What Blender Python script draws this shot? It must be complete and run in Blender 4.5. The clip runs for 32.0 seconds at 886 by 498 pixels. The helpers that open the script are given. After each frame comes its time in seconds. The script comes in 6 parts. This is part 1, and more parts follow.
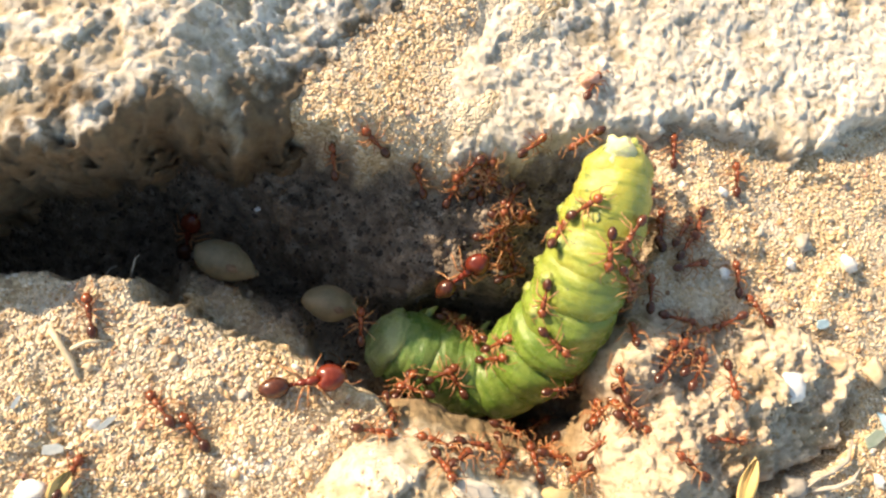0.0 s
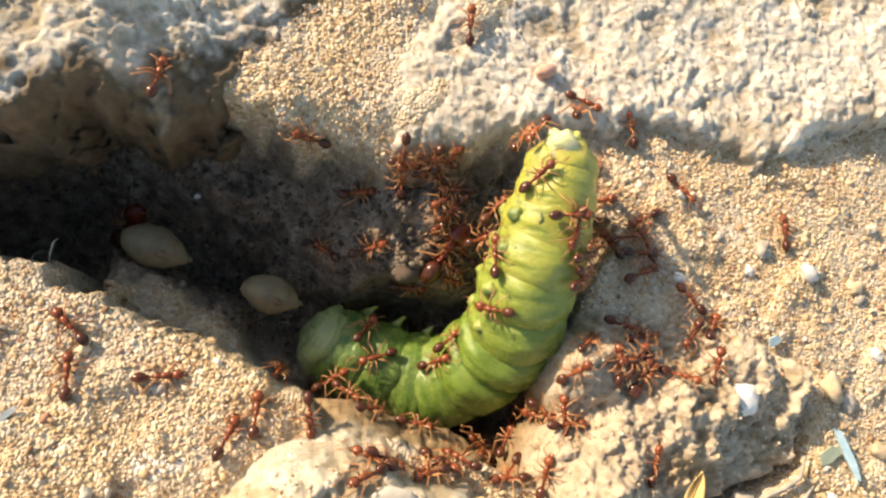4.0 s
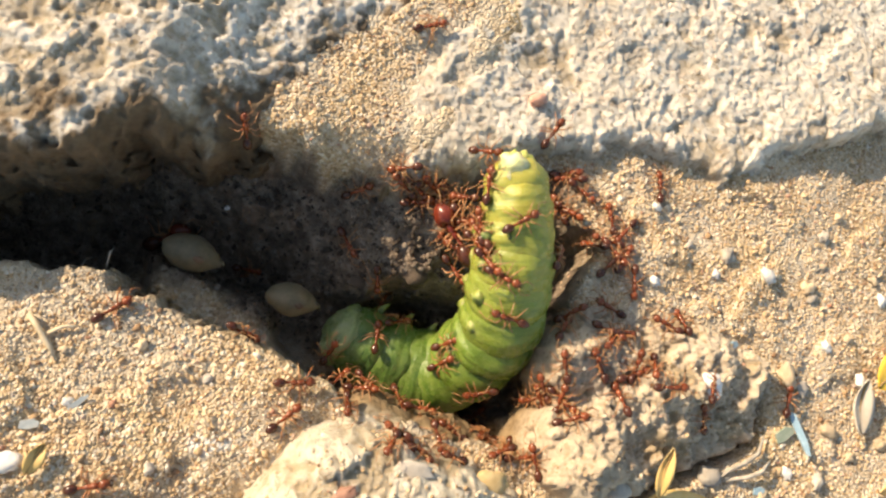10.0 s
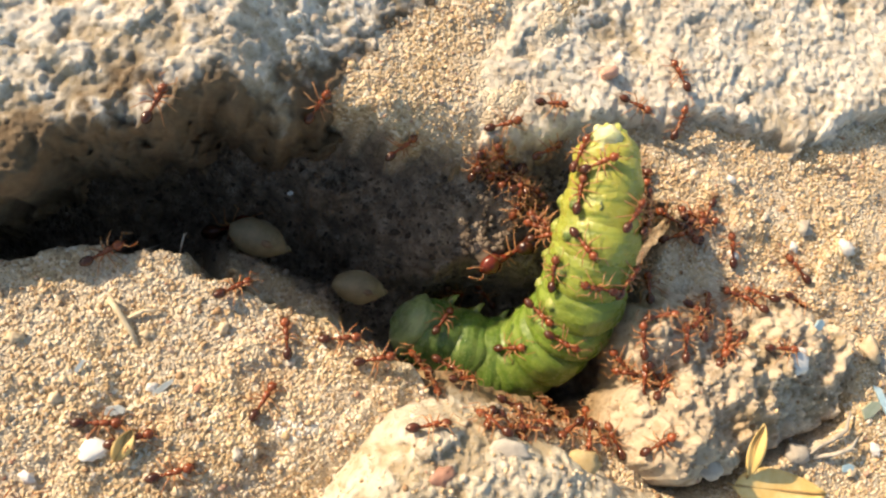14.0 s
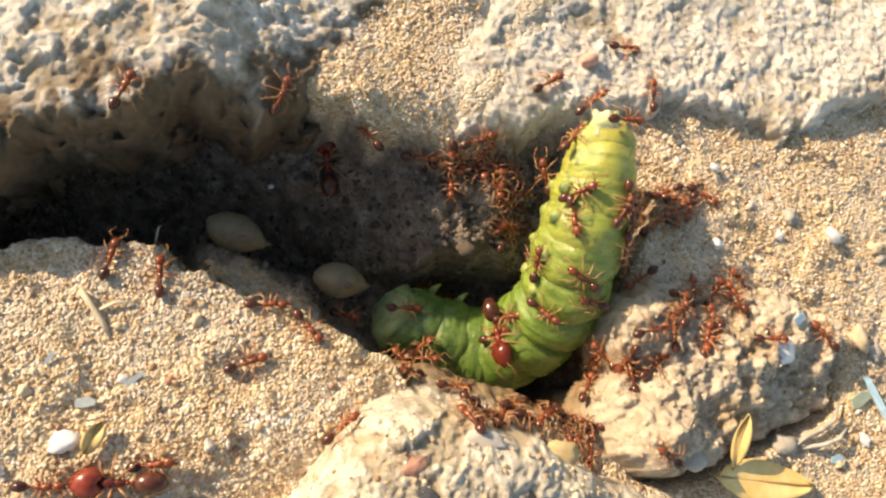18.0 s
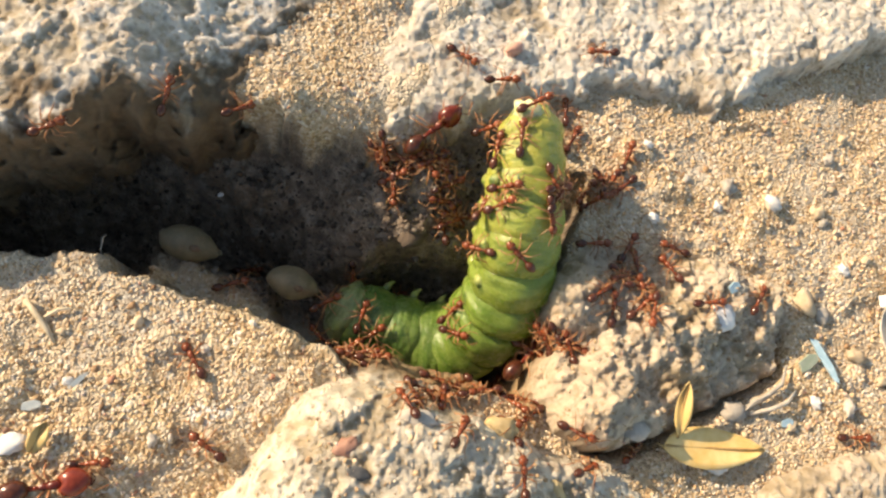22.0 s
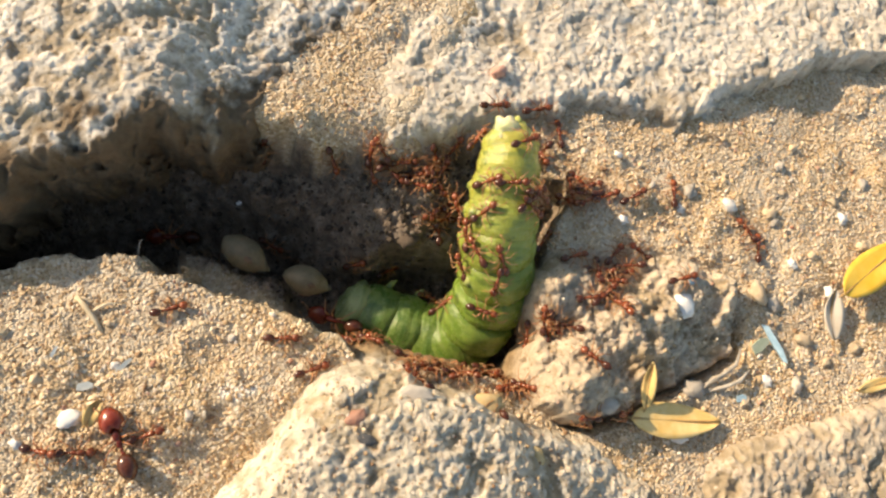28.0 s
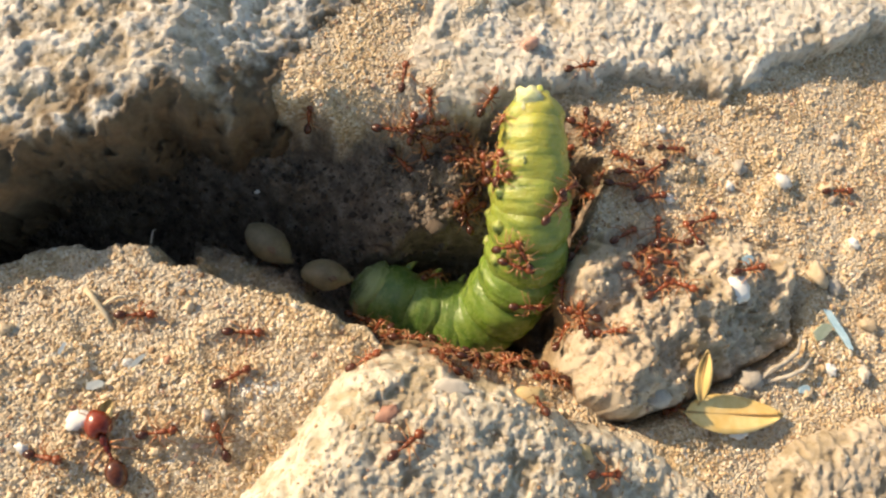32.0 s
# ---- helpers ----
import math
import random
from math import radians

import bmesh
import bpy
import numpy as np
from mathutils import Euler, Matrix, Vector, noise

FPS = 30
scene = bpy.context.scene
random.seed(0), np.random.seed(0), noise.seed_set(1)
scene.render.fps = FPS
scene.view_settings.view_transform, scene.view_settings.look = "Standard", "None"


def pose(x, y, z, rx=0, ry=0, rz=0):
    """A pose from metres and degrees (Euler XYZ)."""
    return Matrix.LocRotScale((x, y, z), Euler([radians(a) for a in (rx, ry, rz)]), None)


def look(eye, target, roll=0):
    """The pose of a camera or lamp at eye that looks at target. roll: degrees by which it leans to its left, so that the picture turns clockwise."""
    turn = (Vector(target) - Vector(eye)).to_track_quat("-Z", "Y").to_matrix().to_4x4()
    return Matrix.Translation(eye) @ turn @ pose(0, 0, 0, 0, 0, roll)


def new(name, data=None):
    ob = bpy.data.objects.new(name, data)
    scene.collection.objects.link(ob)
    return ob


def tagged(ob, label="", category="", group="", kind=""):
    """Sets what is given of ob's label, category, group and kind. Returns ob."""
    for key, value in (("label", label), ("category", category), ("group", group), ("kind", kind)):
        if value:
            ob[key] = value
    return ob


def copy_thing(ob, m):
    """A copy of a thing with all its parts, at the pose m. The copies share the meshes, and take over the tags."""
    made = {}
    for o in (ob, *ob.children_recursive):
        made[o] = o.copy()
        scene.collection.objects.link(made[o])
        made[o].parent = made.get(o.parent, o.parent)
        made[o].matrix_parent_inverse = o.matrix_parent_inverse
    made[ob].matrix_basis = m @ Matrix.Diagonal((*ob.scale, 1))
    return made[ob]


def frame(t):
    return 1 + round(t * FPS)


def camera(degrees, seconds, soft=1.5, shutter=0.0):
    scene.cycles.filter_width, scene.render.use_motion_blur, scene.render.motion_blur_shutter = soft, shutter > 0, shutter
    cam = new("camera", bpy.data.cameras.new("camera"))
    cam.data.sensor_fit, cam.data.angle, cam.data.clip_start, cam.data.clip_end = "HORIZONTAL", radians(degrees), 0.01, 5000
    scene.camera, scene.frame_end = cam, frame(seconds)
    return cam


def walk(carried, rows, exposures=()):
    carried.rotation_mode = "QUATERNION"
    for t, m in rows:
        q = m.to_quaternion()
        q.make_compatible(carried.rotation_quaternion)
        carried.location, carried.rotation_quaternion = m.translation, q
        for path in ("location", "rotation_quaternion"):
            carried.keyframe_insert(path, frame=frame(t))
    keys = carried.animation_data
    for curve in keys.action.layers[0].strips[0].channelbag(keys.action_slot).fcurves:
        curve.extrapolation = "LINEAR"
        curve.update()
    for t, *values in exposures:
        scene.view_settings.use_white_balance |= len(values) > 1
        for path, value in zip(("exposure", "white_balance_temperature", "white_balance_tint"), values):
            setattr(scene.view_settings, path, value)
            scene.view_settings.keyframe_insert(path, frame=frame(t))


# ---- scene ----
cam = camera(63.8, 32.0, soft=2.4)
METRES, EYE, TILT, LEAN, TURN = 0.08, 0.0444, -77.0, -12.0, 0.0
ROWS = [
    (0.0, 0.0, 0.0, 0.0, -0.0, 0.0, 0.0),
    (0.5, -0.0083, 0.0173, 0.0033, -0.5, -0.57, -0.14),
    (1.0, 0.0115, 0.0221, 0.0111, -0.3, -0.33, -0.53),
    (1.5, 0.0277, 0.0086, 0.0074, -0.19, -0.25, -0.81),
    (2.0, 0.0457, 0.0033, -0.0025, 0.26, -0.35, -0.99),
    (2.5, 0.0494, 0.0077, 0.0041, 0.21, -0.2, -1.21),
    (3.0, 0.0432, 0.0098, 0.0121, 0.49, -0.24, -1.45),
    (3.5, 0.0458, 0.0292, -0.0088, 0.02, 0.33, -1.63),
    (5.5, 0.0219, 0.0002, 0.0136, -1.72, 0.43, -2.27),
    (6.0, 0.0295, -0.0153, 0.0207, -1.71, 0.02, -2.18),
    (6.5, 0.0162, -0.0223, 0.0179, -1.65, 0.04, -2.02),
    (7.0, 0.0213, -0.0338, 0.019, -1.38, -0.08, -2.0),
    (7.5, 0.0063, -0.0325, 0.01, -1.7, 0.02, -2.17),
    (8.0, 0.0091, -0.0353, 0.0116, -1.7, 0.03, -2.18),
    (8.5, 0.0163, -0.0515, 0.021, -1.53, -0.35, -2.24),
    (9.0, 0.0125, -0.0576, 0.0218, -1.28, -0.24, -2.05),
    (9.5, 0.0218, -0.0577, 0.0065, -1.29, -0.01, -1.8),
    (10.0, 0.0194, -0.0535, 0.0034, -1.93, -0.02, -1.81),
    (10.5, 0.0178, -0.0395, -0.0075, -1.67, 0.32, -1.68),
    (11.0, 0.0039, -0.0284, -0.0127, -1.92, 0.58, -1.54),
    (11.5, -0.0038, -0.0395, -0.0099, -1.24, 0.45, -1.38),
    (12.0, -0.0112, -0.0293, -0.0299, -1.44, 0.84, -1.15),
    (12.5, -0.0318, -0.016, -0.035, -1.81, 0.48, -0.88),
    (13.0, -0.035, -0.0289, -0.0348, -1.65, 0.88, -0.47),
    (13.5, -0.0448, -0.0373, -0.0227, -1.64, 0.39, -0.41),
    (15.5, -0.0253, -0.0287, -0.0225, -1.02, 0.38, -0.1),
    (16.0, -0.019, -0.0355, -0.024, -0.91, 0.79, 0.1),
    (16.5, -0.0271, -0.0411, -0.0411, -0.37, 0.37, 0.26),
    (17.0, -0.0274, -0.0458, -0.0369, -0.56, 0.78, 0.28),
    (17.5, -0.0244, -0.0406, -0.0365, -0.74, 0.45, 0.18),
    (18.0, -0.0169, -0.0302, -0.0348, -0.87, 0.82, 0.22),
    (18.5, -0.0018, -0.0265, -0.0313, -0.63, 0.48, 0.41),
    (19.0, -0.0015, -0.0265, -0.0351, -0.81, 0.12, 0.67),
    (19.5, 0.0226, -0.0363, -0.0273, -0.82, 0.0, 0.95),
    (20.0, 0.0298, -0.0219, -0.0496, -0.01, 0.11, 1.65),
    (20.5, 0.0546, -0.0129, -0.0543, -0.28, -0.13, 2.23),
    (21.0, 0.0472, -0.0167, -0.0424, -0.19, 0.42, 2.86),
    (21.5, 0.0474, -0.0319, -0.0448, 0.6, 1.11, 3.55),
    (22.0, 0.0582, -0.0461, -0.0622, 1.05, 2.21, 4.09),
    (22.5, 0.0579, -0.0406, -0.0909, 1.29, 3.8, 4.27),
    (23.0, 0.057, -0.0442, -0.089, 1.05, 3.73, 4.33),
    (23.5, 0.0546, -0.0551, -0.0882, 1.1, 3.28, 4.53),
    (24.0, 0.0498, -0.0585, -0.0937, 0.94, 2.79, 4.79),
    (24.5, 0.0469, -0.0515, -0.0968, 1.22, 2.5, 4.9),
    (25.0, 0.0515, -0.0411, -0.1033, 1.51, 2.75, 4.84),
    (25.5, 0.0657, -0.0601, -0.0974, 1.04, 2.79, 4.92),
    (27.5, 0.0665, -0.1185, -0.0802, 1.13, 2.4, 4.76),
    (28.0, 0.0617, -0.1348, -0.0696, 0.83, 2.48, 4.71),
    (28.5, 0.0564, -0.135, -0.0635, 1.01, 2.48, 4.81),
    (29.0, 0.0527, -0.1239, -0.0677, 1.45, 2.43, 4.72),
    (29.5, 0.06, -0.1204, -0.0666, 1.35, 2.48, 4.61),
    (30.0, 0.0589, -0.1177, -0.0686, 0.4, 2.52, 4.52),
    (30.5, 0.046, -0.1347, -0.0516, 0.6, 2.89, 4.69),
    (31.0, 0.0526, -0.1496, -0.0382, 1.82, 2.73, 5.12),
    (31.5, 0.0485, -0.1132, -0.0748, 2.69, 3.35, 5.48),
    (32.0, 0.0469, -0.0837, -0.0863, 2.45, 3.09, 5.8),
]
EXPOSURES = [(0.0, 1.20), (1.5, 1.08), (3.0, 1.00), (6.0, 0.91), (8.0, 0.85), (13.0, 0.84), (20.0, 0.86), (24.0, 0.80), (28.0, 0.73), (32.0, 0.70)]
walk(cam, [(t, pose(0, 0, EYE, TILT, LEAN, TURN) @ pose(METRES * x, METRES * y, METRES * z, 90 + pitch, roll, yaw)) for t, x, y, z, yaw, pitch, roll in ROWS], EXPOSURES)

# ---- light ----
SUN_TO = Vector((-0.83, 0.56, 0.0)).normalized()   # the way towards the sun over the ground
SUN_UP = 25.0                                      # its height in degrees
sun_way = Vector((SUN_TO.x * math.cos(radians(SUN_UP)), SUN_TO.y * math.cos(radians(SUN_UP)), math.sin(radians(SUN_UP))))
sun = new("sun", bpy.data.lights.new("sun", "SUN"))
sun.data.energy, sun.data.angle, sun.data.color = 4.0, radians(0.9), (1.0, 0.79, 0.54)
sun.matrix_world = look((0, 0, 1), Vector((0, 0, 1)) - sun_way)
world = bpy.data.worlds.new("world")
scene.world, world.use_nodes = world, True
wn = world.node_tree.nodes
sky = wn.new("ShaderNodeTexSky")
sky.sky_type, sky.sun_disc = "NISHITA", False
sky.sun_elevation, sky.sun_rotation = radians(SUN_UP), math.atan2(SUN_TO.x, SUN_TO.y)
haze = wn.new("ShaderNodeMix")
haze.data_type, haze.blend_type = "RGBA", "MULTIPLY"
haze.inputs[0].default_value, haze.inputs[7].default_value = 1.0, (1.0, 0.93, 0.80, 1.0)
world.node_tree.links.new(sky.outputs[0], haze.inputs[6])
world.node_tree.links.new(haze.outputs[2], wn["Background"].inputs[0])
wn["Background"].inputs[1].default_value = 0.118

# ---- arithmetic: everything below is in millimetres until it becomes a mesh ----
MM = 0.001


def lattice(ix, iy, seed):
    h = (ix.astype(np.int64) * 374761393 + iy.astype(np.int64) * 668265263 + seed * 1442695041) & 0x7FFFFFFF
    h = ((h ^ (h >> 13)) * 1274126177) & 0x7FFFFFFF
    h = ((h ^ (h >> 16)) * 668265263) & 0x7FFFFFFF
    return ((h ^ (h >> 15)) & 0xFFFFF) / float(0xFFFFF)


def value_noise(x, y, size, seed):
    x, y = x / size, y / size
    ix, iy = np.floor(x), np.floor(y)
    fx, fy = x - ix, y - iy
    fx, fy = fx * fx * (3 - 2 * fx), fy * fy * (3 - 2 * fy)
    a, b = lattice(ix, iy, seed), lattice(ix + 1, iy, seed)
    c, d = lattice(ix, iy + 1, seed), lattice(ix + 1, iy + 1, seed)
    return (a + (b - a) * fx) * (1 - fy) + (c + (d - c) * fx) * fy - 0.5


def fbm(x, y, size, octaves, seed, gain=0.5):
    total, amp = 0.0, 1.0
    for k in range(octaves):
        total = total + amp * value_noise(x * 0.8 + y * 0.6, y * 0.8 - x * 0.6, size, seed + k * 17)
        x, y = x * 0.8 + y * 0.6 + 7.3, y * 0.8 - x * 0.6 + 3.1
        size, amp = size * 0.5, amp * gain
    return total


def cells(x, y, size, seed):
    """The distance to the nearest of scattered points, in cells, and a random number of that point."""
    x, y = x / size, y / size
    ix, iy = np.floor(x), np.floor(y)
    best, tone = np.full(np.shape(x), 9.0), np.zeros(np.shape(x))
    for dx in (-1, 0, 1):
        for dy in (-1, 0, 1):
            px = ix + dx + lattice(ix + dx, iy + dy, seed)
            py = iy + dy + lattice(ix + dx, iy + dy, seed + 5)
            d = np.hypot(px - x, py - y)
            near = d < best
            best = np.where(near, d, best)
            tone = np.where(near, lattice(ix + dx, iy + dy, seed + 9), tone)
    return best, tone


def smooth(a, b, v):
    t = np.clip((v - a) / (b - a), 0, 1)
    return t * t * (3 - 2 * t)


def inside(poly, x, y):
    """Signed distance to an outline: positive within it."""
    x, y = np.asarray(x, float), np.asarray(y, float)
    best, odd = np.full(x.shape, 1e9), np.zeros(x.shape, bool)
    for (ax, ay), (bx, by) in zip(poly, poly[1:] + poly[:1]):
        ex, ey = bx - ax, by - ay
        t = np.clip(((x - ax) * ex + (y - ay) * ey) / (ex * ex + ey * ey + 1e-12), 0, 1)
        best = np.minimum(best, np.hypot(x - ax - t * ex, y - ay - t * ey))
        if ay != by:
            odd ^= ((ay > y) != (by > y)) & (x < (bx - ax) * (y - ay) / (by - ay) + ax)
    return np.where(odd, best, -best)


def bump_at(x, y, cx, cy, r):
    return np.exp(-((x - cx) ** 2 + (y - cy) ** 2) / (r * r))


# ---- outlines of the place, seen from above ----
SLAB_LEFT = [(-400, -60), (-58.3, 1.4), (-29.2, 7.3), (-19.5, 11.0), (-17.4, 12.9), (-15.4, 14.9), (-12.6, 16.7), (-8.5, 18.0), (-4.4, 18.4), (-2.0, 19.1), (-0.6, 21.4), (1.9, 23.6), (4.9, 26.9), (7.2, 28.7), (10, 32.4), (30, 61.5), (200, 420), (-400, 420)]
SLAB_RIGHT = [(9.6, 16.7), (11.2, 16.2), (15.1, 17.5), (18.7, 19.2), (23.3, 19.9), (28.5, 20.3), (32.7, 19.6), (36.9, 18.6), (39.3, 19.5),
              (41.9, 21.2), (46.9, 23.1), (51.6, 25.0), (59.3, 26.1), (68, 27.5), (110, 32), (420, 70), (420, 420), (210, 420), (34, 62), (17, 34),
              (14.6, 30.0), (12.0, 26.5), (9.8, 22.5), (8.9, 19.5)]
CRACK = [(-420, -30), (-120, -8), (-60, 1), (-32, 5.6), (-20.9, 6.9), (-18.8, 7.2), (-14.3, 7.7), (-9.6, 7.8), (-7.6, 6.6), (-5.5, 5.3), (-1.4, 4.0), (1.9, 2.0),
         (5.2, 0.2), (9.0, -1.2), (12.9, -2.3), (16.4, -3.0), (19.9, -3.6), (20.6, -0.3), (20.4, 3.5), (20.8, 5.6), (22.0, 9.3), (24.0, 13.6),
         (23.6, 15.4), (22.5, 17.6), (18.5, 18.2), (14.5, 17.2), (10.0, 15.9), (4.0, 17.0), (-0.5, 18.4), (-3, 20), (-12, 22), (-22, 16), (-34, 14), (-420, -10)]
STONE = [(22.4, 6.4), (25.6, 7.6), (30.2, 7.4), (34.8, 5.9), (38.3, 3.8), (38.9, 1.0), (38.0, -2.3), (34.5, -3.8), (31.1, -5.0), (27.4, -6.3),
         (24.8, -6.9), (22.4, -6.6), (20.3, -5.4), (19.5, -3.1), (20.6, -1.0), (21.5, 0.5), (20.9, 2.2), (20.9, 4.0)]
LUMP = [(-3.6, -10.5), (-1.9, -8.9), (0.3, -6.9), (1.8, -4.8), (3.8, -2.7), (6.6, -1.7), (9.7, -2.4), (15.3, -4.5), (19.3, -6.6), (23.4, -8.1),
        (26.3, -9.3), (29.0, -11.5), (30.0, -13.5), (34, -24), (30, -60), (-30, -60), (-12, -24), (-6, -14)]
LUMP_FAR = [(31.6, -13.9), (33.6, -10.7), (37.4, -9.3), (43.9, -7.5), (50.7, -6.1), (55.3, -5.9), (80, -3), (300, 10), (300, -90), (60, -90), (34, -30)]


CLEFT = [(18.6, -1.0), (18.6, 5.4), (19.2, 9.2), (20.0, 11.8), (22.0, 13.4), (24.5, 13.3), (24.8, 11.6), (23.5, 9.6), (22.3, 7.0), (21.7, 5.4), (21.6, -0.6)]
NEST = [(1.6, 7.8), (1.5, 4.6), (4.2, 2.2), (8.8, 0.2), (13.6, -1.2), (17.5, 0.2), (19.0, 4.0), (18.5, 8.0), (14.0, 8.0), (9.0, 7.5), (5.0, 8.2)]


def ground_z(x, y, fine=True):
    """The sand, and the crack that runs through it."""
    left = smooth(6, -14, x)
    z = -0.35 + 0.6 * fbm(x, y, 9.0, 3, 11) + 0.35 * smooth(0.05, 0.3, fbm(x, y, 4.0, 3, 15)) + left * (0.9 - 1.2 * smooth(-4, 7, y)) - 0.6 * smooth(44, 56, x)
    z = z - 0.5 * smooth(2, -6, x) * smooth(-9, 0, x)
    z = z + 0.7 * bump_at(x, y, -1.5, -3.0, 3.5) + 0.5 * bump_at(x, y, 28, 10.5, 5)
    ramp_up = smooth(15.2, 19.5, y) * smooth(-9, -4, x - 0.55 * (y - 18)) * smooth(16, 11, x - 0.55 * (y - 18))
    z = z + 1.9 * ramp_up
    if fine:
        z = z + 0.16 * fbm(x, y, 2.2, 4, 23, 0.6)
        f, tone = cells(x, y, 0.42, 31)
        z = z + 0.10 * tone * (1 - smooth(0.0, 0.62, f))
    z = z - 2.6 * smooth(-1.1, -0.1, inside(STONE, x, y)) * smooth(0.5, -3.5, y - 0.25 * (x - 30)) * smooth(21, 24, x)
    wob = 1.2 * fbm(x, y, 2.6, 5, 41, 0.62)
    sd = inside(CRACK, x, y) + wob
    # how far across the crack a place lies: 0 under the slabs, 1 at the rim of the sand
    up = np.minimum(np.abs(y - np.interp(x, [-60, -22, -12, -3, 4, 10, 15, 19, 26], [8, 16, 21, 19, 17, 15.9, 17.2, 18.3, 15.0])), 30)
    down = np.abs(y - np.interp(x, [-60, -21, -10, -5.5, 2, 9, 17, 21, 26], [1, 7, 7.8, 5.3, 2, -1.2, -3, 2, 10]))
    s = up / (up + down + 0.01)
    bank = smooth(-2, 12, x)
    deep = bank * (-1.0 - 11.5 * s ** 1.1) + (1 - bank) * (-6.0 - 10.5 * smooth(0.0, 0.6, s))
    deep = deep - 8.0 * smooth(1.15, 0.6, np.hypot((x - 12.4) / 4.2, (y - 6.4) / 3.0) + 0.25 * fbm(x, y, 2.0, 3, 67)) - 6.0 * bump_at(x, y, 17.8, -0.6, 3.2) - 6.0 * bump_at(x, y, 19.6, 1.6, 2.4)
    lumps, tone = cells(x, y, 2.6, 57)
    deep = deep + 0.9 * tone * (1 - smooth(0.1, 0.7, lumps)) + 1.8 * fbm(x, y, 3.2, 6, 61, 0.6)
    # a shaded ledge slopes from the sand's rim down to where the seeds lie
    ledge = smooth(-15.0, -6.0, x) * smooth(9.0, 4.5, x)
    deep = np.maximum(deep, -30 + ledge * (30 - 0.5 - 5.0 * np.clip(sd, 0, 1.0) - 0.5 * np.clip(sd - 1.0, 0, 2.2) - 4.0 * np.clip(sd - 3.2, 0, 9)) + 1.0 * fbm(x, y, 1.8, 5, 63, 0.6))
    # the hollow in which the caterpillar's front half lies
    deep = deep + (np.minimum(deep, -12.0) - deep) * smooth(-0.9, 0.5, inside(NEST, x, y) + 0.5 * fbm(x, y, 1.6, 3, 69))
    z = z + (deep - z) * smooth(-0.1, 1.3, sd)
    return z + (np.minimum(z, -11.0) - z) * smooth(-0.3, 0.5, inside(CLEFT, x, y) + 0.7 * fbm(x, y, 1.2, 4, 68))


def earth_and_shade(x, y):
    """Where dark earth lies in place of sand: in the crack, but not on the sandy ledge along its rim; the cleft's shade
    is added.
    """
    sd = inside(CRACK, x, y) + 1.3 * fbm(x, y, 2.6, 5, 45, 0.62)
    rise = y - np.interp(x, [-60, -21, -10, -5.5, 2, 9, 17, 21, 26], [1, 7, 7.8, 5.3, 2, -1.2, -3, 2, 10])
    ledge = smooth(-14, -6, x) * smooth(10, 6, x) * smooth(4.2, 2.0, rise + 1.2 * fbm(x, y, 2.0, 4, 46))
    # the cleft takes the earth colour too, standing in for its shade
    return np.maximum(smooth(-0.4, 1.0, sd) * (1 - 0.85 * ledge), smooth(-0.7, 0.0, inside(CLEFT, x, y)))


def pitted(x, y, rough, seed):
    """The relief of weathered concrete: small round pits, wider ragged ones and fine grit."""
    wx, wy = x + 0.35 * fbm(x, y, 1.1, 3, seed), y + 0.35 * fbm(x, y, 1.1, 3, seed + 3)
    f, tone = cells(wx, wy, 0.66, seed + 1)
    g, tone2 = cells(wx, wy, 0.34, seed + 2)
    h, tone3 = cells(wx, wy, 1.3, seed + 4)
    # grains stand proud of the cement; some have fallen out and left pits
    z = 0.14 * (tone - 0.25) * (1 - smooth(0.2, 0.55, f)) + 0.17 * (tone2 - 0.4) * (1 - smooth(0.2, 0.6, g))
    z = z - 0.30 * smooth(0.72, 1.0, tone3) * (1 - smooth(0.08, 0.30, h))
    z = z + 0.42 * (0.10 - np.abs(fbm(wx, wy, 1.5, 5, seed + 13, 0.62)))
    worn = smooth(0.12, 0.30, fbm(wx, wy, 2.8, 4, seed + 11)) * 0.40
    return rough * (z - worn + 0.40 * fbm(x, y, 2.2, 6, seed + 7, 0.70))


def edge_drop(sd, radius, slope):
    """How far a block falls towards its edge: rounded first, then a steep face."""
    d = np.clip(radius - sd, 0, None)
    return np.where(d < radius, radius - np.sqrt(np.clip(radius ** 2 - np.minimum(d, radius) ** 2, 0, None)), radius + (d - radius) * slope)


def slab_left_z(x, y):
    sd = inside(SLAB_LEFT, x, y) + 0.8 - 1.8 * smooth(-7, -17, x) + 1.6 * fbm(x, y, 3.0, 5, 71, 0.6)
    pit = pitted(x, y, 0.8, 101)
    top = 1.9 + 3.1 * smooth(1, -9, x) - 1.1 * smooth(-12, -20, x) + 0.5 * fbm(x, y, 6.0, 4, 73) + pit
    # a soiled shoulder, a rounded lip and a steep face below it
    d = np.clip(-0.3 - sd + 0.5 * fbm(x, y, 0.9, 3, 77), 0, None)
    fall = 0.14 * np.clip(3.0 - sd, 0, 3.3) + 0.9 * np.minimum(d, 1.1) ** 2 + 3.4 * np.clip(d - 1.1, 0, None)
    return top - fall, sd, pit


def slab_right_z(x, y):
    sd = inside(SLAB_RIGHT, x, y) + 1.2 * fbm(x, y, 2.4, 5, 81, 0.6)
    pit = pitted(x, y, 0.66, 131)
    top = 1.55 + 0.6 * fbm(x, y, 8.0, 3, 83) + pit
    return top - edge_drop(sd, 1.1, 2.2), sd, pit


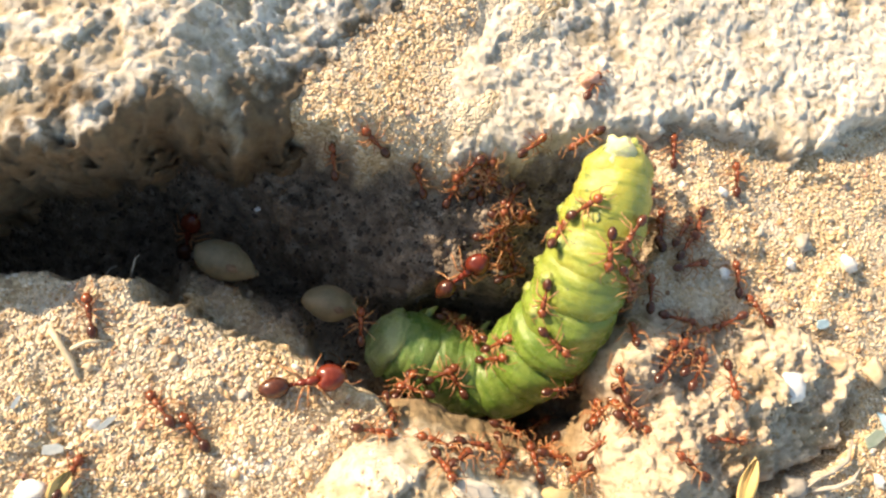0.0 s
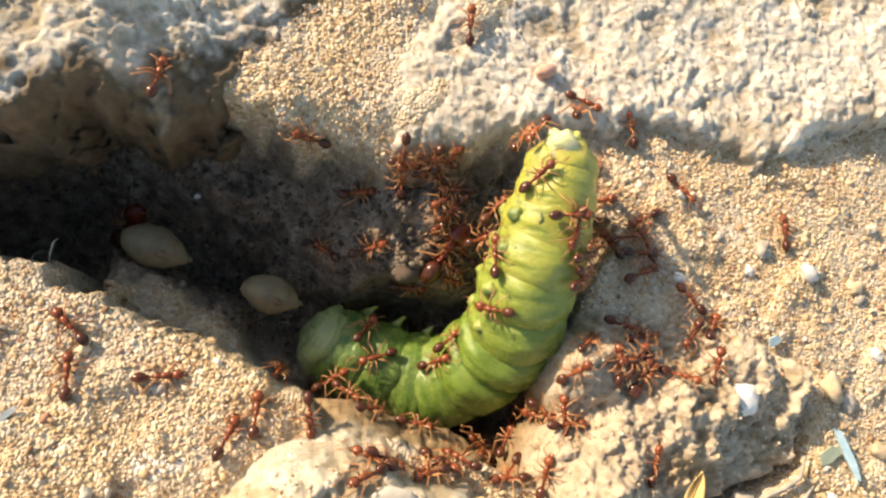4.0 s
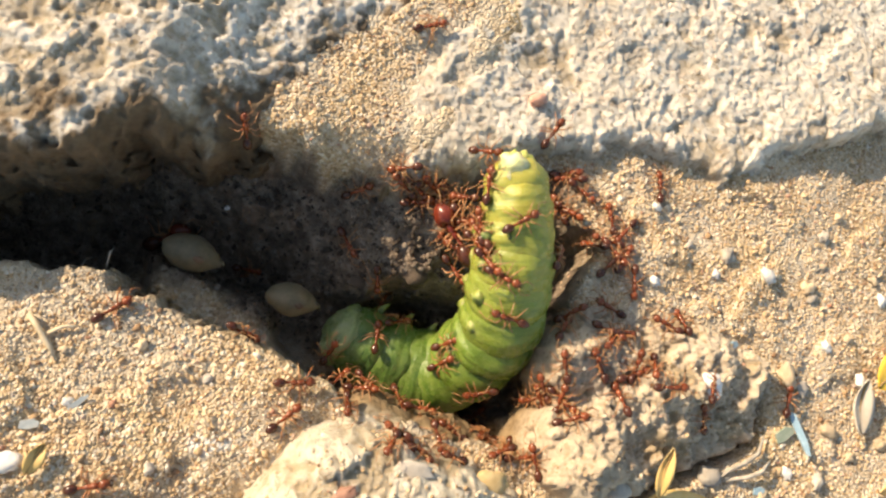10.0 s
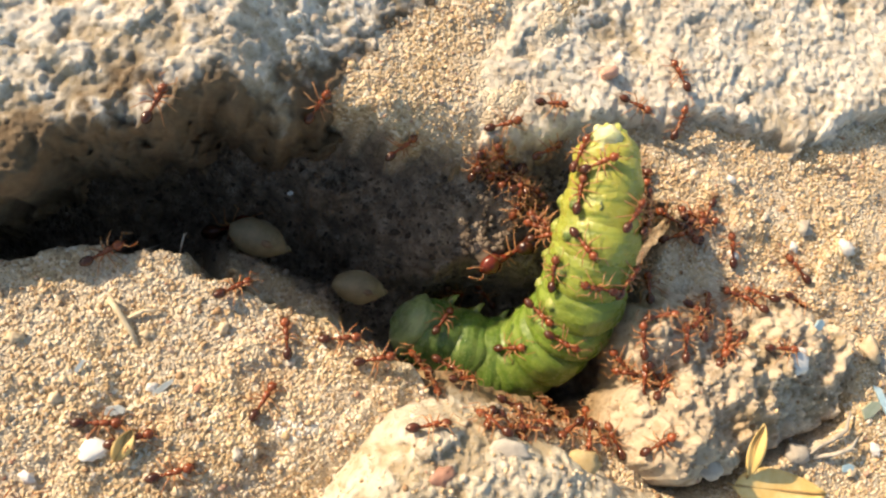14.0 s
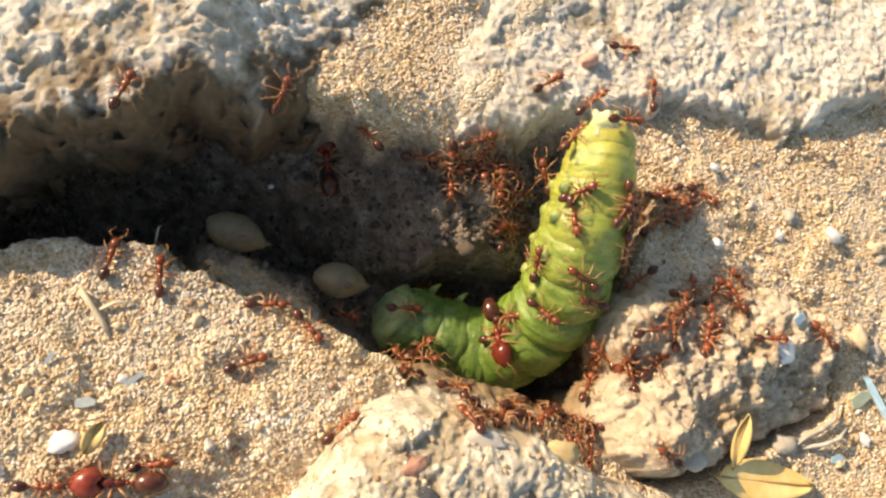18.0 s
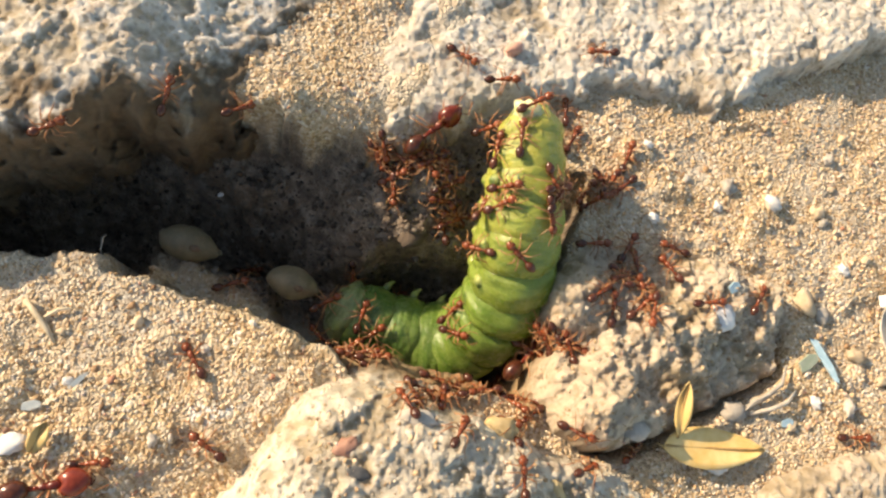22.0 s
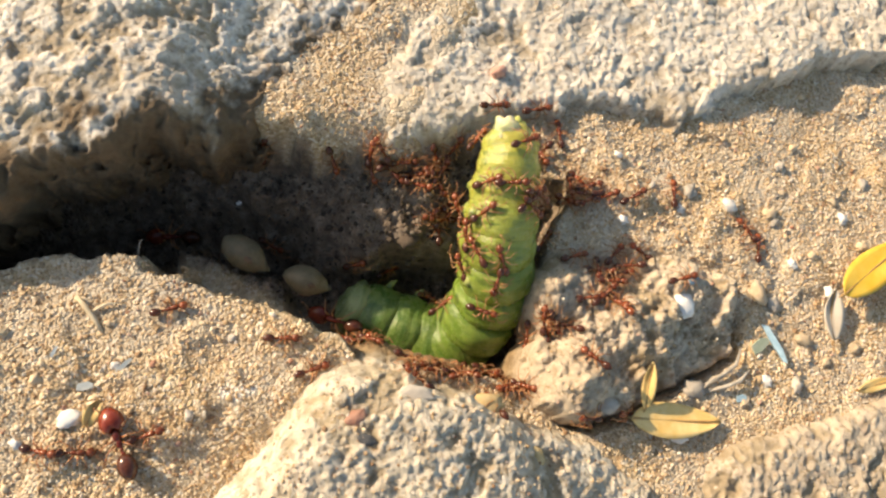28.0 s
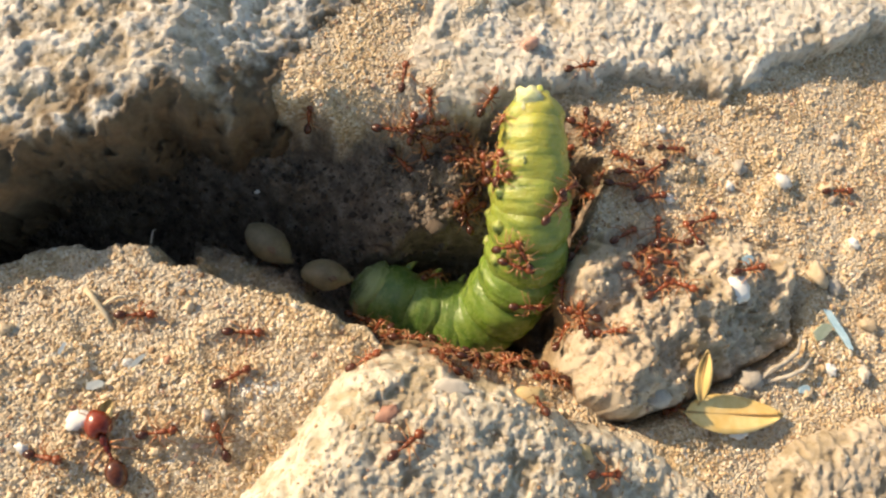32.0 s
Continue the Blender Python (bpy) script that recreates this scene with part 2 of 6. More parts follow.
def stone_z(x, y):
    sd = inside(STONE, x, y) + 0.5 * fbm(x, y, 1.8, 4, 91)
    pit = pitted(x, y, 1.05, 151)
    f, tone = cells(x + 1.2 * fbm(x, y, 2.5, 3, 98), y + 1.2 * fbm(x, y, 2.5, 3, 99), 3.0, 96)
    # a broad body, a paler lobe at its corner and a dent between them; the far lower side slopes away
    top = 1.5 + 0.6 * tone * (1 - smooth(0.25, 0.7, f)) + 0.9 * bump_at(x, y, 23.2, -3.6, 2.8) + 0.7 * bump_at(x, y, 30, 1.5, 5.0) - 1.0 * bump_at(x, y, 22.6, 0.2, 1.5) - 0.7 * bump_at(x, y, 27.0, -2.6, 1.6)
    top = top - 1.3 * smooth(2.5, 8, y) - 1.1 * smooth(0.5, -3.4, y - 0.42 * (x - 30)) * smooth(27, 31, x) + 1.6 * fbm(x, y, 3.4, 5, 93, 0.6) + pit
    top = top - 1.3 * smooth(2.4, 0.2, sd) * smooth(0, -3, y - 0.42 * (x - 30)) * smooth(23, 26, x)
    return top - edge_drop(sd, 0.8, 6.0), sd, pit


def lump_z(x, y):
    sd = inside(LUMP, x, y) + 0.7 * fbm(x, y, 2.4, 4, 95)
    pit = pitted(x, y, 0.9, 171)
    top = 4.3 - 3.0 * smooth(14, 27, x) + 1.2 * bump_at(x, y, 7, -9, 8) + 0.8 * fbm(x, y, 6.0, 3, 97) + pit
    return top - edge_drop(sd, 3.4, 2.0), sd, pit


def lump_far_z(x, y):
    sd = inside(LUMP_FAR, x, y) + 1.4 * fbm(x, y, 3.5, 4, 105)
    pit = pitted(x, y, 0.9, 191)
    top = 0.9 + 0.6 * fbm(x, y, 6.0, 3, 107) + pit
    return top - edge_drop(sd, 2.2, 0.8), sd, pit


def grid_mesh(name, xs, ys, height, material, edge=None, undercut=None, mask=None):
    """A sheet of relief over a grid; with edge, only where the outline's distance is above it, with undercut drawn in below that distance."""
    X, Y = np.meshgrid(xs, ys)
    found = height(X, Y)
    Z, sd, pit = found if isinstance(found, tuple) else (found, None, None)
    nx, ny = len(xs), len(ys)
    if undercut is not None:
        gx, gy = -0.30, 0.954
        back = 1.3 * np.clip(undercut - sd, 0, 3.0)
        X, Y = X + gx * back, Y + gy * back
    i = np.arange(nx * ny).reshape(ny, nx)
    quads = np.stack([i[:-1, :-1], i[:-1, 1:], i[1:, 1:], i[1:, :-1]], -1).reshape(-1, 4)
    if edge is not None:
        keep = (sd > edge).ravel()
        quads = quads[keep[quads].all(1)]
    used = np.zeros(nx * ny, bool)
    used[quads] = True
    number = np.cumsum(used) - 1
    co = np.stack([X, Y, Z], -1).reshape(-1, 3)[used] * MM
    quads = number[quads]
    me = bpy.data.meshes.new(name)
    me.vertices.add(len(co))
    me.vertices.foreach_set("co", co.ravel())
    me.loops.add(quads.size)
    me.loops.foreach_set("vertex_index", quads.ravel())
    me.polygons.add(len(quads))
    me.polygons.foreach_set("loop_start", np.arange(0, quads.size, 4))
    me.polygons.foreach_set("use_smooth", np.ones(len(quads), bool))
    me.update(calc_edges=True)
    if pit is not None:
        hollow = me.attributes.new("hollow", "FLOAT", "POINT")
        rim = me.attributes.new("rim", "FLOAT", "POINT")
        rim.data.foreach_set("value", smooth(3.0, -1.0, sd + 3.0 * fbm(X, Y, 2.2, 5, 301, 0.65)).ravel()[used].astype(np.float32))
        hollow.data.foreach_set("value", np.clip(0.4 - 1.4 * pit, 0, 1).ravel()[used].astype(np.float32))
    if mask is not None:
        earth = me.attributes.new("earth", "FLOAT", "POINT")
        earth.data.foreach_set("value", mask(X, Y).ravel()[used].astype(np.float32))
    me.materials.append(material)
    return me


def spread(lo, hi, step, far, count=14):
    """Even steps between lo and hi, and growing ones out to far on both sides."""
    out = np.geomspace(step * 4, far, count)
    return np.concatenate([(lo - out)[::-1], np.arange(lo, hi, step), hi + out])


# ---- materials ----
def material(name, rough=0.8):
    m = bpy.data.materials.new(name)
    m.use_nodes = True
    n, l = m.node_tree.nodes, m.node_tree.links
    n["Principled BSDF"].inputs["Roughness"].default_value = rough
    return m, n, l, n["Principled BSDF"]


def coords(n, l, scale):
    c, mp = n.new("ShaderNodeTexCoord"), n.new("ShaderNodeMapping")
    mp.inputs["Scale"].default_value = (scale, scale, scale)
    l.new(c.outputs["Object"], mp.inputs["Vector"])
    return mp.outputs["Vector"]


def ramp(n, l, fac, stops):
    r = n.new("ShaderNodeValToRGB")
    while len(r.color_ramp.elements) < len(stops):
        r.color_ramp.elements.new(0.5)
    for e, (at, col) in zip(r.color_ramp.elements, stops):
        e.position, e.color = at, (*col, 1)
    l.new(fac, r.inputs["Fac"])
    return r.outputs["Color"]


def mix(n, l, fac, a, b, kind="MIX"):
    m = n.new("ShaderNodeMix")
    m.data_type, m.blend_type = "RGBA", kind
    for socket, v in ((m.inputs[0], fac), (m.inputs[6], a), (m.inputs[7], b)):
        if isinstance(v, (int, float)):
            socket.default_value = v
        elif isinstance(v, tuple):
            socket.default_value = (*v, 1)
        else:
            l.new(v, socket)
    return m.outputs[2]


def tex(n, l, vec, scale, detail=4, kind="noise", rough=0.6):
    if kind == "noise":
        t = n.new("ShaderNodeTexNoise")
        t.inputs["Detail"].default_value, t.inputs["Roughness"].default_value = detail, rough
    else:
        t = n.new("ShaderNodeTexVoronoi")
    t.inputs["Scale"].default_value = scale
    l.new(vec, t.inputs["Vector"])
    return t


def relief(n, l, bsdf, height, strength, mm):
    b = n.new("ShaderNodeBump")
    b.inputs["Strength"].default_value, b.inputs["Distance"].default_value = strength, mm * MM
    l.new(height, b.inputs["Height"])
    l.new(b.outputs["Normal"], bsdf.inputs["Normal"])
    return b


def sand_material():
    m, n, l, p = material("sand", 0.9)
    v = coords(n, l, 1000)                        # one unit is a millimetre
    grain = tex(n, l, v, 4.0, kind="voronoi")
    grit = tex(n, l, v, 5.5, kind="voronoi")
    sep = n.new("ShaderNodeSeparateColor")
    l.new(grain.outputs["Color"], sep.inputs[0])
    col = ramp(n, l, sep.outputs[0], [(0.0, (0.36, 0.24, 0.13)), (0.25, (0.56, 0.40, 0.22)), (0.6, (0.69, 0.53, 0.32)), (0.85, (0.78, 0.64, 0.44)), (1.0, (0.86, 0.79, 0.66))])
    wide = tex(n, l, v, 0.12, 5)
    col = mix(n, l, ramp(n, l, wide.outputs[0], [(0.42, (0, 0, 0)), (0.62, (0.75, 0.75, 0.75))]), col, (0.66, 0.59, 0.48))
    clump = tex(n, l, v, 0.45, 6)
    col = mix(n, l, ramp(n, l, clump.outputs[0], [(0.54, (0, 0, 0)), (0.70, (0.55, 0.55, 0.55))]), col, (0.44, 0.29, 0.15))
    # a pale lime crust in the sand
    place = n.new("ShaderNodeVectorMath")
    place.operation = "SUBTRACT"
    place.inputs[1].default_value = (-2.2, -2.9, 0.0)
    l.new(v, place.inputs[0])
    squeeze = n.new("ShaderNodeVectorMath")
    squeeze.operation = "MULTIPLY"
    squeeze.inputs[1].default_value = (0.34, 0.62, 0.0)
    l.new(place.outputs[0], squeeze.inputs[0])
    reach = n.new("ShaderNodeVectorMath")
    reach.operation = "LENGTH"
    l.new(squeeze.outputs[0], reach.inputs[0])
    rag = n.new("ShaderNodeMath")
    rag.operation = "MULTIPLY_ADD"
    rag.inputs[1].default_value = 1.1
    l.new(tex(n, l, v, 0.7, 6).outputs[0], rag.inputs[0])
    l.new(reach.outputs["Value"], rag.inputs[2])
    col = mix(n, l, ramp(n, l, rag.outputs[0], [(0.0, (0.92, 0.92, 0.92)), (0.8, (0.92, 0.92, 0.92)), (1.0, (0, 0, 0))]), col, (0.88, 0.84, 0.76))
    # dark earth deep in the crack; the cleft's shade is put into the same colour
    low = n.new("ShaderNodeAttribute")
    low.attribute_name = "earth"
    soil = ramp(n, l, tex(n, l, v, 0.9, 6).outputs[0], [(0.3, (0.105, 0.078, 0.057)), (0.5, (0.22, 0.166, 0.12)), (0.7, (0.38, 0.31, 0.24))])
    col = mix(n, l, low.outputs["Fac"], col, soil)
    l.new(col, p.inputs["Base Color"])
    h = n.new("ShaderNodeMath")
    h.operation = "ADD"
    l.new(grain.outputs["Distance"], h.inputs[0])
    l.new(grit.outputs["Distance"], h.inputs[1])
    inv = n.new("ShaderNodeMath")
    inv.operation = "MULTIPLY"
    inv.inputs[1].default_value = -1.0
    l.new(h.outputs[0], inv.inputs[0])
    relief(n, l, p, inv.outputs[0], 0.9, 0.18)
    return m


def concrete_material(name, pale, mid, dark, soil_from, soil_to, soiled_shaded_rim=False):
    m, n, l, p = material(name, 0.88)
    v = coords(n, l, 1000)
    grain = tex(n, l, v, 1.5, kind="voronoi")
    sep = n.new("ShaderNodeSeparateColor")
    l.new(grain.outputs["Color"], sep.inputs[0])
    cem = tex(n, l, v, 1.1, 8, rough=0.65)
    col = ramp(n, l, cem.outputs[0], [(0.33, dark), (0.47, mid), (0.62, pale)])
    speck = ramp(n, l, sep.outputs[0], [(0.0, (0.30, 0.24, 0.18)), (0.15, mid), (0.6, pale), (0.9, pale), (1.0, (0.50, 0.36, 0.26))])
    col = mix(n, l, 0.5, col, speck)
    fleck = tex(n, l, v, 3.4, kind="voronoi")
    one = n.new("ShaderNodeSeparateColor")
    l.new(fleck.outputs["Color"], one.inputs[0])
    col = mix(n, l, 0.8, col, ramp(n, l, one.outputs[0], [(0.0, (0.50, 0.43, 0.34)), (0.08, (0.72, 0.65, 0.55)), (0.16, (0.95, 0.92, 0.87)), (0.4, (1, 1, 1)), (1.0, (1, 1, 1))]), "MULTIPLY")
    wide = tex(n, l, v, 0.14, 5)
    col = mix(n, l, ramp(n, l, wide.outputs[0], [(0.45, (0, 0, 0)), (0.72, (0.5, 0.5, 0.5))]), col, (0.52, 0.40, 0.27))
    patch = tex(n, l, v, 0.42, 7, rough=0.7)
    col = mix(n, l, ramp(n, l, patch.outputs[0], [(0.50, (0, 0, 0)), (0.66, (0.8, 0.8, 0.8) if soiled_shaded_rim else (0.18, 0.18, 0.18))]), col, (0.40, 0.32, 0.20))
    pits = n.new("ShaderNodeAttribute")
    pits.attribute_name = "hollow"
    col = mix(n, l, ramp(n, l, pits.outputs["Fac"], [(0.5 if soiled_shaded_rim else 0.62, (0, 0, 0)), (0.85 if soiled_shaded_rim else 1.0, (0.7, 0.7, 0.7))]), col, (0.40, 0.30, 0.17))
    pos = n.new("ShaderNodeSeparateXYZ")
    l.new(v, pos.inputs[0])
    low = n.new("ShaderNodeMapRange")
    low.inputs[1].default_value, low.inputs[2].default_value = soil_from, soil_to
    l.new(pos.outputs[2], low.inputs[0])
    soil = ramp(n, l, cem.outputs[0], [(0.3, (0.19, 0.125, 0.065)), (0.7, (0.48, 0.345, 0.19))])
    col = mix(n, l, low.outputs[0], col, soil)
    if soiled_shaded_rim:
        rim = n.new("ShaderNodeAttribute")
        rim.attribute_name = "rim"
        # soil stain along the rim; the face's shade is partly in this dark brown
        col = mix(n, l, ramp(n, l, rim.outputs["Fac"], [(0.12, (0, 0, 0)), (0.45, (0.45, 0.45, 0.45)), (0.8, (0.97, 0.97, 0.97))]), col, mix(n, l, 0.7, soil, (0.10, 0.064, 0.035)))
    l.new(col, p.inputs["Base Color"])
    fine = tex(n, l, v, 3.2, 8, rough=0.78)
    relief(n, l, p, fine.outputs[0], 0.7, 0.34)
    return m


SAND = sand_material()
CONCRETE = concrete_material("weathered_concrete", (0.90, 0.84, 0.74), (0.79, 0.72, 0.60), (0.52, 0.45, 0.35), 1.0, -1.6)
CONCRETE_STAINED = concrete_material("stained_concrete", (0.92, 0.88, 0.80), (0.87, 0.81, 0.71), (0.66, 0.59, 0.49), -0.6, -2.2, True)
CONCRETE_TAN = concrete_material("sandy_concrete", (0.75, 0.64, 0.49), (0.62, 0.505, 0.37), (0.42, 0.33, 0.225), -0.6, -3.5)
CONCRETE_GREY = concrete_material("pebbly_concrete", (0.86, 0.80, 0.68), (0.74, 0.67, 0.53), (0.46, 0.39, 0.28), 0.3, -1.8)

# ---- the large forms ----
ground = new("ground", grid_mesh("ground", spread(-31, 66, 0.13, 30000), spread(-18, 38, 0.13, 30000), ground_z, SAND, mask=earth_and_shade))
tagged(ground, "tan sandy ground with a deep dark crack", "ground", kind="structure")
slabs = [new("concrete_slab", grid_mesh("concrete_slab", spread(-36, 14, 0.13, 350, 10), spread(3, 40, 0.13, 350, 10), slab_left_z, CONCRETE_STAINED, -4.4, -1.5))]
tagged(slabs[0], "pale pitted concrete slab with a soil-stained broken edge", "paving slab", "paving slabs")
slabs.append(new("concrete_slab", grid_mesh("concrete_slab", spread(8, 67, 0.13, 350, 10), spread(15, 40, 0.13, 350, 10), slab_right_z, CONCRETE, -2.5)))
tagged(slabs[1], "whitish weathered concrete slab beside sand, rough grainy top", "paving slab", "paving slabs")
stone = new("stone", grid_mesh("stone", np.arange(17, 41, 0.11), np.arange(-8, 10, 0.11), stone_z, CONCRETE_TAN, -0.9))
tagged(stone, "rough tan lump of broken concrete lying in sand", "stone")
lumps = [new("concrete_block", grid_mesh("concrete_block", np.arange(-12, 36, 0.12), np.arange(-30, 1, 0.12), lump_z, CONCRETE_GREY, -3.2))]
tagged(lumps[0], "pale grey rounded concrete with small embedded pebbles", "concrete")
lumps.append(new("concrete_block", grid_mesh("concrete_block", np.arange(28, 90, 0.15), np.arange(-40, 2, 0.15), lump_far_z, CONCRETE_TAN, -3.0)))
tagged(lumps[1], "low sandy concrete half buried in the sand", "concrete")

# ---- small builders ----
def link_mesh(name, verts, faces, material, smooth_faces=True):
    me = bpy.data.meshes.new(name)
    me.from_pydata([tuple(v) for v in np.asarray(verts) * MM], [], faces)
    me.polygons.foreach_set("use_smooth", [smooth_faces] * len(me.polygons))
    me.materials.append(material)
    me.update()
    return me


def part(name, shape, material, parent, label="", at=None, smooth_faces=True):
    """One mesh, given as verts and faces in millimetres, as a part of a thing."""
    ob = new(name, link_mesh(name, *shape, material, smooth_faces))
    ob.parent = parent
    if at is not None:
        ob.matrix_basis = at
    return tagged(ob, label)


def thing(name, shape, material, label, category, group="", at=None, smooth_faces=True):
    ob = new(name, link_mesh(name, *shape, material, smooth_faces))
    if at is not None:
        ob.matrix_basis = at
    return tagged(ob, label, category, group)


def mm_pose(x, y, z, rx=0, ry=0, rz=0):
    return pose(x * MM, y * MM, z * MM, rx, ry, rz)


def join(*shapes):
    verts, faces = [], []
    for v, f in shapes:
        base = len(verts)
        verts += [tuple(p) for p in v]
        faces += [tuple(i + base for i in q) for q in f]
    return verts, faces


def tube(points, radii, sides=6):
    """A round bar along a line of points, closed at both ends."""
    pts = [Vector(p) for p in points]
    verts, faces = [], []
    for i, p in enumerate(pts):
        way = (pts[min(i + 1, len(pts) - 1)] - pts[max(i - 1, 0)]).normalized()
        a = way.cross(Vector((0.13, 0.21, 0.97))).normalized()
        b = way.cross(a)
        for k in range(sides):
            w = 2 * math.pi * k / sides
            verts.append(p + (a * math.cos(w) + b * math.sin(w)) * radii[i])
    for i in range(len(pts) - 1):
        for k in range(sides):
            faces.append((i * sides + k, i * sides + (k + 1) % sides, (i + 1) * sides + (k + 1) % sides, (i + 1) * sides + k))
    faces += [tuple(range(sides))[::-1], tuple((len(pts) - 1) * sides + k for k in range(sides))]
    return verts, faces


def ball(rx, ry, rz, at=(0, 0, 0), seg=12, rings=8, lumpy=0.0, seed=0, shape=None):
    """An egg round a centre; shape(u) scales its girth along x, lumpy roughens it."""
    verts, faces = [], []
    for i in range(1, rings):
        th = math.pi * i / rings
        for k in range(seg):
            ph = 2 * math.pi * k / seg
            n = Vector((math.cos(th), math.sin(th) * math.cos(ph), math.sin(th) * math.sin(ph)))
            g = shape(n.x) if shape else 1.0
            s = 1 + lumpy * noise.noise(n * 1.7 + Vector((seed * 3.1, seed, 0))) + 0.5 * lumpy * noise.noise(n * 4.1 + Vector((seed, 0, seed * 2.3)))
            verts.append((at[0] + n.x * rx * s, at[1] + n.y * ry * s * g, at[2] + n.z * rz * s * g))
    verts += [(at[0] + rx, at[1], at[2]), (at[0] - rx, at[1], at[2])]
    for i in range(rings - 2):
        for k in range(seg):
            faces.append((i * seg + k, (i + 1) * seg + k, (i + 1) * seg + (k + 1) % seg, i * seg + (k + 1) % seg))
    for k in range(seg):
        faces.append((len(verts) - 2, k, (k + 1) % seg))
        faces.append((len(verts) - 1, (rings - 2) * seg + (k + 1) % seg, (rings - 2) * seg + k))
    return verts, faces


def leaf_shape(length, width, curl, fold, thick=0.09, n=14, m=6):
    """A small dry leaf along x with a middle fold, a curl along it and a real thickness."""
    verts, faces = [], []
    for side in (1, -1):
        for i in range(n + 1):
            u = i / n
            w = width * math.sin(math.pi * u ** 0.85) ** 0.75 + 0.03
            for k in range(m + 1):
                v = 2 * k / m - 1
                z = curl * (u - 0.5) ** 2 * 4 + fold * abs(v) * w / width + 0.12 * math.sin(5 * u + 2 * v)
                verts.append((length * (u - 0.5), v * w, z + side * thick / 2))
    half, row = (n + 1) * (m + 1), m + 1
    for i in range(n):
        for k in range(m):
            a = i * row + k
            faces.append((a, a + row, a + row + 1, a + 1))
            faces.append((half + a, half + a + 1, half + a + row + 1, half + a + row))
    rim = [k for k in range(row)] + [i * row + m for i in range(1, n + 1)] + [n * row + k for k in range(m - 1, -1, -1)] + [i * row for i in range(n - 1, 0, -1)]
    for a, b in zip(rim, rim[1:] + rim[:1]):
        faces.append((a, b, half + b, half + a))
    return verts, faces


def surface_z(x, y):
    """The highest still surface at a place."""
    x, y = np.asarray(x, float), np.asarray(y, float)
    z = ground_z(x, y, False)
    for f, edge in ((slab_left_z, -1.5), (slab_right_z, -2.5), (stone_z, -0.9), (lump_z, -3.2), (lump_far_z, -3.0)):
        h, sd = f(x, y)[:2]
        z = np.maximum(z, np.where(sd > edge, h, -99))
    return z


# ---- materials of the small things ----
def skin_material():
    m, n, l, p = material("caterpillar_skin", 0.30)
    v = coords(n, l, 1000)
    info = n.new("ShaderNodeObjectInfo")
    blotch = tex(n, l, v, 0.9, 5)
    # fine wrinkles run across the body
    along = n.new("ShaderNodeMapping")
    along.inputs["Scale"].default_value = (1.9, 0.4, 0.4)
    l.new(v, along.inputs["Vector"])
    wrinkle = tex(n, l, along.outputs[0], 1.0, 5, rough=0.6)
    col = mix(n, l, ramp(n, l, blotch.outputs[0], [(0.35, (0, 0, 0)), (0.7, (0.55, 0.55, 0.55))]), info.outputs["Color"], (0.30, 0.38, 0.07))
    # crease shade and light on the ridges are put into the colour
    col = mix(n, l, ramp(n, l, wrinkle.outputs[0], [(0.34, (0.5, 0.5, 0.5)), (0.46, (0, 0, 0))]), col, (0.06, 0.13, 0.02))
    col = mix(n, l, ramp(n, l, wrinkle.outputs[0], [(0.56, (0, 0, 0)), (0.74, (0.5, 0.5, 0.5))]), col, (0.50, 0.56, 0.20))
    dots = tex(n, l, v, 3.2, kind="voronoi")
    col = mix(n, l, ramp(n, l, dots.outputs["Distance"], [(0.12, (0.35, 0.35, 0.35)), (0.22, (0, 0, 0))]), col, (0.45, 0.48, 0.18))
    rare = tex(n, l, v, 0.55, 3)
    col = mix(n, l, ramp(n, l, rare.outputs[0], [(0.60, (0, 0, 0)), (0.70, (0.8, 0.8, 0.8))]), col, (0.06, 0.12, 0.03))
    l.new(col, p.inputs["Base Color"])
    p.inputs["Subsurface Weight"].default_value = 0.3
    p.inputs["Subsurface Radius"].default_value = (0.7, 1.0, 0.3)
    p.inputs["Subsurface Scale"].default_value = 0.0006
    fine = tex(n, l, v, 2.6, 8, rough=0.65)
    wet = n.new("ShaderNodeMapRange")
    wet.inputs[1].default_value, wet.inputs[2].default_value = 0.35, 0.65
    wet.inputs[3].default_value, wet.inputs[4].default_value = 0.14, 0.45
    l.new(blotch.outputs[0], wet.inputs[0])
    l.new(wet.outputs[0], p.inputs["Roughness"])
    both = n.new("ShaderNodeMath")
    both.operation = "MULTIPLY_ADD"
    both.inputs[1].default_value = 1.3
    l.new(wrinkle.outputs[0], both.inputs[0])
    l.new(fine.outputs[0], both.inputs[2])
    relief(n, l, p, both.outputs[0], 0.45, 0.2)
    return m


def plain(name, colour, other, rough, scale=3.0, mm=0.05, sheen=0.0, through_light=0.0):
    m, n, l, p = material(name, rough)
    v = coords(n, l, 1000)
    t = tex(n, l, v, scale, 5)
    info = n.new("ShaderNodeObjectInfo")
    col = mix(n, l, ramp(n, l, t.outputs[0], [(0.32, (0, 0, 0)), (0.68, (1, 1, 1))]), colour, other)
    tone = n.new("ShaderNodeMapRange")
    tone.inputs[3].default_value, tone.inputs[4].default_value = 0.75, 1.2
    l.new(info.outputs["Random"], tone.inputs[0])
    hsv = n.new("ShaderNodeHueSaturation")
    l.new(tone.outputs[0], hsv.inputs["Value"])
    l.new(col, hsv.inputs["Color"])
    l.new(hsv.outputs[0], p.inputs["Base Color"])
    if through_light:
        p.inputs["Subsurface Weight"].default_value = through_light
        p.inputs["Subsurface Radius"].default_value = (1.0, 0.5, 0.3)
        p.inputs["Subsurface Scale"].default_value = 0.0003
    relief(n, l, p, t.outputs[0], 0.5, mm)
    return m


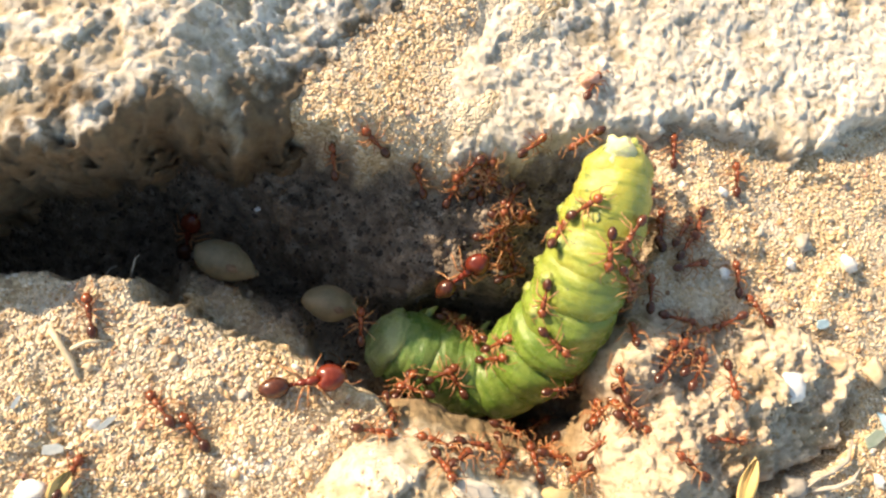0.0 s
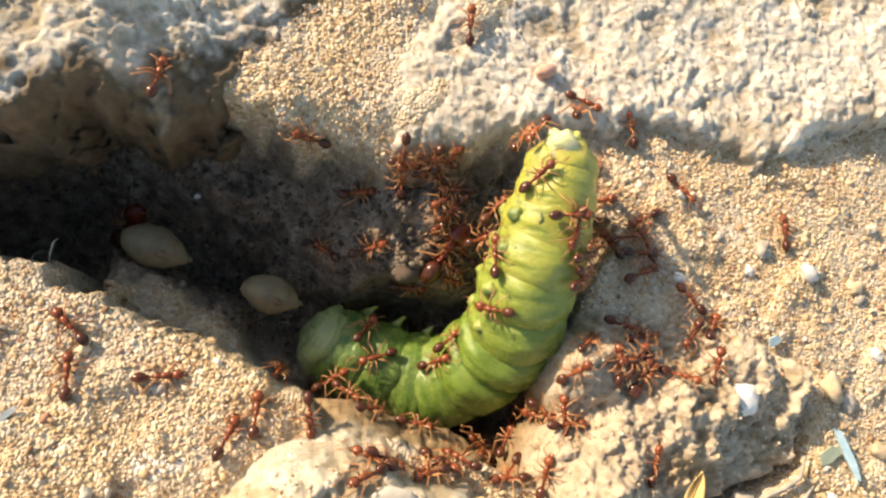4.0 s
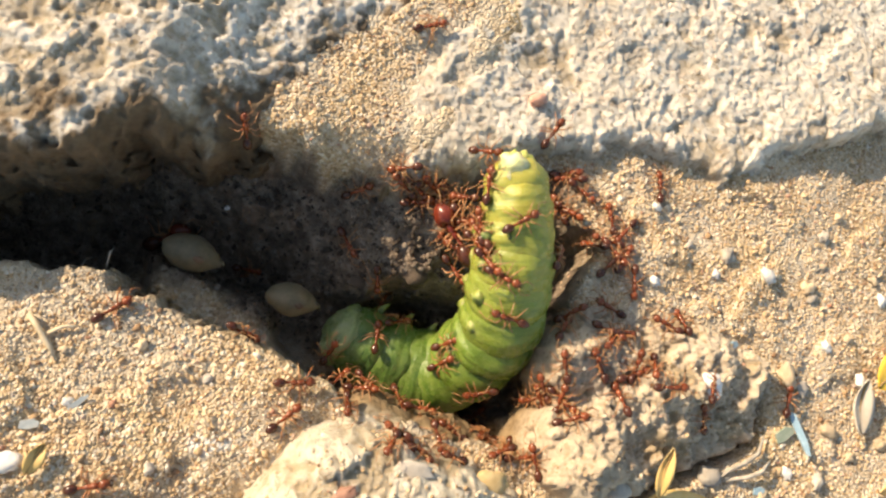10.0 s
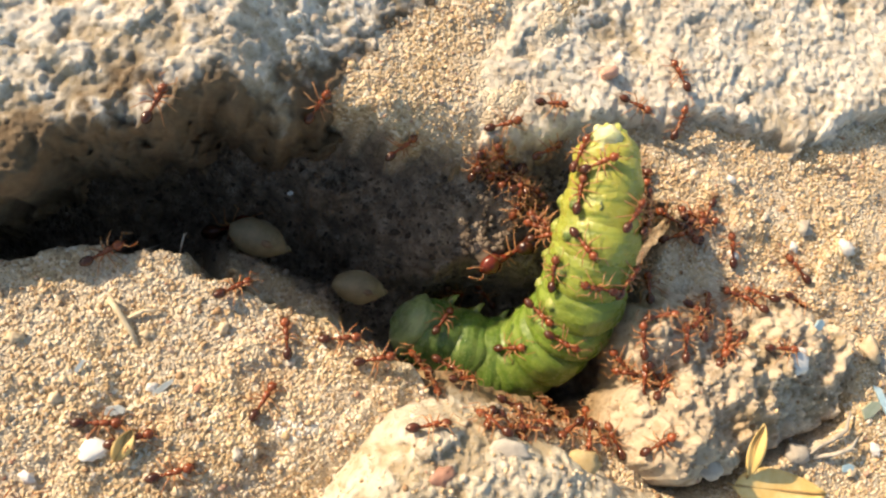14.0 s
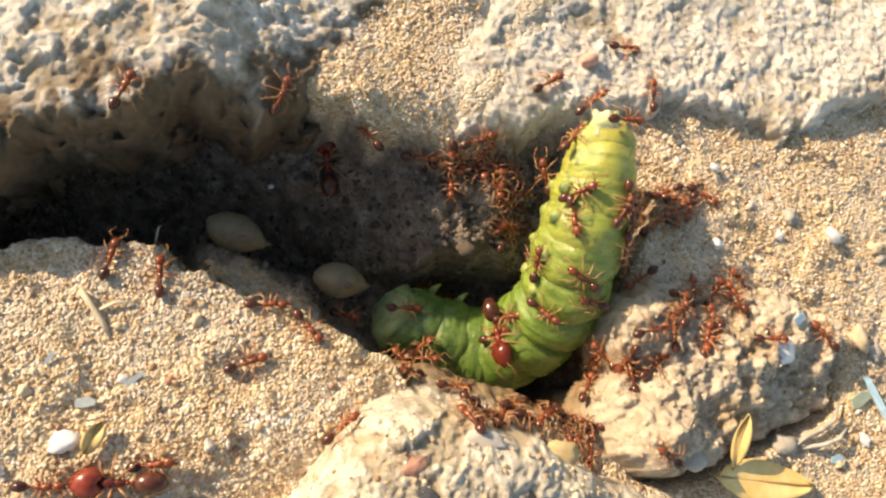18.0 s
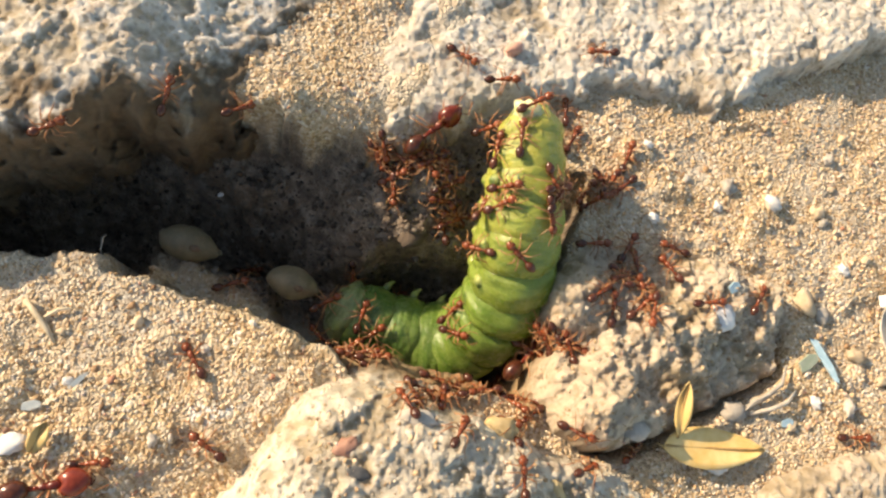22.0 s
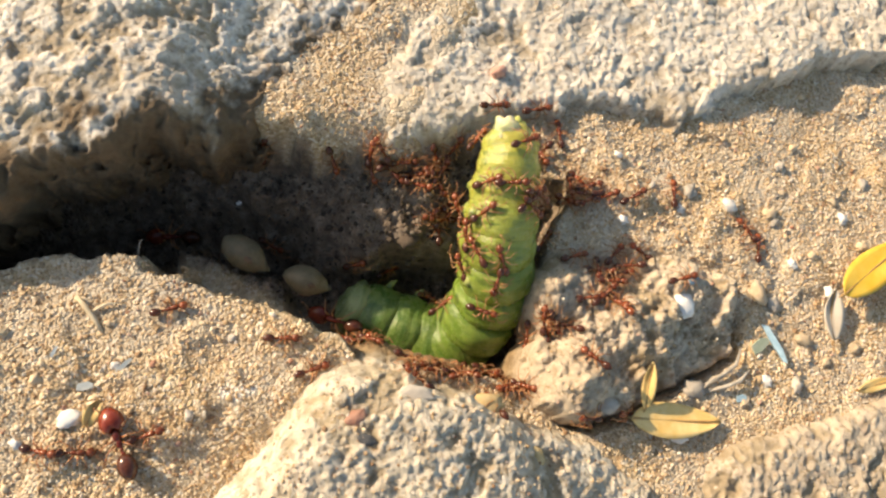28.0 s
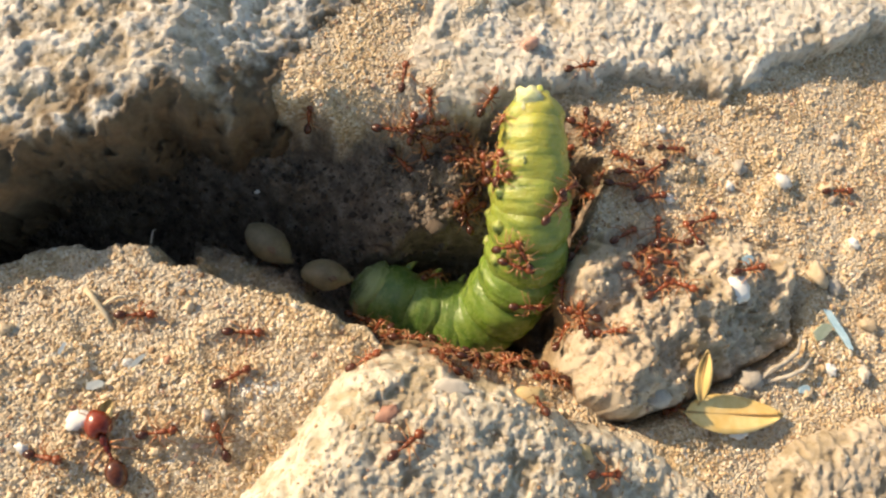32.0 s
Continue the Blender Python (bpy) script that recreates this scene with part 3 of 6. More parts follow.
def grain_material():
    m, n, l, p = material("sand_grain", 0.85)
    geo = n.new("ShaderNodeNewGeometry")
    col = ramp(n, l, geo.outputs["Random Per Island"], [(0.0, (0.26, 0.15, 0.08)), (0.14, (0.50, 0.335, 0.18)), (0.5, (0.67, 0.50, 0.30)), (0.75, (0.76, 0.62, 0.43)),
                                                         (0.93, (0.80, 0.72, 0.60)), (1.0, (0.42, 0.20, 0.12))])
    l.new(col, p.inputs["Base Color"])
    return m


def clod_material():
    m, n, l, p = material("soil_clod", 0.95)
    v = coords(n, l, 1000)
    geo = n.new("ShaderNodeNewGeometry")
    col = ramp(n, l, geo.outputs["Random Per Island"], [(0.0, (0.05, 0.036, 0.026)), (0.6, (0.12, 0.09, 0.065)), (1.0, (0.27, 0.22, 0.17))])
    l.new(col, p.inputs["Base Color"])
    t = tex(n, l, v, 5.0, 6)
    relief(n, l, p, t.outputs[0], 0.7, 0.15)
    return m


SKIN = skin_material()
ANT_RED = plain("ant_shell", (0.16, 0.038, 0.013), (0.27, 0.075, 0.026), 0.24, 4.0, 0.02, through_light=0.25)
ANT_DARK = plain("ant_gaster", (0.045, 0.016, 0.010), (0.12, 0.036, 0.016), 0.22, 3.0, 0.02)
ANT_LEG = plain("ant_leg", (0.34, 0.14, 0.05), (0.50, 0.27, 0.13), 0.35, 4.0, 0.01, through_light=0.3)
ANT_MAJOR = plain("soldier_shell", (0.13, 0.018, 0.009), (0.25, 0.045, 0.02), 0.25, 2.0, 0.02)
SEED = plain("seed_coat", (0.17, 0.135, 0.075), (0.28, 0.23, 0.14), 0.55, 1.2, 0.05, through_light=0.2)
SEED_EYE = plain("seed_scar", (0.16, 0.10, 0.06), (0.26, 0.17, 0.10), 0.7)
LEAF_DRY = plain("dry_leaf", (0.72, 0.47, 0.14), (0.84, 0.63, 0.28), 0.55, 0.9, 0.08)
LEAF_YELLOW = plain("yellow_leaf", (0.80, 0.48, 0.03), (0.86, 0.60, 0.09), 0.5, 0.8, 0.06)
LEAF_PALE = plain("pale_leaf", (0.72, 0.60, 0.44), (0.82, 0.74, 0.62), 0.6, 0.9, 0.06)
VEIN = plain("leaf_vein", (0.34, 0.20, 0.07), (0.46, 0.29, 0.11), 0.7)
STRAW = plain("straw", (0.66, 0.52, 0.32), (0.80, 0.69, 0.50), 0.6, 2.0, 0.05)
ROOT = plain("root", (0.40, 0.34, 0.27), (0.62, 0.56, 0.47), 0.8, 2.0, 0.06)
WHITE = plain("white_chip", (0.80, 0.77, 0.72), (0.86, 0.84, 0.80), 0.55, 2.0, 0.08)
GREY_BLUE = plain("grey_blue_film", (0.42, 0.48, 0.50), (0.58, 0.60, 0.58), 0.5, 2.0, 0.04)
BLUE = plain("blue_paint", (0.27, 0.42, 0.52), (0.42, 0.56, 0.64), 0.45, 2.0, 0.04)
GREEN_FILM = plain("green_film", (0.42, 0.50, 0.34), (0.58, 0.62, 0.48), 0.45, 1.5, 0.04)
PEB_RED = plain("red_pebble", (0.40, 0.19, 0.13), (0.54, 0.31, 0.22), 0.7, 1.6, 0.08)
PEB_BLACK = plain("dark_pebble", (0.06, 0.06, 0.065), (0.14, 0.135, 0.13), 0.6, 1.6, 0.08)
PEB_YELLOW = plain("yellow_pebble", (0.55, 0.38, 0.16), (0.66, 0.50, 0.26), 0.7, 1.6, 0.08)
PEB_PINK = plain("pink_pebble", (0.66, 0.34, 0.24), (0.74, 0.46, 0.36), 0.7, 1.6, 0.08)
PEB_GREY = plain("grey_pebble", (0.42, 0.37, 0.31), (0.58, 0.52, 0.44), 0.8, 1.6, 0.1)
PEB_TAN = plain("tan_pebble", (0.56, 0.42, 0.26), (0.70, 0.57, 0.40), 0.8, 1.6, 0.1)


def aggregate_material():
    m, n, l, p = material("aggregate", 0.9)
    v = coords(n, l, 1000)
    geo = n.new("ShaderNodeNewGeometry")
    col = ramp(n, l, geo.outputs["Random Per Island"], [(0.0, (0.36, 0.28, 0.20)), (0.12, (0.55, 0.46, 0.35)), (0.35, (0.62, 0.55, 0.45)), (0.7, (0.68, 0.61, 0.50)), (0.9, (0.60, 0.47, 0.33)), (1.0, (0.34, 0.33, 0.32))])
    l.new(col, p.inputs["Base Color"])
    relief(n, l, p, tex(n, l, v, 5.0, 5).outputs[0], 0.6, 0.12)
    return m


GRAIN, CLOD, AGGREGATE = grain_material(), clod_material(), aggregate_material()

# ---- the caterpillar ----
# its middle line from the head to the tail, in steps of even length, at the times given
SPINE = {
    0.0: ((5.1, 6.0), (10.2, 4.0), (15.2, 2.8), (18.0, 5.5), (18.6, 8.8), (19.5, 12.5), (20.2, 16.1)),
    3.0: ((4.8, 5.8), (9.9, 3.7), (15.1, 2.5), (18.3, 5.1), (18.7, 8.5), (19.7, 12.3), (20.3, 16.1)),
    6.0: ((4.8, 6.6), (9.4, 4.0), (14.9, 2.5), (18.3, 4.6), (18.3, 8.2), (18.3, 12.3), (18.6, 16.2)),
    9.0: ((4.9, 6.2), (9.7, 4.0), (14.7, 2.3), (17.7, 4.9), (17.6, 8.4), (17.3, 12.3), (16.9, 16.2)),
    11.0: ((5.0, 6.1), (9.7, 4.0), (14.7, 2.6), (17.3, 5.0), (17.3, 8.3), (17.1, 12.1), (16.7, 15.9)),
    13.0: ((4.9, 5.6), (9.9, 3.4), (15.0, 2.3), (17.5, 4.9), (17.3, 8.5), (17.4, 12.3), (17.2, 16.0)),
    16.0: ((4.7, 5.7), (9.7, 3.3), (14.8, 1.9), (17.6, 4.6), (18.0, 8.1), (18.5, 11.9), (18.6, 15.9)),
    17.0: ((4.8, 5.7), (9.7, 3.4), (15.0, 2.1), (17.6, 4.7), (17.9, 8.4), (18.5, 12.2), (18.9, 16.2)),
    19.0: ((4.9, 5.8), (9.9, 3.9), (15.0, 2.6), (17.9, 5.1), (18.2, 8.6), (18.8, 12.2), (19.3, 16.0)),
    20.0: ((4.9, 5.9), (9.7, 3.9), (15.0, 2.6), (17.6, 5.1), (18.1, 8.4), (18.9, 12.1), (19.6, 15.7)),
    22.0: ((4.9, 5.9), (10.0, 3.4), (15.3, 1.9), (18.3, 4.4), (18.6, 7.9), (19.0, 11.7), (19.4, 15.7)),
    23.0: ((5.0, 5.8), (10.2, 3.7), (15.4, 2.0), (18.2, 4.6), (18.2, 8.1), (18.6, 12.0), (18.9, 15.9)),
    25.0: ((4.9, 5.9), (9.9, 3.5), (15.2, 1.7), (17.8, 4.3), (18.0, 7.9), (18.4, 11.7), (18.8, 15.7)),
    28.0: ((5.0, 5.7), (10.2, 3.2), (15.5, 1.3), (18.2, 4.2), (18.2, 7.9), (18.7, 11.8), (19.2, 15.8)),
    30.0: ((4.9, 6.3), (9.8, 3.4), (15.2, 1.0), (17.8, 3.9), (17.8, 7.6), (18.1, 11.8), (18.2, 15.7)),
    32.0: ((4.4, 6.8), (9.3, 4.1), (14.7, 2.4), (17.6, 4.8), (17.8, 8.2), (17.9, 12.1), (18.2, 15.9)),
}
SPINE_Z = (-7.8, -8.7, -7.9, -2.8, 1.3, 3.3, 4.6)
SINK = ((0, 6, 13, 25, 32), (0.0, 0.2, 0.4, 0.8, 1.0))   # its front half is dragged deeper as time goes
SPINE_TIMES = sorted(SPINE)
GIRTH_AT, GIRTH = (0, 0.05, 0.15, 0.3, 0.5, 0.68, 0.8, 0.9, 1.0), (2.1, 2.65, 3.1, 3.2, 3.15, 2.9, 2.65, 2.4, 1.95)


def spine(t, s):
    """The place on the caterpillar's middle line at a time, s from 0 at the head to 1 at the tail."""
    i = max(k for k, v in enumerate(SPINE_TIMES) if v <= t)
    j = min(i + 1, len(SPINE_TIMES) - 1)
    f = 0 if i == j else (t - SPINE_TIMES[i]) / (SPINE_TIMES[j] - SPINE_TIMES[i])
    pts = []
    for a, b, z, part_of in zip(SPINE[SPINE_TIMES[i]], SPINE[SPINE_TIMES[j]], SPINE_Z, (1, 1, 1, 0.45, 0, 0, 0)):
        drop = part_of * float(np.interp(t, *SINK))
        g = 1 + drop / (45.5 - z)
        pts.append(Vector(((a[0] * (1 - f) + b[0] * f) * g, (a[1] * (1 - f) + b[1] * f) * g, z - drop)))
    pts = [pts[0] * 2 - pts[1], *pts, pts[-1] * 2 - pts[-2]]
    u = min(max(s, 0.0), 1.0) * 6
    k = min(int(u), 5)
    u -= k
    a, b, c, d = pts[k:k + 4]
    return 0.5 * (2 * b + (c - a) * u + (2 * a - 5 * b + 4 * c - d) * u * u + (3 * b - a - 3 * c + d) * u ** 3)


def spine_pose(t, s):
    at, way = spine(t, s), (spine(t, s + 0.02) - spine(t, s - 0.02)).normalized()
    side = Vector((0, 0, 1)).cross(way).normalized()
    up = way.cross(side)
    m = Matrix((way, side, up)).transposed().to_4x4()
    m.translation = at * MM
    return m


def girth(s):
    return float(np.interp(s, GIRTH_AT, GIRTH))


def segment_shape(half, r0, r1, r2, seed, seg=48, rows=23):
    """One ring of the body along x: a swollen barrel with shallow folds across it."""
    verts, faces = [], []
    for i in range(rows):
        u = 2 * i / (rows - 1) - 1
        r = np.interp(u, [-1, 0, 1], [r0, r1, r2])
        r *= 1.02 - 0.105 * abs(u) ** 3.0 - 0.012 * math.exp(-((u - 0.30) / 0.13) ** 2) - 0.009 * math.exp(-((u + 0.42) / 0.10) ** 2)
        for k in range(seg):
            w = 2 * math.pi * k / seg
            q = Vector((u * 1.0, math.cos(w) * 1.5, math.sin(w) * 1.5))
            rr = r * (1 + 0.075 * noise.noise(q + Vector((seed * 5.3, 0, 0))) + 0.018 * noise.noise(Vector((q.x * 5, q.y * 1.6, q.z * 1.6)) + Vector((0, seed * 2.7, 0))))
            verts.append((u * half + 0.16 * half * noise.noise(q * 0.8 + Vector((seed, seed, 0))), math.cos(w) * rr, math.sin(w) * rr))
    for i in range(rows - 1):
        for k in range(seg):
            faces.append((i * seg + k, i * seg + (k + 1) % seg, (i + 1) * seg + (k + 1) % seg, (i + 1) * seg + k))
    faces += [tuple(range(seg))[::-1], tuple((rows - 1) * seg + k for k in range(seg))]
    return verts, faces


SEGMENTS = 13
caterpillar = tagged(new("caterpillar"), "plump green caterpillar bent upright in the crack, bitten by ants", "caterpillar")
rings = []
for k in range(SEGMENTS):
    s = (k + 0.55) / SEGMENTS
    r = girth(s)
    if k == 0:
        shape = ball(1.6, r * 0.96, r * 0.96, (0.8, 0, 0), 32, 20, 0.2, 4, lambda u: 1 - 0.10 * max(-u, 0) ** 2)
    elif k == SEGMENTS - 1:
        shape = ball(2.1, r * 1.08, r * 1.02, (-0.35, 0, 0), 28, 16, 0.14, 9, lambda u: 1 - 0.22 * max(u, 0) ** 2)
    else:
        shape = segment_shape(1.55, girth(s - 0.05), r * 1.03, girth(s + 0.05), k)
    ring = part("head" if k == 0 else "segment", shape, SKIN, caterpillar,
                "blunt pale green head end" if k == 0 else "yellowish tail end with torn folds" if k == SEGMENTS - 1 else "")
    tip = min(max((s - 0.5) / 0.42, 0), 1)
    # low darkens the front half: its shade is put into the skin colour
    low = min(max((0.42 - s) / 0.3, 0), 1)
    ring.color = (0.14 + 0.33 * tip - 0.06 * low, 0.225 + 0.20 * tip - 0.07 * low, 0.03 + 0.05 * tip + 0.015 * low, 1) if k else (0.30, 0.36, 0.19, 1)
    rings.append((s, ring))
    if k in (1, 2, 3):
        for z in (0.9, -0.9):
            leg = part("leg", tube([(0, r * 0.8, z), (0.1, r + 0.25, z * 1.1), (0.3, r + 0.6, z * 1.2), (0.5, r + 0.8, z * 1.2)], (0.38, 0.28, 0.16, 0.05), 8), SKIN, ring, "short pointed true leg")
            leg.color = (0.26, 0.30, 0.11, 1)
    if k in (7, 8, 9, 10):
        for z in (1.1, -1.1):
            leg = part("proleg", ball(0.55, 0.5, 0.5, (0.1, r * 0.9, z), 14, 9, 0.2, k), SKIN, ring, "soft yellowish stump leg")
            leg.color = (0.34, 0.36, 0.10, 1)
    if k == SEGMENTS - 1:
        for x, y, z, a, pale in ((0.7, 0.7, 1.15, 1.0, True), (1.2, -0.2, 0.55, 0.6, False), (0.9, -0.75, 0.5, 0.55, False), (1.2, 0.35, -0.2, 0.6, False)):
            flap = part("tail_fold", ball(0.85 * a + 0.2, a, a * 0.75, (x, y, z), 18, 12, 0.45, int(10 * y)), SKIN, ring, "pale torn fold of skin" if pale else "")
            flap.color = (0.78, 0.74, 0.46, 1) if pale else (0.58, 0.56, 0.16, 1)
WOUND = plain("bitten_wound", (0.025, 0.04, 0.015), (0.09, 0.13, 0.035), 0.4, 4.0, 0.05)
for k, w, u, size in ((10, 62, 0.2, 0.30), (10, 85, -0.4, 0.16), (9, 40, 0.3, 0.26), (9, 70, -0.6, 0.14), (11, 95, 0.1, 0.15), (8, 55, 0.2, 0.20), (7, 65, -0.2, 0.22),
                      (6, 80, 0.1, 0.13), (4, 95, 0.0, 0.13), (2, 80, 0.3, 0.16)):
    s, ring = rings[k]
    r, a = girth(s) * 1.0, radians(w)
    part("wound", ball(size * 1.15, size * 0.9, size * 0.9, (u, math.cos(a) * r * 0.965, math.sin(a) * r * 0.965), 12, 9, 0.8, k + w), WOUND, ring, "dark bite wound")


BODY = {}


def caterpillar_z(x, y, t):
    """The top of the caterpillar at a place and time, or far below where it is not."""
    if t not in BODY:
        BODY[t] = np.array([(*spine(t, k / 40), girth(k / 40)) for k in range(41)])
    if not (1 < x < 26 and -4 < y < 23):
        return -99.0
    b = BODY[t]
    d2 = (b[:, 0] - x) ** 2 + (b[:, 1] - y) ** 2
    return float(np.where(d2 < b[:, 3] ** 2 * 0.98, b[:, 2] + np.sqrt(np.clip(b[:, 3] ** 2 - d2, 0, None)), -99.0).max())


# ---- an ant, head towards +x, standing on z = 0 ----
def leg_shape(side, reach, along):
    """Thigh up, shin down and a thin foot, from the hip at the origin."""
    knee = (0.42 * along, side * 0.52 * reach, 0.40)
    ankle = (0.80 * along, side * 0.95 * reach, -0.22)
    toe = (1.02 * along, side * 1.22 * reach, -0.42)
    mid = (0.2 * along, side * 0.26 * reach, 0.24)
    return tube([(0, 0, 0), mid, knee, ankle, toe], (0.05, 0.075, 0.045, 0.04, 0.018), 5)


def build_ant(label, head, size, shell, belly, fat=1.0):
    """head: how large the head is beside the body; size: the whole."""
    ant = tagged(new("ant"), label, "ant", "ants at the caterpillar")
    k = size
    s = lambda shape: ([(x * k, y * k, z * k) for x, y, z in shape[0]], shape[1])
    skull = ball(0.44 * head, 0.40 * head, 0.34 * head, (1.02 + 0.22 * head, 0, 0.46), 14, 10, 0, 0, lambda u: 1 - 0.22 * max(u, 0))
    if head > 1.5:
        skull = ball(0.50 * head, 0.43 * head, 0.34 * head, (1.02 + 0.24 * head, 0, 0.50), 24, 16, 0.03, 2, lambda u: 1 - 0.22 * max(u, 0) + 0.10 * max(-u, 0))
        skull = ([(x + 0.16 * head * math.exp(-(y / (0.12 * head)) ** 2) * max(0.0, (1.02 + 0.1 * head - x)) / (0.3 * head), y, z) for x, y, z in skull[0]], skull[1])
    h = part("head", s(skull), shell, ant)
    tipx = 1.02 + 0.66 * head
    for y in (1, -1):
        part("mandible", s(tube([(tipx - 0.12, y * 0.16 * head, 0.40), (tipx + 0.06, y * 0.17 * head, 0.37), (tipx + 0.16 * head, y * 0.03, 0.35)], (0.06, 0.05, 0.015), 5)), belly, h)
        part("antenna", s(tube([(tipx - 0.16, y * 0.12 * head, 0.55), (tipx + 0.12, y * 0.42, 0.78), (tipx + 0.25, y * 0.58, 0.74), (tipx + 0.55, y * 0.52, 0.46), (tipx + 0.85, y * 0.40, 0.26)],
                               (0.03, 0.03, 0.028, 0.03, 0.045), 5)), ANT_LEG, h)
        part("eye", s(ball(0.07, 0.05, 0.07, (1.05 + 0.25 * head, y * 0.37 * head, 0.54), 8, 6)), ANT_DARK, h)
    part("thorax", s(join(ball(0.40, 0.24, 0.25, (0.52, 0, 0.50), 12, 9), ball(0.36, 0.19, 0.20, (0.06, 0, 0.46), 12, 9))), shell, ant)
    part("waist", s(join(ball(0.13, 0.11, 0.17, (-0.34, 0, 0.44), 9, 7), ball(0.13, 0.13, 0.15, (-0.55, 0, 0.43), 9, 7), tube([(-0.15, 0, 0.42), (-0.4, 0, 0.38), (-0.65, 0, 0.40)], (0.07, 0.06, 0.08), 6))), shell, ant)
    part("gaster", s(ball(0.52 * fat, 0.37 * fat, 0.36 * fat, (-0.62 - 0.5 * fat, 0, 0.35 + 0.12 * fat), 14, 10, 0, 0, lambda u: 1 - 0.12 * max(-u, 0))), belly, ant)
    for y in (1, -1):
        for x, along, reach in ((0.55, 0.9, 0.9), (0.30, -0.15, 1.05), (0.10, -1.0, 1.0)):
            part("leg", s(leg_shape(y, reach, along)), ANT_LEG, ant, at=mm_pose(x * k, y * 0.14 * k, 0.42 * k))
    return ant


worker = build_ant("small glossy red-brown ant with a darker gaster", 0.92, 0.86, ANT_RED, ANT_DARK)
soldier = build_ant("large dark red soldier ant with a swollen head", 1.6, 1.2, ANT_MAJOR, ANT_DARK, 1.5)

# ---- loose things on the ground ----
def on_ground(x, y, sink=0.0):
    return float(surface_z(np.array([x]), np.array([y]))[0]) - sink


def put(ob, x, y, lift, rx=0, ry=0, rz=0):
    ob.matrix_basis = mm_pose(x, y, on_ground(x, y) + lift, rx, ry, rz)
    return ob


def pebble(x, y, a, b, c, mat, label, seed, turn=0, sink=0.35, group="", lumpy=0.35):
    ob = thing("pebble", ball(a, b, c, (0, 0, 0), 14, 10, lumpy, seed), mat, label, "pebble", group)
    return put(ob, x, y, c * (1 - 2 * sink), 0, 0, turn)


pebble(6.0, -5.6, 0.75, 0.5, 0.22, PEB_RED, "brick-red pebble set in pale concrete", 1, 25, 0.45, lumpy=0.6)
pebble(6.6, -7.0, 0.68, 0.34, 0.2, PEB_BLACK, "dark grey stone chip set in pale concrete", 2, -20)
pebble(15.6, -5.2, 1.3, 0.9, 0.3, PEB_YELLOW, "orange-tan pebble at the rim of the concrete", 4, 10)
pebble(19.0, -9.1, 0.5, 0.8, 0.2, PEB_YELLOW, "small amber pebble set in concrete", 5, 15)
pebble(10.2, -4.2, 1.2, 0.6, 0.2, PEB_GREY, "dark grey flat pebble set in concrete", 6, -10)
pebble(19.6, 22.8, 0.75, 0.55, 0.55, PEB_PINK, "salmon-pink pebble resting on the concrete slab", 7, 30, 0.2)
pebble(39.8, 10.7, 0.75, 0.5, 0.45, WHITE, "white oval pebble lying on sand", 9, -40, 0.15)
pebble(-13.2, -4.1, 0.85, 0.6, 0.35, WHITE, "white flat chip lying on sand", 10, 20, 0.2)
pebble(33.1, 1.8, 1.1, 1.0, 0.5, WHITE, "large white chip on the rough stone", 5, 70, 0.35, lumpy=0.3)
pebble(33.9, -4.9, 0.9, 0.8, 0.7, PEB_GREY, "grey crumb of concrete beside the stone", 12, 0, 0.2)
pebble(41.2, 2.8, 0.7, 1.0, 0.6, PEB_TAN, "rough tan crumb beside the stone", 13, 10, 0.3, lumpy=0.5)
pebble(31.9, -8.6, 0.7, 0.45, 0.4, WHITE, "white crumb below the dry leaf", 14, 0, 0.2)
pebble(25.5, -5.7, 0.9, 0.7, 0.5, PEB_GREY, "pale crumb at the foot of the stone", 15, 0, 0.3)
pebble(11.8, 9.6, 1.0, 0.7, 0.45, CLOD, "grey clod of earth in the crack", 16, 20, 0.2)
pebble(7.6, 9.3, 0.7, 0.55, 0.4, CLOD, "small grey clod of earth in the crack", 17, 0, 0.2)
for k, (x, y, a) in enumerate(((44.0, 10.0, .55), (44.3, 9.2, .4), (51.5, 9.5, .5), (50.8, 11.2, .4), (45.6, 12.0, .3), (36.5, 12.2, .6), (35.3, 10.6, .35), (41.9, 8.7, .35), (47.2, 6.0, .35),
                               (46.0, 14.6, .4), (48.5, 2.6, .5), (44.9, -1.5, .6), (46.6, -3.4, .4), (43.0, -5.2, .5), (40.6, -4.6, .45), (49.8, -2.4, .5), (38.2, -6.2, .4), (42.6, 1.9, .6),
                               (45.0, 5.2, .4), (53.0, 6.8, .45), (52.0, 0.6, .5), (33.0, 12.9, .3), (30.1, 15.6, .35), (39.0, 14.2, .3), (48.0, 16.5, .4), (55.0, 13.0, .5), (29.6, 9.6, .4),
                               (-8.5, -6.4, .35), (-15.6, -1.2, .4), (-5.4, -4.4, .35), (-10.5, -0.6, .35), (-18.2, 2.2, .4), (-6.8, 3.1, .35), (-2.6, 1.1, .3), (-16.5, -5.5, .35), (-11.2, 2.6, .3))):
    pebble(x, y, a * 1.15, a * 0.85, a * 0.75, (PEB_TAN, PEB_GREY, WHITE, PEB_TAN)[k % 4], ("tan pebble half sunk in sand", "grey pebble half sunk in sand", "whitish grain half sunk in sand", "tan pebble half sunk in sand")[k % 4],
           20 + k, k * 47, 0.25, "pebbles in the sand", 0.65)


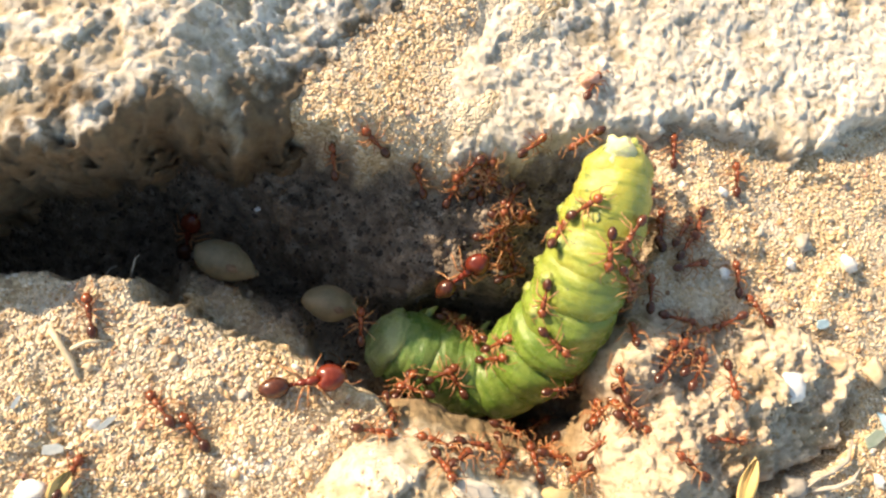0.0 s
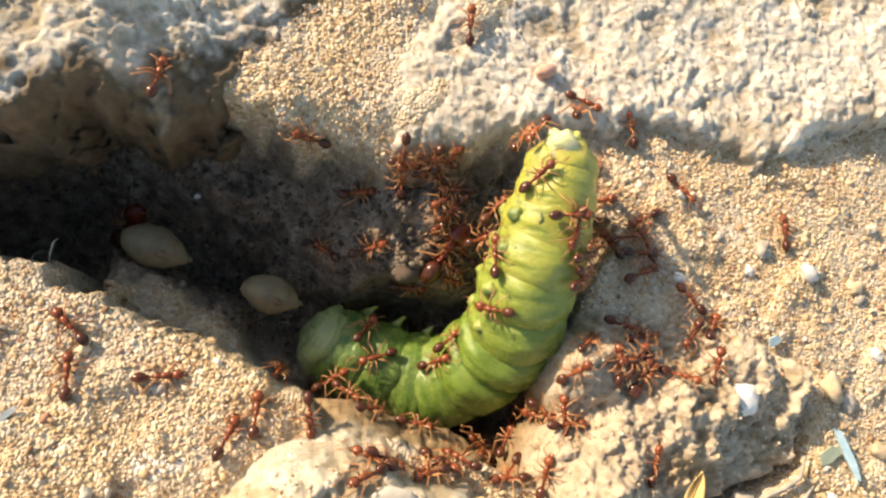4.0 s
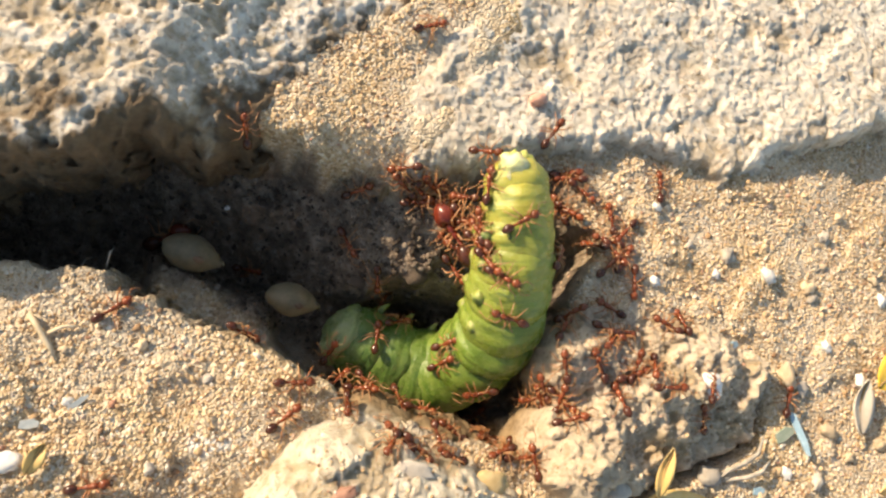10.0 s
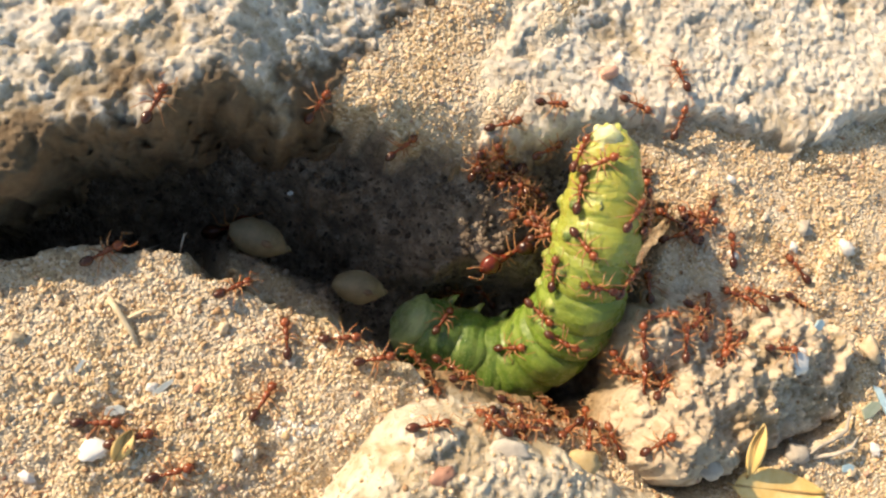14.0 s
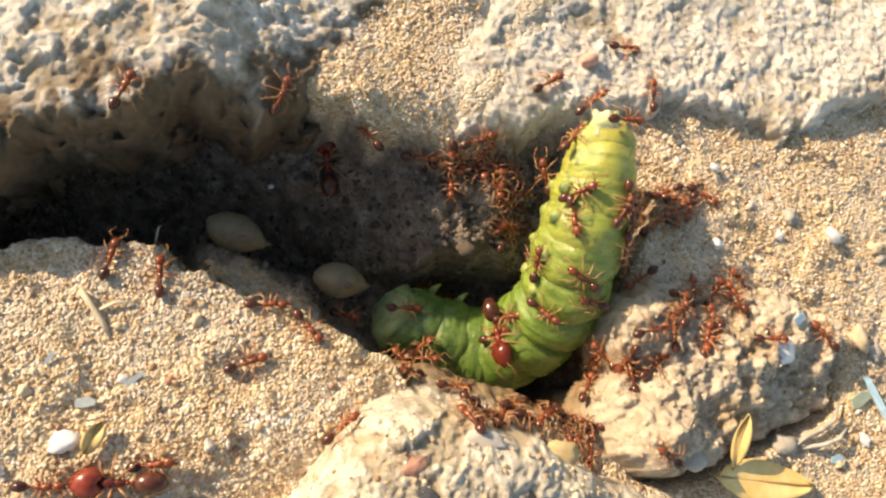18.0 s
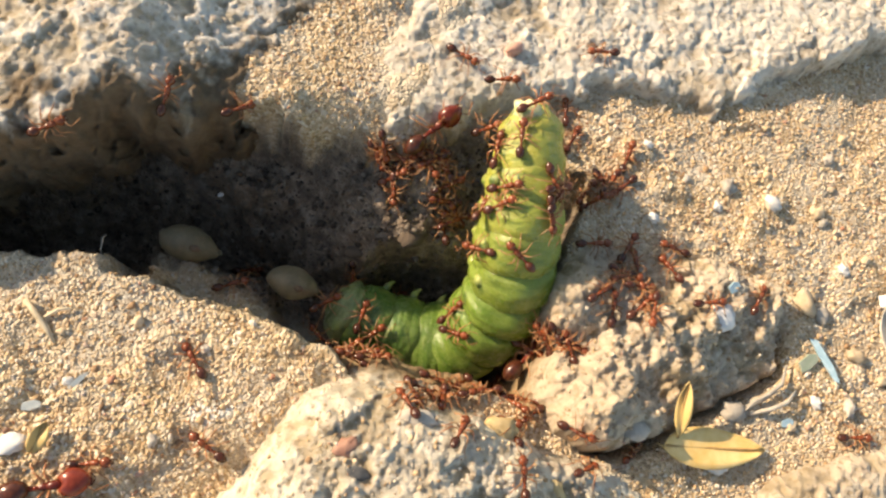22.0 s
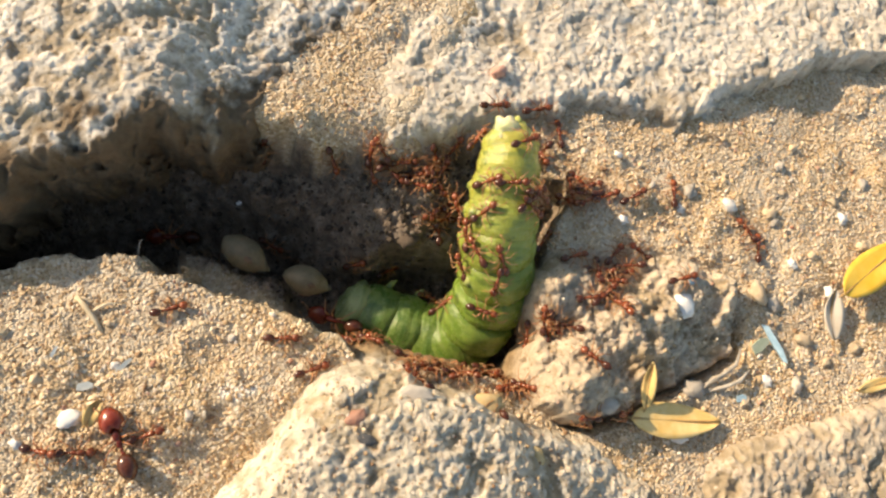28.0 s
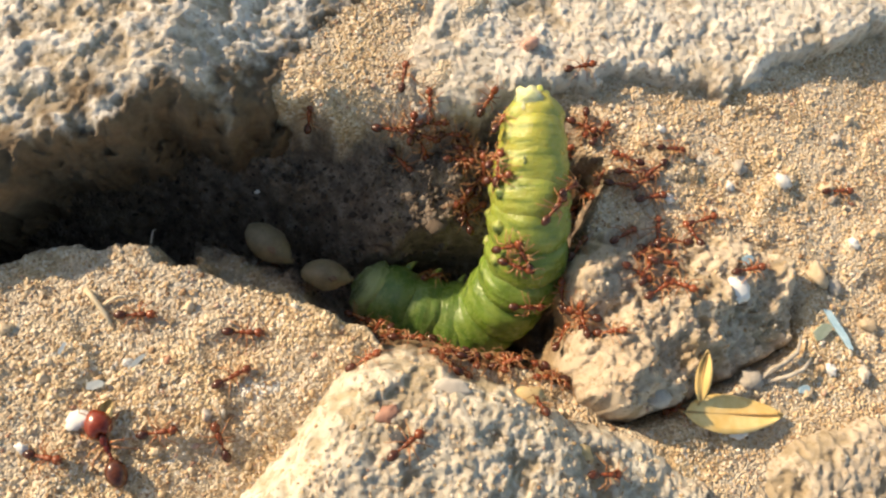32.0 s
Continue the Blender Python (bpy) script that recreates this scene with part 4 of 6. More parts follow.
def dry_leaf(name, x, y, lift, length, width, curl, fold, mat, label, rx, ry, rz):
    leaf = tagged(new(name), label, "leaf")
    part("blade", leaf_shape(length, width, curl, fold), mat, leaf)
    part("midrib", tube([(length * (u - 0.5), 0, curl * (u - 0.5) ** 2 * 4 + 0.09) for u in np.linspace(0.02, 0.98, 9)], [0.09] * 8 + [0.03], 5), VEIN, leaf, "brown midrib")
    part("stalk", tube([(-length * 0.49, 0, curl), (-length * 0.53, 0.05, curl + 0.05), (-length * 0.56, 0.15, curl)], (0.09, 0.08, 0.05), 5), VEIN, leaf)
    return put(leaf, x, y, lift, rx, ry, rz)


dry_leaf("leaf", 31.5, -7.3, 0.5, 8.0, 1.45, 0.35, 0.18, LEAF_DRY, "fallen tan leaf lying on sand by the stone", -10, 4, -6)
dry_leaf("leaf", 29.2, -4.4, 1.5, 3.9, 0.52, 0.3, 0.4, LEAF_DRY, "narrow dry leaf leaning upright against the stone", -14, -24, 82)
dry_leaf("leaf", 52.4, 4.4, 1.2, 9.0, 1.6, 0.7, 0.25, LEAF_YELLOW, "bright yellow curled leaf on sand", -8, -4, 32)
dry_leaf("leaf", 47.8, 0.6, 0.6, 4.6, 0.95, 0.5, 0.5, LEAF_PALE, "pale dry leaf scrap on sand", 4, -8, 80)
dry_leaf("leaf", -11.7, -3.8, 0.4, 1.9, 0.5, 0.2, 0.3, LEAF_DRY, "tiny tan leaf scrap on sand", 20, 0, 65)
dry_leaf("leaf", 50.6, -5.6, 0.3, 4.4, 0.5, 0.2, 0.2, LEAF_DRY, "thin brown leaf scrap on sand", 5, 0, 10)


def stem(name, pts, r, mat, label, category, lift=0.0, x=0, y=0):
    """A thin bent stalk through points given from its own foot at (x, y)."""
    ob = thing(name, tube(pts, [r] * (len(pts) - 1) + [r * 0.4], 6), mat, label, category)
    ob.matrix_basis = mm_pose(x, y, on_ground(x, y) + lift)
    return ob


stem("twig", [(-0.9, 1.1, 0.1), (-0.2, 0.2, 0.2), (0.5, -0.8, 0.15), (1.0, -1.7, 0.1)], 0.19, STRAW, "short pale straw lying on sand", "twig", 0.25, -12.6, 3.6)
stem("twig", [(-0.8, -0.5, 0.1), (0.3, 0.1, 0.2), (1.3, 0.2, 0.1)], 0.13, STRAW, "small straw bit lying on sand", "twig", 0.2, -11.8, 3.9)
stem("root", [(-1.4, -0.7, -0.3), (0, 0, 0.3), (1.3, 0.8, 0.5), (2.3, 2.2, 0.1)], 0.17, ROOT, "pale root bent out from under the stone", "root", 0.5, 36.3, -4.0)
stem("root", [(-1.4, -0.2, -0.3), (0, 0, 0.3), (1.2, 0.4, 0.5), (2.3, 1.2, 0.2)], 0.16, ROOT, "pale root lying beside the stone", "root", 0.4, 36.5, -4.9)
stem("root", [(-0.6, -0.3, 0.0), (0.4, 0.6, 0.5), (1.6, 1.0, 0.5), (3.0, 1.3, 0.3)], 0.08, ROOT, "hair-thin root fibre beside the stone", "root", 0.3, 34.8, -4.9)
for k, (x, y, dx, dy) in enumerate(((-10.2, 8.2, 0.5, 1.6), (9.0, 6.4, -1.5, 2.0), (10.2, 7.2, 1.8, 1.5), (12.0, 8.6, 2.4, 0.6), (8.2, 7.4, 0.4, 2.4), (-14.0, 8.6, 1.5, 1.8))):
    stem("root", [(0, 0, 0), (dx * 0.4, dy * 0.3, 0.9), (dx * 0.7, dy * 0.8, 1.1), (dx, dy, 0.7)], 0.06, ROOT, "hair-thin pale root in the crack", "root", 0.1, x, y)


def flake(x, y, length, width, mat, label, rz, tilt=12, lift=0.25):
    """A thin chip with uneven corners."""
    n = [(-0.5, -0.35), (-0.1, -0.5), (0.45, -0.3), (0.5, 0.15), (0.2, 0.5), (-0.4, 0.4)]
    v = [(a * length, b * width, s * 0.07 + 0.06 * a) for s in (1, -1) for a, b in n]
    f = [tuple(range(6)), tuple(range(11, 5, -1))] + [(i, 6 + i, 6 + (i + 1) % 6, (i + 1) % 6) for i in range(6)]
    ob = thing("flake", (v, f), mat, label, "flake", smooth_faces=False)
    return put(ob, x, y, lift, tilt, -tilt * 0.6, rz)


blue_chip = flake(36.8, 6.0, 0.9, 0.7, BLUE, "chip of blue paint dragged over the stone by ants", 20, 20)
flake(41.7, -1.6, 3.7, 0.6, BLUE, "pale blue plastic shard on the sand", -73, 10, 0.4)
flake(40.3, -1.7, 1.7, 1.0, GREEN_FILM, "scrap of dull green film on the sand", 30, 10, 0.35)
flake(37.9, -5.9, 0.9, 0.6, BLUE, "small chip of blue paint on the sand", 10)
flake(-9.9, -0.6, 1.5, 0.35, GREY_BLUE, "grey-blue sliver on the sand", 40)
flake(-12.4, -1.9, 1.2, 0.6, GREY_BLUE, "greyish flake on the sand", 5)
flake(-14.5, 0.6, 0.9, 0.25, GREY_BLUE, "small grey-blue sliver on the sand", 60)
flake(-3.0, 15.2, 0.5, 0.4, WHITE, "tiny white flake on the sand", 0)


def seed_thing(label, size, seed):
    ob = tagged(new("seed"), label, "seed", "seeds in the crack")
    part("coat", ball(2.45 * size, 1.55 * size, 1.5 * size, (0, 0, 0), 26, 16, 0.08, seed, lambda u: 1 - 0.42 * max(u, 0) ** 1.6 + 0.06 * u), SEED, ob)
    part("scar", ball(0.45 * size, 0.3 * size, 0.2 * size, (0.5, -0.5, 1.38 * size), 10, 7, 0.3, seed), SEED_EYE, ob, "dark dent in the seed coat")
    part("tip", ball(0.45 * size, 0.28 * size, 0.28 * size, (2.3 * size, 0, 0), 10, 7, 0.2, seed), SEED, ob)
    return ob


seed_a = seed_thing("pale beige pointed seed lying in the dark crack", 0.92, 3)
seed_b = seed_thing("cream oval seed lying beside the caterpillar's head", 0.82, 6)


# ---- sand and soil: too many grains to count ----
ICO = [(0, 0, 1), (0.894, 0, 0.447), (0.276, 0.851, 0.447), (-0.724, 0.526, 0.447), (-0.724, -0.526, 0.447), (0.276, -0.851, 0.447),
       (0.724, 0.526, -0.447), (-0.276, 0.851, -0.447), (-0.894, 0, -0.447), (-0.276, -0.851, -0.447), (0.724, -0.526, -0.447), (0, 0, -1)]
ICO_F = ((0, 1, 2), (0, 2, 3), (0, 3, 4), (0, 4, 5), (0, 5, 1), (1, 6, 2), (2, 7, 3), (3, 8, 4), (4, 9, 5), (5, 10, 1),
         (6, 7, 2), (7, 8, 3), (8, 9, 4), (9, 10, 5), (10, 6, 1), (6, 11, 7), (7, 11, 8), (8, 11, 9), (9, 11, 10), (10, 11, 6))


def scatter(name, x, y, z, size, mat, label, category, rng, flat=1.0):
    """One mesh of many small rough crumbs."""
    n = len(x)
    v = np.array(ICO)[None] * (1 + 0.6 * (rng.random((n, 12, 1)) - 0.5)) * (0.6 + 0.8 * rng.random((n, 1, 3)))
    a = rng.random(n) * 6.283
    c, s = np.cos(a)[:, None], np.sin(a)[:, None]
    v = np.stack([v[..., 0] * c - v[..., 1] * s, v[..., 0] * s + v[..., 1] * c, v[..., 2] * flat], -1) * size[:, None, None]
    v = (v + np.stack([x, y, z], -1)[:, None]).reshape(-1, 3) * MM
    f = (np.array(ICO_F)[None] + 12 * np.arange(n)[:, None, None]).reshape(-1)
    me = bpy.data.meshes.new(name)
    me.vertices.add(len(v))
    me.vertices.foreach_set("co", v.ravel())
    me.loops.add(len(f))
    me.loops.foreach_set("vertex_index", f)
    me.polygons.add(len(f) // 3)
    me.polygons.foreach_set("loop_start", np.arange(0, len(f), 3))
    me.update(calc_edges=True)
    me.materials.append(mat)
    return tagged(new(name, me), label, category, kind="stuff")


def scatter_all():
    rng = np.random.default_rng(5)
    n = 95000
    x, y = rng.uniform(-26, 64, n), rng.uniform(-17, 37, n)
    sd = inside(CRACK, x, y)
    free = sd < -0.2
    for f, edge in ((slab_left_z, -0.3), (slab_right_z, -0.3), (stone_z, -0.3), (lump_z, -0.3), (lump_far_z, 0.5)):
        free &= f(x, y)[1] < edge
    x, y = x[free], y[free]
    size = 0.056 + 0.08 * rng.random(len(x)) ** 2.4 + 0.16 * rng.random(len(x)) * (rng.random(len(x)) > 0.965)
    scatter("sand_grains", x, y, ground_z(x, y) + size * 0.12, size, GRAIN, "loose golden sand grains on the ground", "sand", rng)
    x, y = rng.uniform(-24, 27, 5000), rng.uniform(-4, 21, 5000)
    sd = inside(CRACK, x, y)
    deep = (sd > 1.2) & (earth_and_shade(x, y) > 0.7)
    x, y = x[deep], y[deep]
    size = 0.07 + 0.30 * rng.random(len(x)) ** 5
    scatter("soil_crumbs", x, y, ground_z(x, y) + size * 0.3, size, CLOD, "brown crumbs of earth in the crack", "soil", rng)
    x, y = rng.uniform(0, 22, 2200), rng.uniform(6, 18.5, 2200)
    sd = inside(CRACK, x, y)
    deep = (sd > 1.4) & (earth_and_shade(x, y) > 0.7)
    x, y = x[deep], y[deep]
    size = 0.06 + 0.20 * rng.random(len(x)) ** 4
    scatter("soil_crumbs", x, y, ground_z(x, y) + size * 0.3, size, CLOD, "brown and grey crumbs on the earth bank", "soil", rng)
    x, y = rng.uniform(-8, 38, 4200), rng.uniform(-14, 8, 4200)
    keep = (inside(STONE, x, y) > 0.2) | (inside(LUMP, x, y) > -0.6)
    x, y = x[keep], y[keep]
    size = 0.05 + 0.10 * rng.random(len(x)) ** 3
    scatter("grit", x, y, surface_z(x, y) + size * 0.2, size, GRAIN, "sandy grit lying on the concrete", "sand", rng)

    for block, f, box, n in ((slabs[0], slab_left_z, (-26, 12, 12, 38), 500), (slabs[1], slab_right_z, (9, 66, 16, 38), 1000), (lumps[0], lump_z, (-8, 33, -18, 0), 420), (lumps[1], lump_far_z, (31, 64, -18, -4), 350)):
        x, y = rng.uniform(box[0], box[1], n), rng.uniform(box[2], box[3], n)
        z, sd, pit = f(x, y)
        keep = sd > 1.5
        x, y, z = x[keep], y[keep], z[keep]
        size = 0.12 + 0.22 * rng.random(len(x)) ** 3
        grains = scatter("aggregate", x, y, z - size * 0.3, size, AGGREGATE, "small mixed stones set in the concrete", "", rng, 0.55)
        grains.parent = block


scatter_all()

# ---- what moves ----
# ants: seconds, place on the ground and heading in degrees
ANTS = [
    [(0, 2.5, 16.7, 64), (1, -5.2, 17.0, 68), (2, 2.3, 12.8, 331), (3, -3.2, 18.1, 78), (6, -6.7, 18.1, 70), (7, -3.6, 18.2, 68), (8, -3.8, 19.1, 69), (9, -12.2, 15.4, 30), (10, -1.2, 11.4, 340), (11, -0.2, 17.2, 67), (12, -2.0, 18.1, 85), (13, -1.6, 17.8, 84), (16, -2.1, 17.6, 47), (17, -2.5, 17.5, 65), (18, -2.6, 17.5, 84), (19, -2.6, 17.4, 152), (20, -2.4, 17.4, 130), (21, -1.7, 19.1, 56), (22, -0.8, 17.7, 1), (23, 2.2, 17.1, 1), (24, 1.0, 22.0, 126), (25, 5.4, 15.2, 303), (28, 5.4, 16.3, 277), (29, 4.9, 17.3, 22), (30, 8.9, 16.2, 11), (32, 8.0, 16.5, 359)],
    [(0, 4.8, 17.4, 121), (1, 3.4, 17.3, 46), (2, 7.3, 16.3, 132), (3, 7.3, 16.6, 154), (6, -1.0, 17.4, 144), (7, -0.7, 21.0, 8), (8, 5.0, 14.7, 312), (9, 7.9, 11.0, 308), (10, 9.0, 9.5, 263), (11, 10.6, 8.5, 327), (12, 5.7, 4.3, 23), (13, 1.9, 1.3, 11), (16, 4.0, 1.4, 11), (17, 3.1, 1.9, 81), (18, 2.3, -3.7, 29), (19, 4.6, -0.5, 0), (20, 5.7, -0.8, 359), (21, 8.1, -4.9, 16), (22, 12.6, -5.3, 55), (23, 12.1, -4.5, 6), (24, 12.0, -4.2, 16), (25, 13.7, -3.2, 75), (28, 13.5, -2.1, 357), (29, 13.9, -1.8, 357), (30, 13.5, -1.9, 357), (32, 13.1, -1.8, 356)],
    [(0, 8.3, 15.7, 81), (1, 4.0, 15.7, 4), (2, 12.0, 15.9, 5), (3, 11.6, 15.8, 323), (6, 9.3, 16.5, 36), (7, 10.5, 18.5, 27), (8, 8.6, 19.0, 27), (9, 9.4, 13.6, 278), (10, 9.9, 8.6, 276), (11, 10.3, 8.7, 276), (12, 9.7, 8.9, 281), (13, 10.4, 8.7, 301), (16, 11.7, 7.7, 2), (17, 11.1, 7.6, 100), (18, 11.8, 7.7, 31), (19, 11.5, 7.6, 60), (20, 11.3, 8.0, 50), (21, 11.4, 7.4, 9), (22, 11.3, 7.4, 19), (23, 12.4, 7.4, 117), (24, 15.5, 5.3, 358), (25, 15.7, 7.2, 359), (28, 15.5, 7.9, 66), (29, 15.3, 7.7, 358), (30, 15.2, 8.1, 76), (32, 15.4, 11.0, 56)],
    [(0, 12.3, 15.5, 61), (1, 10.6, 14.3, 81), (2, 14.4, 18.9, 90), (3, 13.7, 16.1, 63), (6, 12.2, 17.1, 63), (7, 11.2, 12.3, 258), (8, 11.0, 14.6, 6), (9, 11.9, 16.4, 92), (10, 11.2, 14.7, 6), (11, 12.6, 17.2, 26), (12, 11.9, 17.0, 26), (13, 11.6, 18.6, 26), (16, 10.4, 16.3, 15), (17, 8.9, 16.8, 25), (18, 11.2, 16.4, 34), (19, 12.9, 16.5, 24), (20, 13.5, 18.4, 4), (21, 16.6, 21.7, 4), (22, 15.5, 21.9, 328), (23, 16.0, 21.4, 2), (24, 16.3, 22.6, 2), (25, 14.1, 20.0, 85), (28, 18.8, 19.6, 1), (29, 22.9, 19.6, 21), (30, 22.9, 18.1, 56), (32, 22.9, 12.9, 72)],
    [(0, 13.4, 12.2, 3), (1, 16.3, 10.4, 69), (2, 17.0, 12.0, 47), (3, 17.2, 12.3, 47), (6, 15.5, 13.7, 81), (7, 15.9, 14.9, 25), (8, 11.5, 18.1, 36), (9, 15.1, 16.9, 48), (10, 15.1, 17.6, 16), (11, 15.1, 16.9, 35), (12, 15.0, 14.9, 61), (13, 15.2, 14.8, 60), (16, 16.5, 14.3, 23), (17, 14.2, 17.1, 60), (18, 16.8, 14.8, 59), (19, 17.1, 15.0, 59), (20, 15.1, 13.3, 59), (21, 13.9, 13.7, 87), (22, 16.9, 13.0, 57), (23, 17.2, 13.5, 31), (24, 16.2, 12.5, 11), (25, 16.0, 12.1, 30), (28, 16.9, 11.3, 5), (29, 16.2, 13.2, 0), (30, 16.1, 10.9, 0), (32, 15.3, 10.4, 358)],
    [(0, 16.4, 10.8, 78), (1, 16.2, 10.0, 89), (2, 16.4, 11.2, 61), (3, 16.8, 11.0, 23), (6, 14.4, 11.9, 5), (7, 15.8, 13.7, 15), (8, 15.4, 12.7, 80), (9, 16.8, 15.2, 335), (10, 14.9, 14.3, 71), (11, 13.7, 13.1, 71), (12, 14.8, 12.3, 90), (13, 15.3, 11.4, 77), (16, 16.2, 13.1, 32), (17, 15.3, 12.2, 59), (18, 16.0, 13.5, 78), (19, 16.2, 13.6, 78), (20, 16.1, 11.5, 78), (21, 17.0, 9.9, 57), (22, 17.1, 10.4, 0), (23, 16.8, 8.8, 29), (24, 15.6, 10.9, 359), (25, 15.4, 9.1, 359), (28, 16.5, 9.1, 19), (29, 16.8, 12.3, 29), (30, 15.6, 11.8, 85), (32, 14.7, 12.6, 66)],
    [(0, 15.7, 13.6, 152), (1, 17.4, 15.3, 203), (2, 16.8, 15.4, 241), (3, 18.6, 16.8, 270), (6, 16.7, 16.4, 228), (7, 16.8, 18.7, 187), (8, 21.3, 19.4, 156), (9, 20.9, 22.3, 100), (10, 20.8, 20.3, 61), (11, 17.8, 17.4, 79), (12, 18.4, 13.5, 59), (13, 15.7, 16.9, 34), (16, 13.0, 16.9, 24), (17, 10.6, 19.9, 21), (18, 10.1, 14.0, 266), (19, 10.1, 8.4, 269), (20, 9.5, 7.7, 269), (21, 5.8, 5.2, 70), (22, 5.2, 3.0, 118), (23, 3.8, 4.0, 80), (24, 2.4, 1.9, 147), (25, 2.1, 7.6, 358), (28, -0.1, 17.4, 53), (29, 0.8, 17.4, 89), (30, 2.7, 16.9, 33), (32, 2.1, 17.6, 52)],
    [(0, 18.7, 9.8, 267), (1, 19.4, 12.6, 333), (2, 18.7, 12.0, 344), (3, 19.6, 12.3, 345), (6, 19.0, 10.3, 50), (7, 19.1, 8.3, 59), (8, 17.1, 10.4, 5), (9, 15.8, 9.4, 349), (10, 15.2, 9.4, 334), (11, 14.7, 8.8, 270), (12, 15.2, 11.3, 5), (13, 15.2, 13.2, 15), (16, 18.7, 14.8, 14), (17, 17.3, 17.0, 33), (18, 17.8, 17.0, 24), (19, 17.6, 16.6, 15), (20, 17.0, 14.2, 77), (21, 15.7, 15.6, 31), (22, 17.0, 16.2, 31), (23, 16.7, 16.1, 67), (24, 16.1, 15.7, 40), (25, 17.4, 13.3, 11), (28, 19.5, 14.1, 20), (29, 19.9, 14.7, 56), (30, 16.3, 14.6, 94), (32, 15.8, 14.1, 74)],
    [(0, 17.5, 12.3, 13), (1, 18.0, 13.8, 32), (2, 19.4, 15.7, 51), (3, 20.2, 17.6, 61), (6, 19.4, 17.7, 89), (7, 23.1, 19.8, 144), (8, 23.8, 18.0, 205), (9, 22.8, 18.9, 259), (10, 22.6, 17.7, 6), (11, 23.0, 10.2, 273), (12, 24.1, 9.0, 314), (13, 21.9, 4.3, 2), (16, 22.4, 3.8, 15), (17, 23.8, 3.5, 36), (18, 22.4, 2.9, 19), (19, 22.2, 3.1, 10), (20, 23.3, 4.3, 19), (21, 22.2, 3.3, 8), (22, 26.9, 4.0, 358), (23, 26.4, 3.8, 8), (24, 26.8, 4.0, 17), (25, 26.7, 3.9, 8), (28, 28.4, 4.5, 17), (29, 35.3, -1.1, 357), (30, 27.3, -1.3, 181), (32, 18.5, -0.8, 176)],
    [(0, 18.9, 17.6, 175), (1, 19.8, 18.4, 186), (2, 15.8, 17.8, 6), (3, 18.2, 16.6, 80), (6, 17.2, 18.0, 80), (7, 17.3, 18.7, 90), (8, 15.9, 18.1, 62), (9, 17.7, 17.6, 7), (10, 20.6, 13.3, 304), (11, 18.3, 9.5, 23), (12, 19.0, 8.5, 4), (13, 18.4, 9.4, 57), (16, 18.9, 12.9, 58), (17, 18.2, 13.6, 9), (18, 19.4, 15.8, 5), (19, 18.3, 15.5, 77), (20, 23.8, 14.6, 57), (21, 24.4, 16.1, 12), (22, 23.9, 16.0, 56), (23, 23.7, 17.0, 92), (24, 23.9, 15.9, 56), (25, 28.7, 18.8, 123), (28, 25.0, 17.6, 93), (29, 31.3, 24.0, 112), (30, 27.8, 16.5, 244), (32, 23.3, 9.5, 238)],
    [(0, 26.5, 18.5, 85), (1, 26.4, 16.5, 97), (2, 27.1, 17.3, 15), (3, 31.3, 17.2, 5), (6, 27.1, 13.2, 224), (7, 23.7, 9.6, 226), (8, 24.0, 8.9, 226), (9, 23.7, 10.0, 105), (10, 26.1, 14.2, 99), (11, 23.4, 15.8, 144), (12, 22.7, 19.5, 98), (13, 24.4, 19.6, 107), (16, 26.6, 19.6, 95), (17, 25.2, 14.4, 255), (18, 25.9, 13.4, 202), (19, 25.3, 18.0, 153), (20, 29.5, 20.5, 84), (21, 25.6, 24.4, 127), (22, 26.8, 22.7, 182), (23, 27.9, 20.3, 73), (24, 28.7, 19.8, 112), (25, 34.4, 19.3, 54), (28, 34.8, 11.9, 80), (29, 32.8, 14.2, 0), (30, 31.9, 12.6, 0), (32, 32.1, 7.7, 16)],
    [(0, 25.3, 12.7, 75), (1, 23.5, 9.9, 238), (2, 27.5, 10.0, 3), (3, 28.8, 12.9, 58), (6, 23.8, 9.4, 216), (7, 23.6, 9.9, 216), (8, 22.9, 9.0, 233), (9, 24.2, 9.0, 2), (10, 22.7, 6.5, 3), (11, 29.6, 2.4, 2), (12, 32.5, 6.9, 3), (13, 33.9, 6.1, 334), (16, 33.8, 5.6, 72), (17, 32.0, -0.7, 25), (18, 31.7, 2.3, 1), (19, 31.9, 2.1, 352), (20, 30.4, 2.3, 0), (21, 31.6, 3.0, 8), (22, 31.9, 2.6, 3), (23, 31.5, 2.7, 3), (24, 31.7, 3.1, 7), (25, 31.5, 3.0, 8), (28, 32.9, 3.8, 12), (29, 33.7, 3.4, 358), (30, 32.8, 3.0, 3), (32, 33.9, 3.0, 6)],
    [(0, 31.4, 16.7, 84), (1, 28.8, 19.4, 57), (2, 27.1, 20.9, 77), (3, 27.0, 20.7, 120), (6, 24.3, 18.1, 111), (7, 26.9, 20.1, 88), (8, 26.2, 16.8, 59), (9, 30.8, 17.5, 98), (10, 30.5, 17.3, 87), (11, 29.0, 17.7, 86), (12, 27.3, 19.0, 86), (13, 24.7, 24.3, 155), (16, 27.2, 20.8, 40), (17, 31.7, 19.3, 23), (18, 22.6, 24.2, 7), (19, 17.0, 21.6, 34), (20, 20.5, 15.7, 301), (21, 19.7, 17.1, 13), (22, 19.0, 15.6, 21), (23, 23.5, 15.5, 74), (24, 19.8, 14.8, 57), (25, 20.2, 11.1, 83), (28, 24.3, 13.2, 73), (29, 24.1, 14.7, 64), (30, 26.3, 16.1, 55), (32, 24.9, 15.4, 46)],
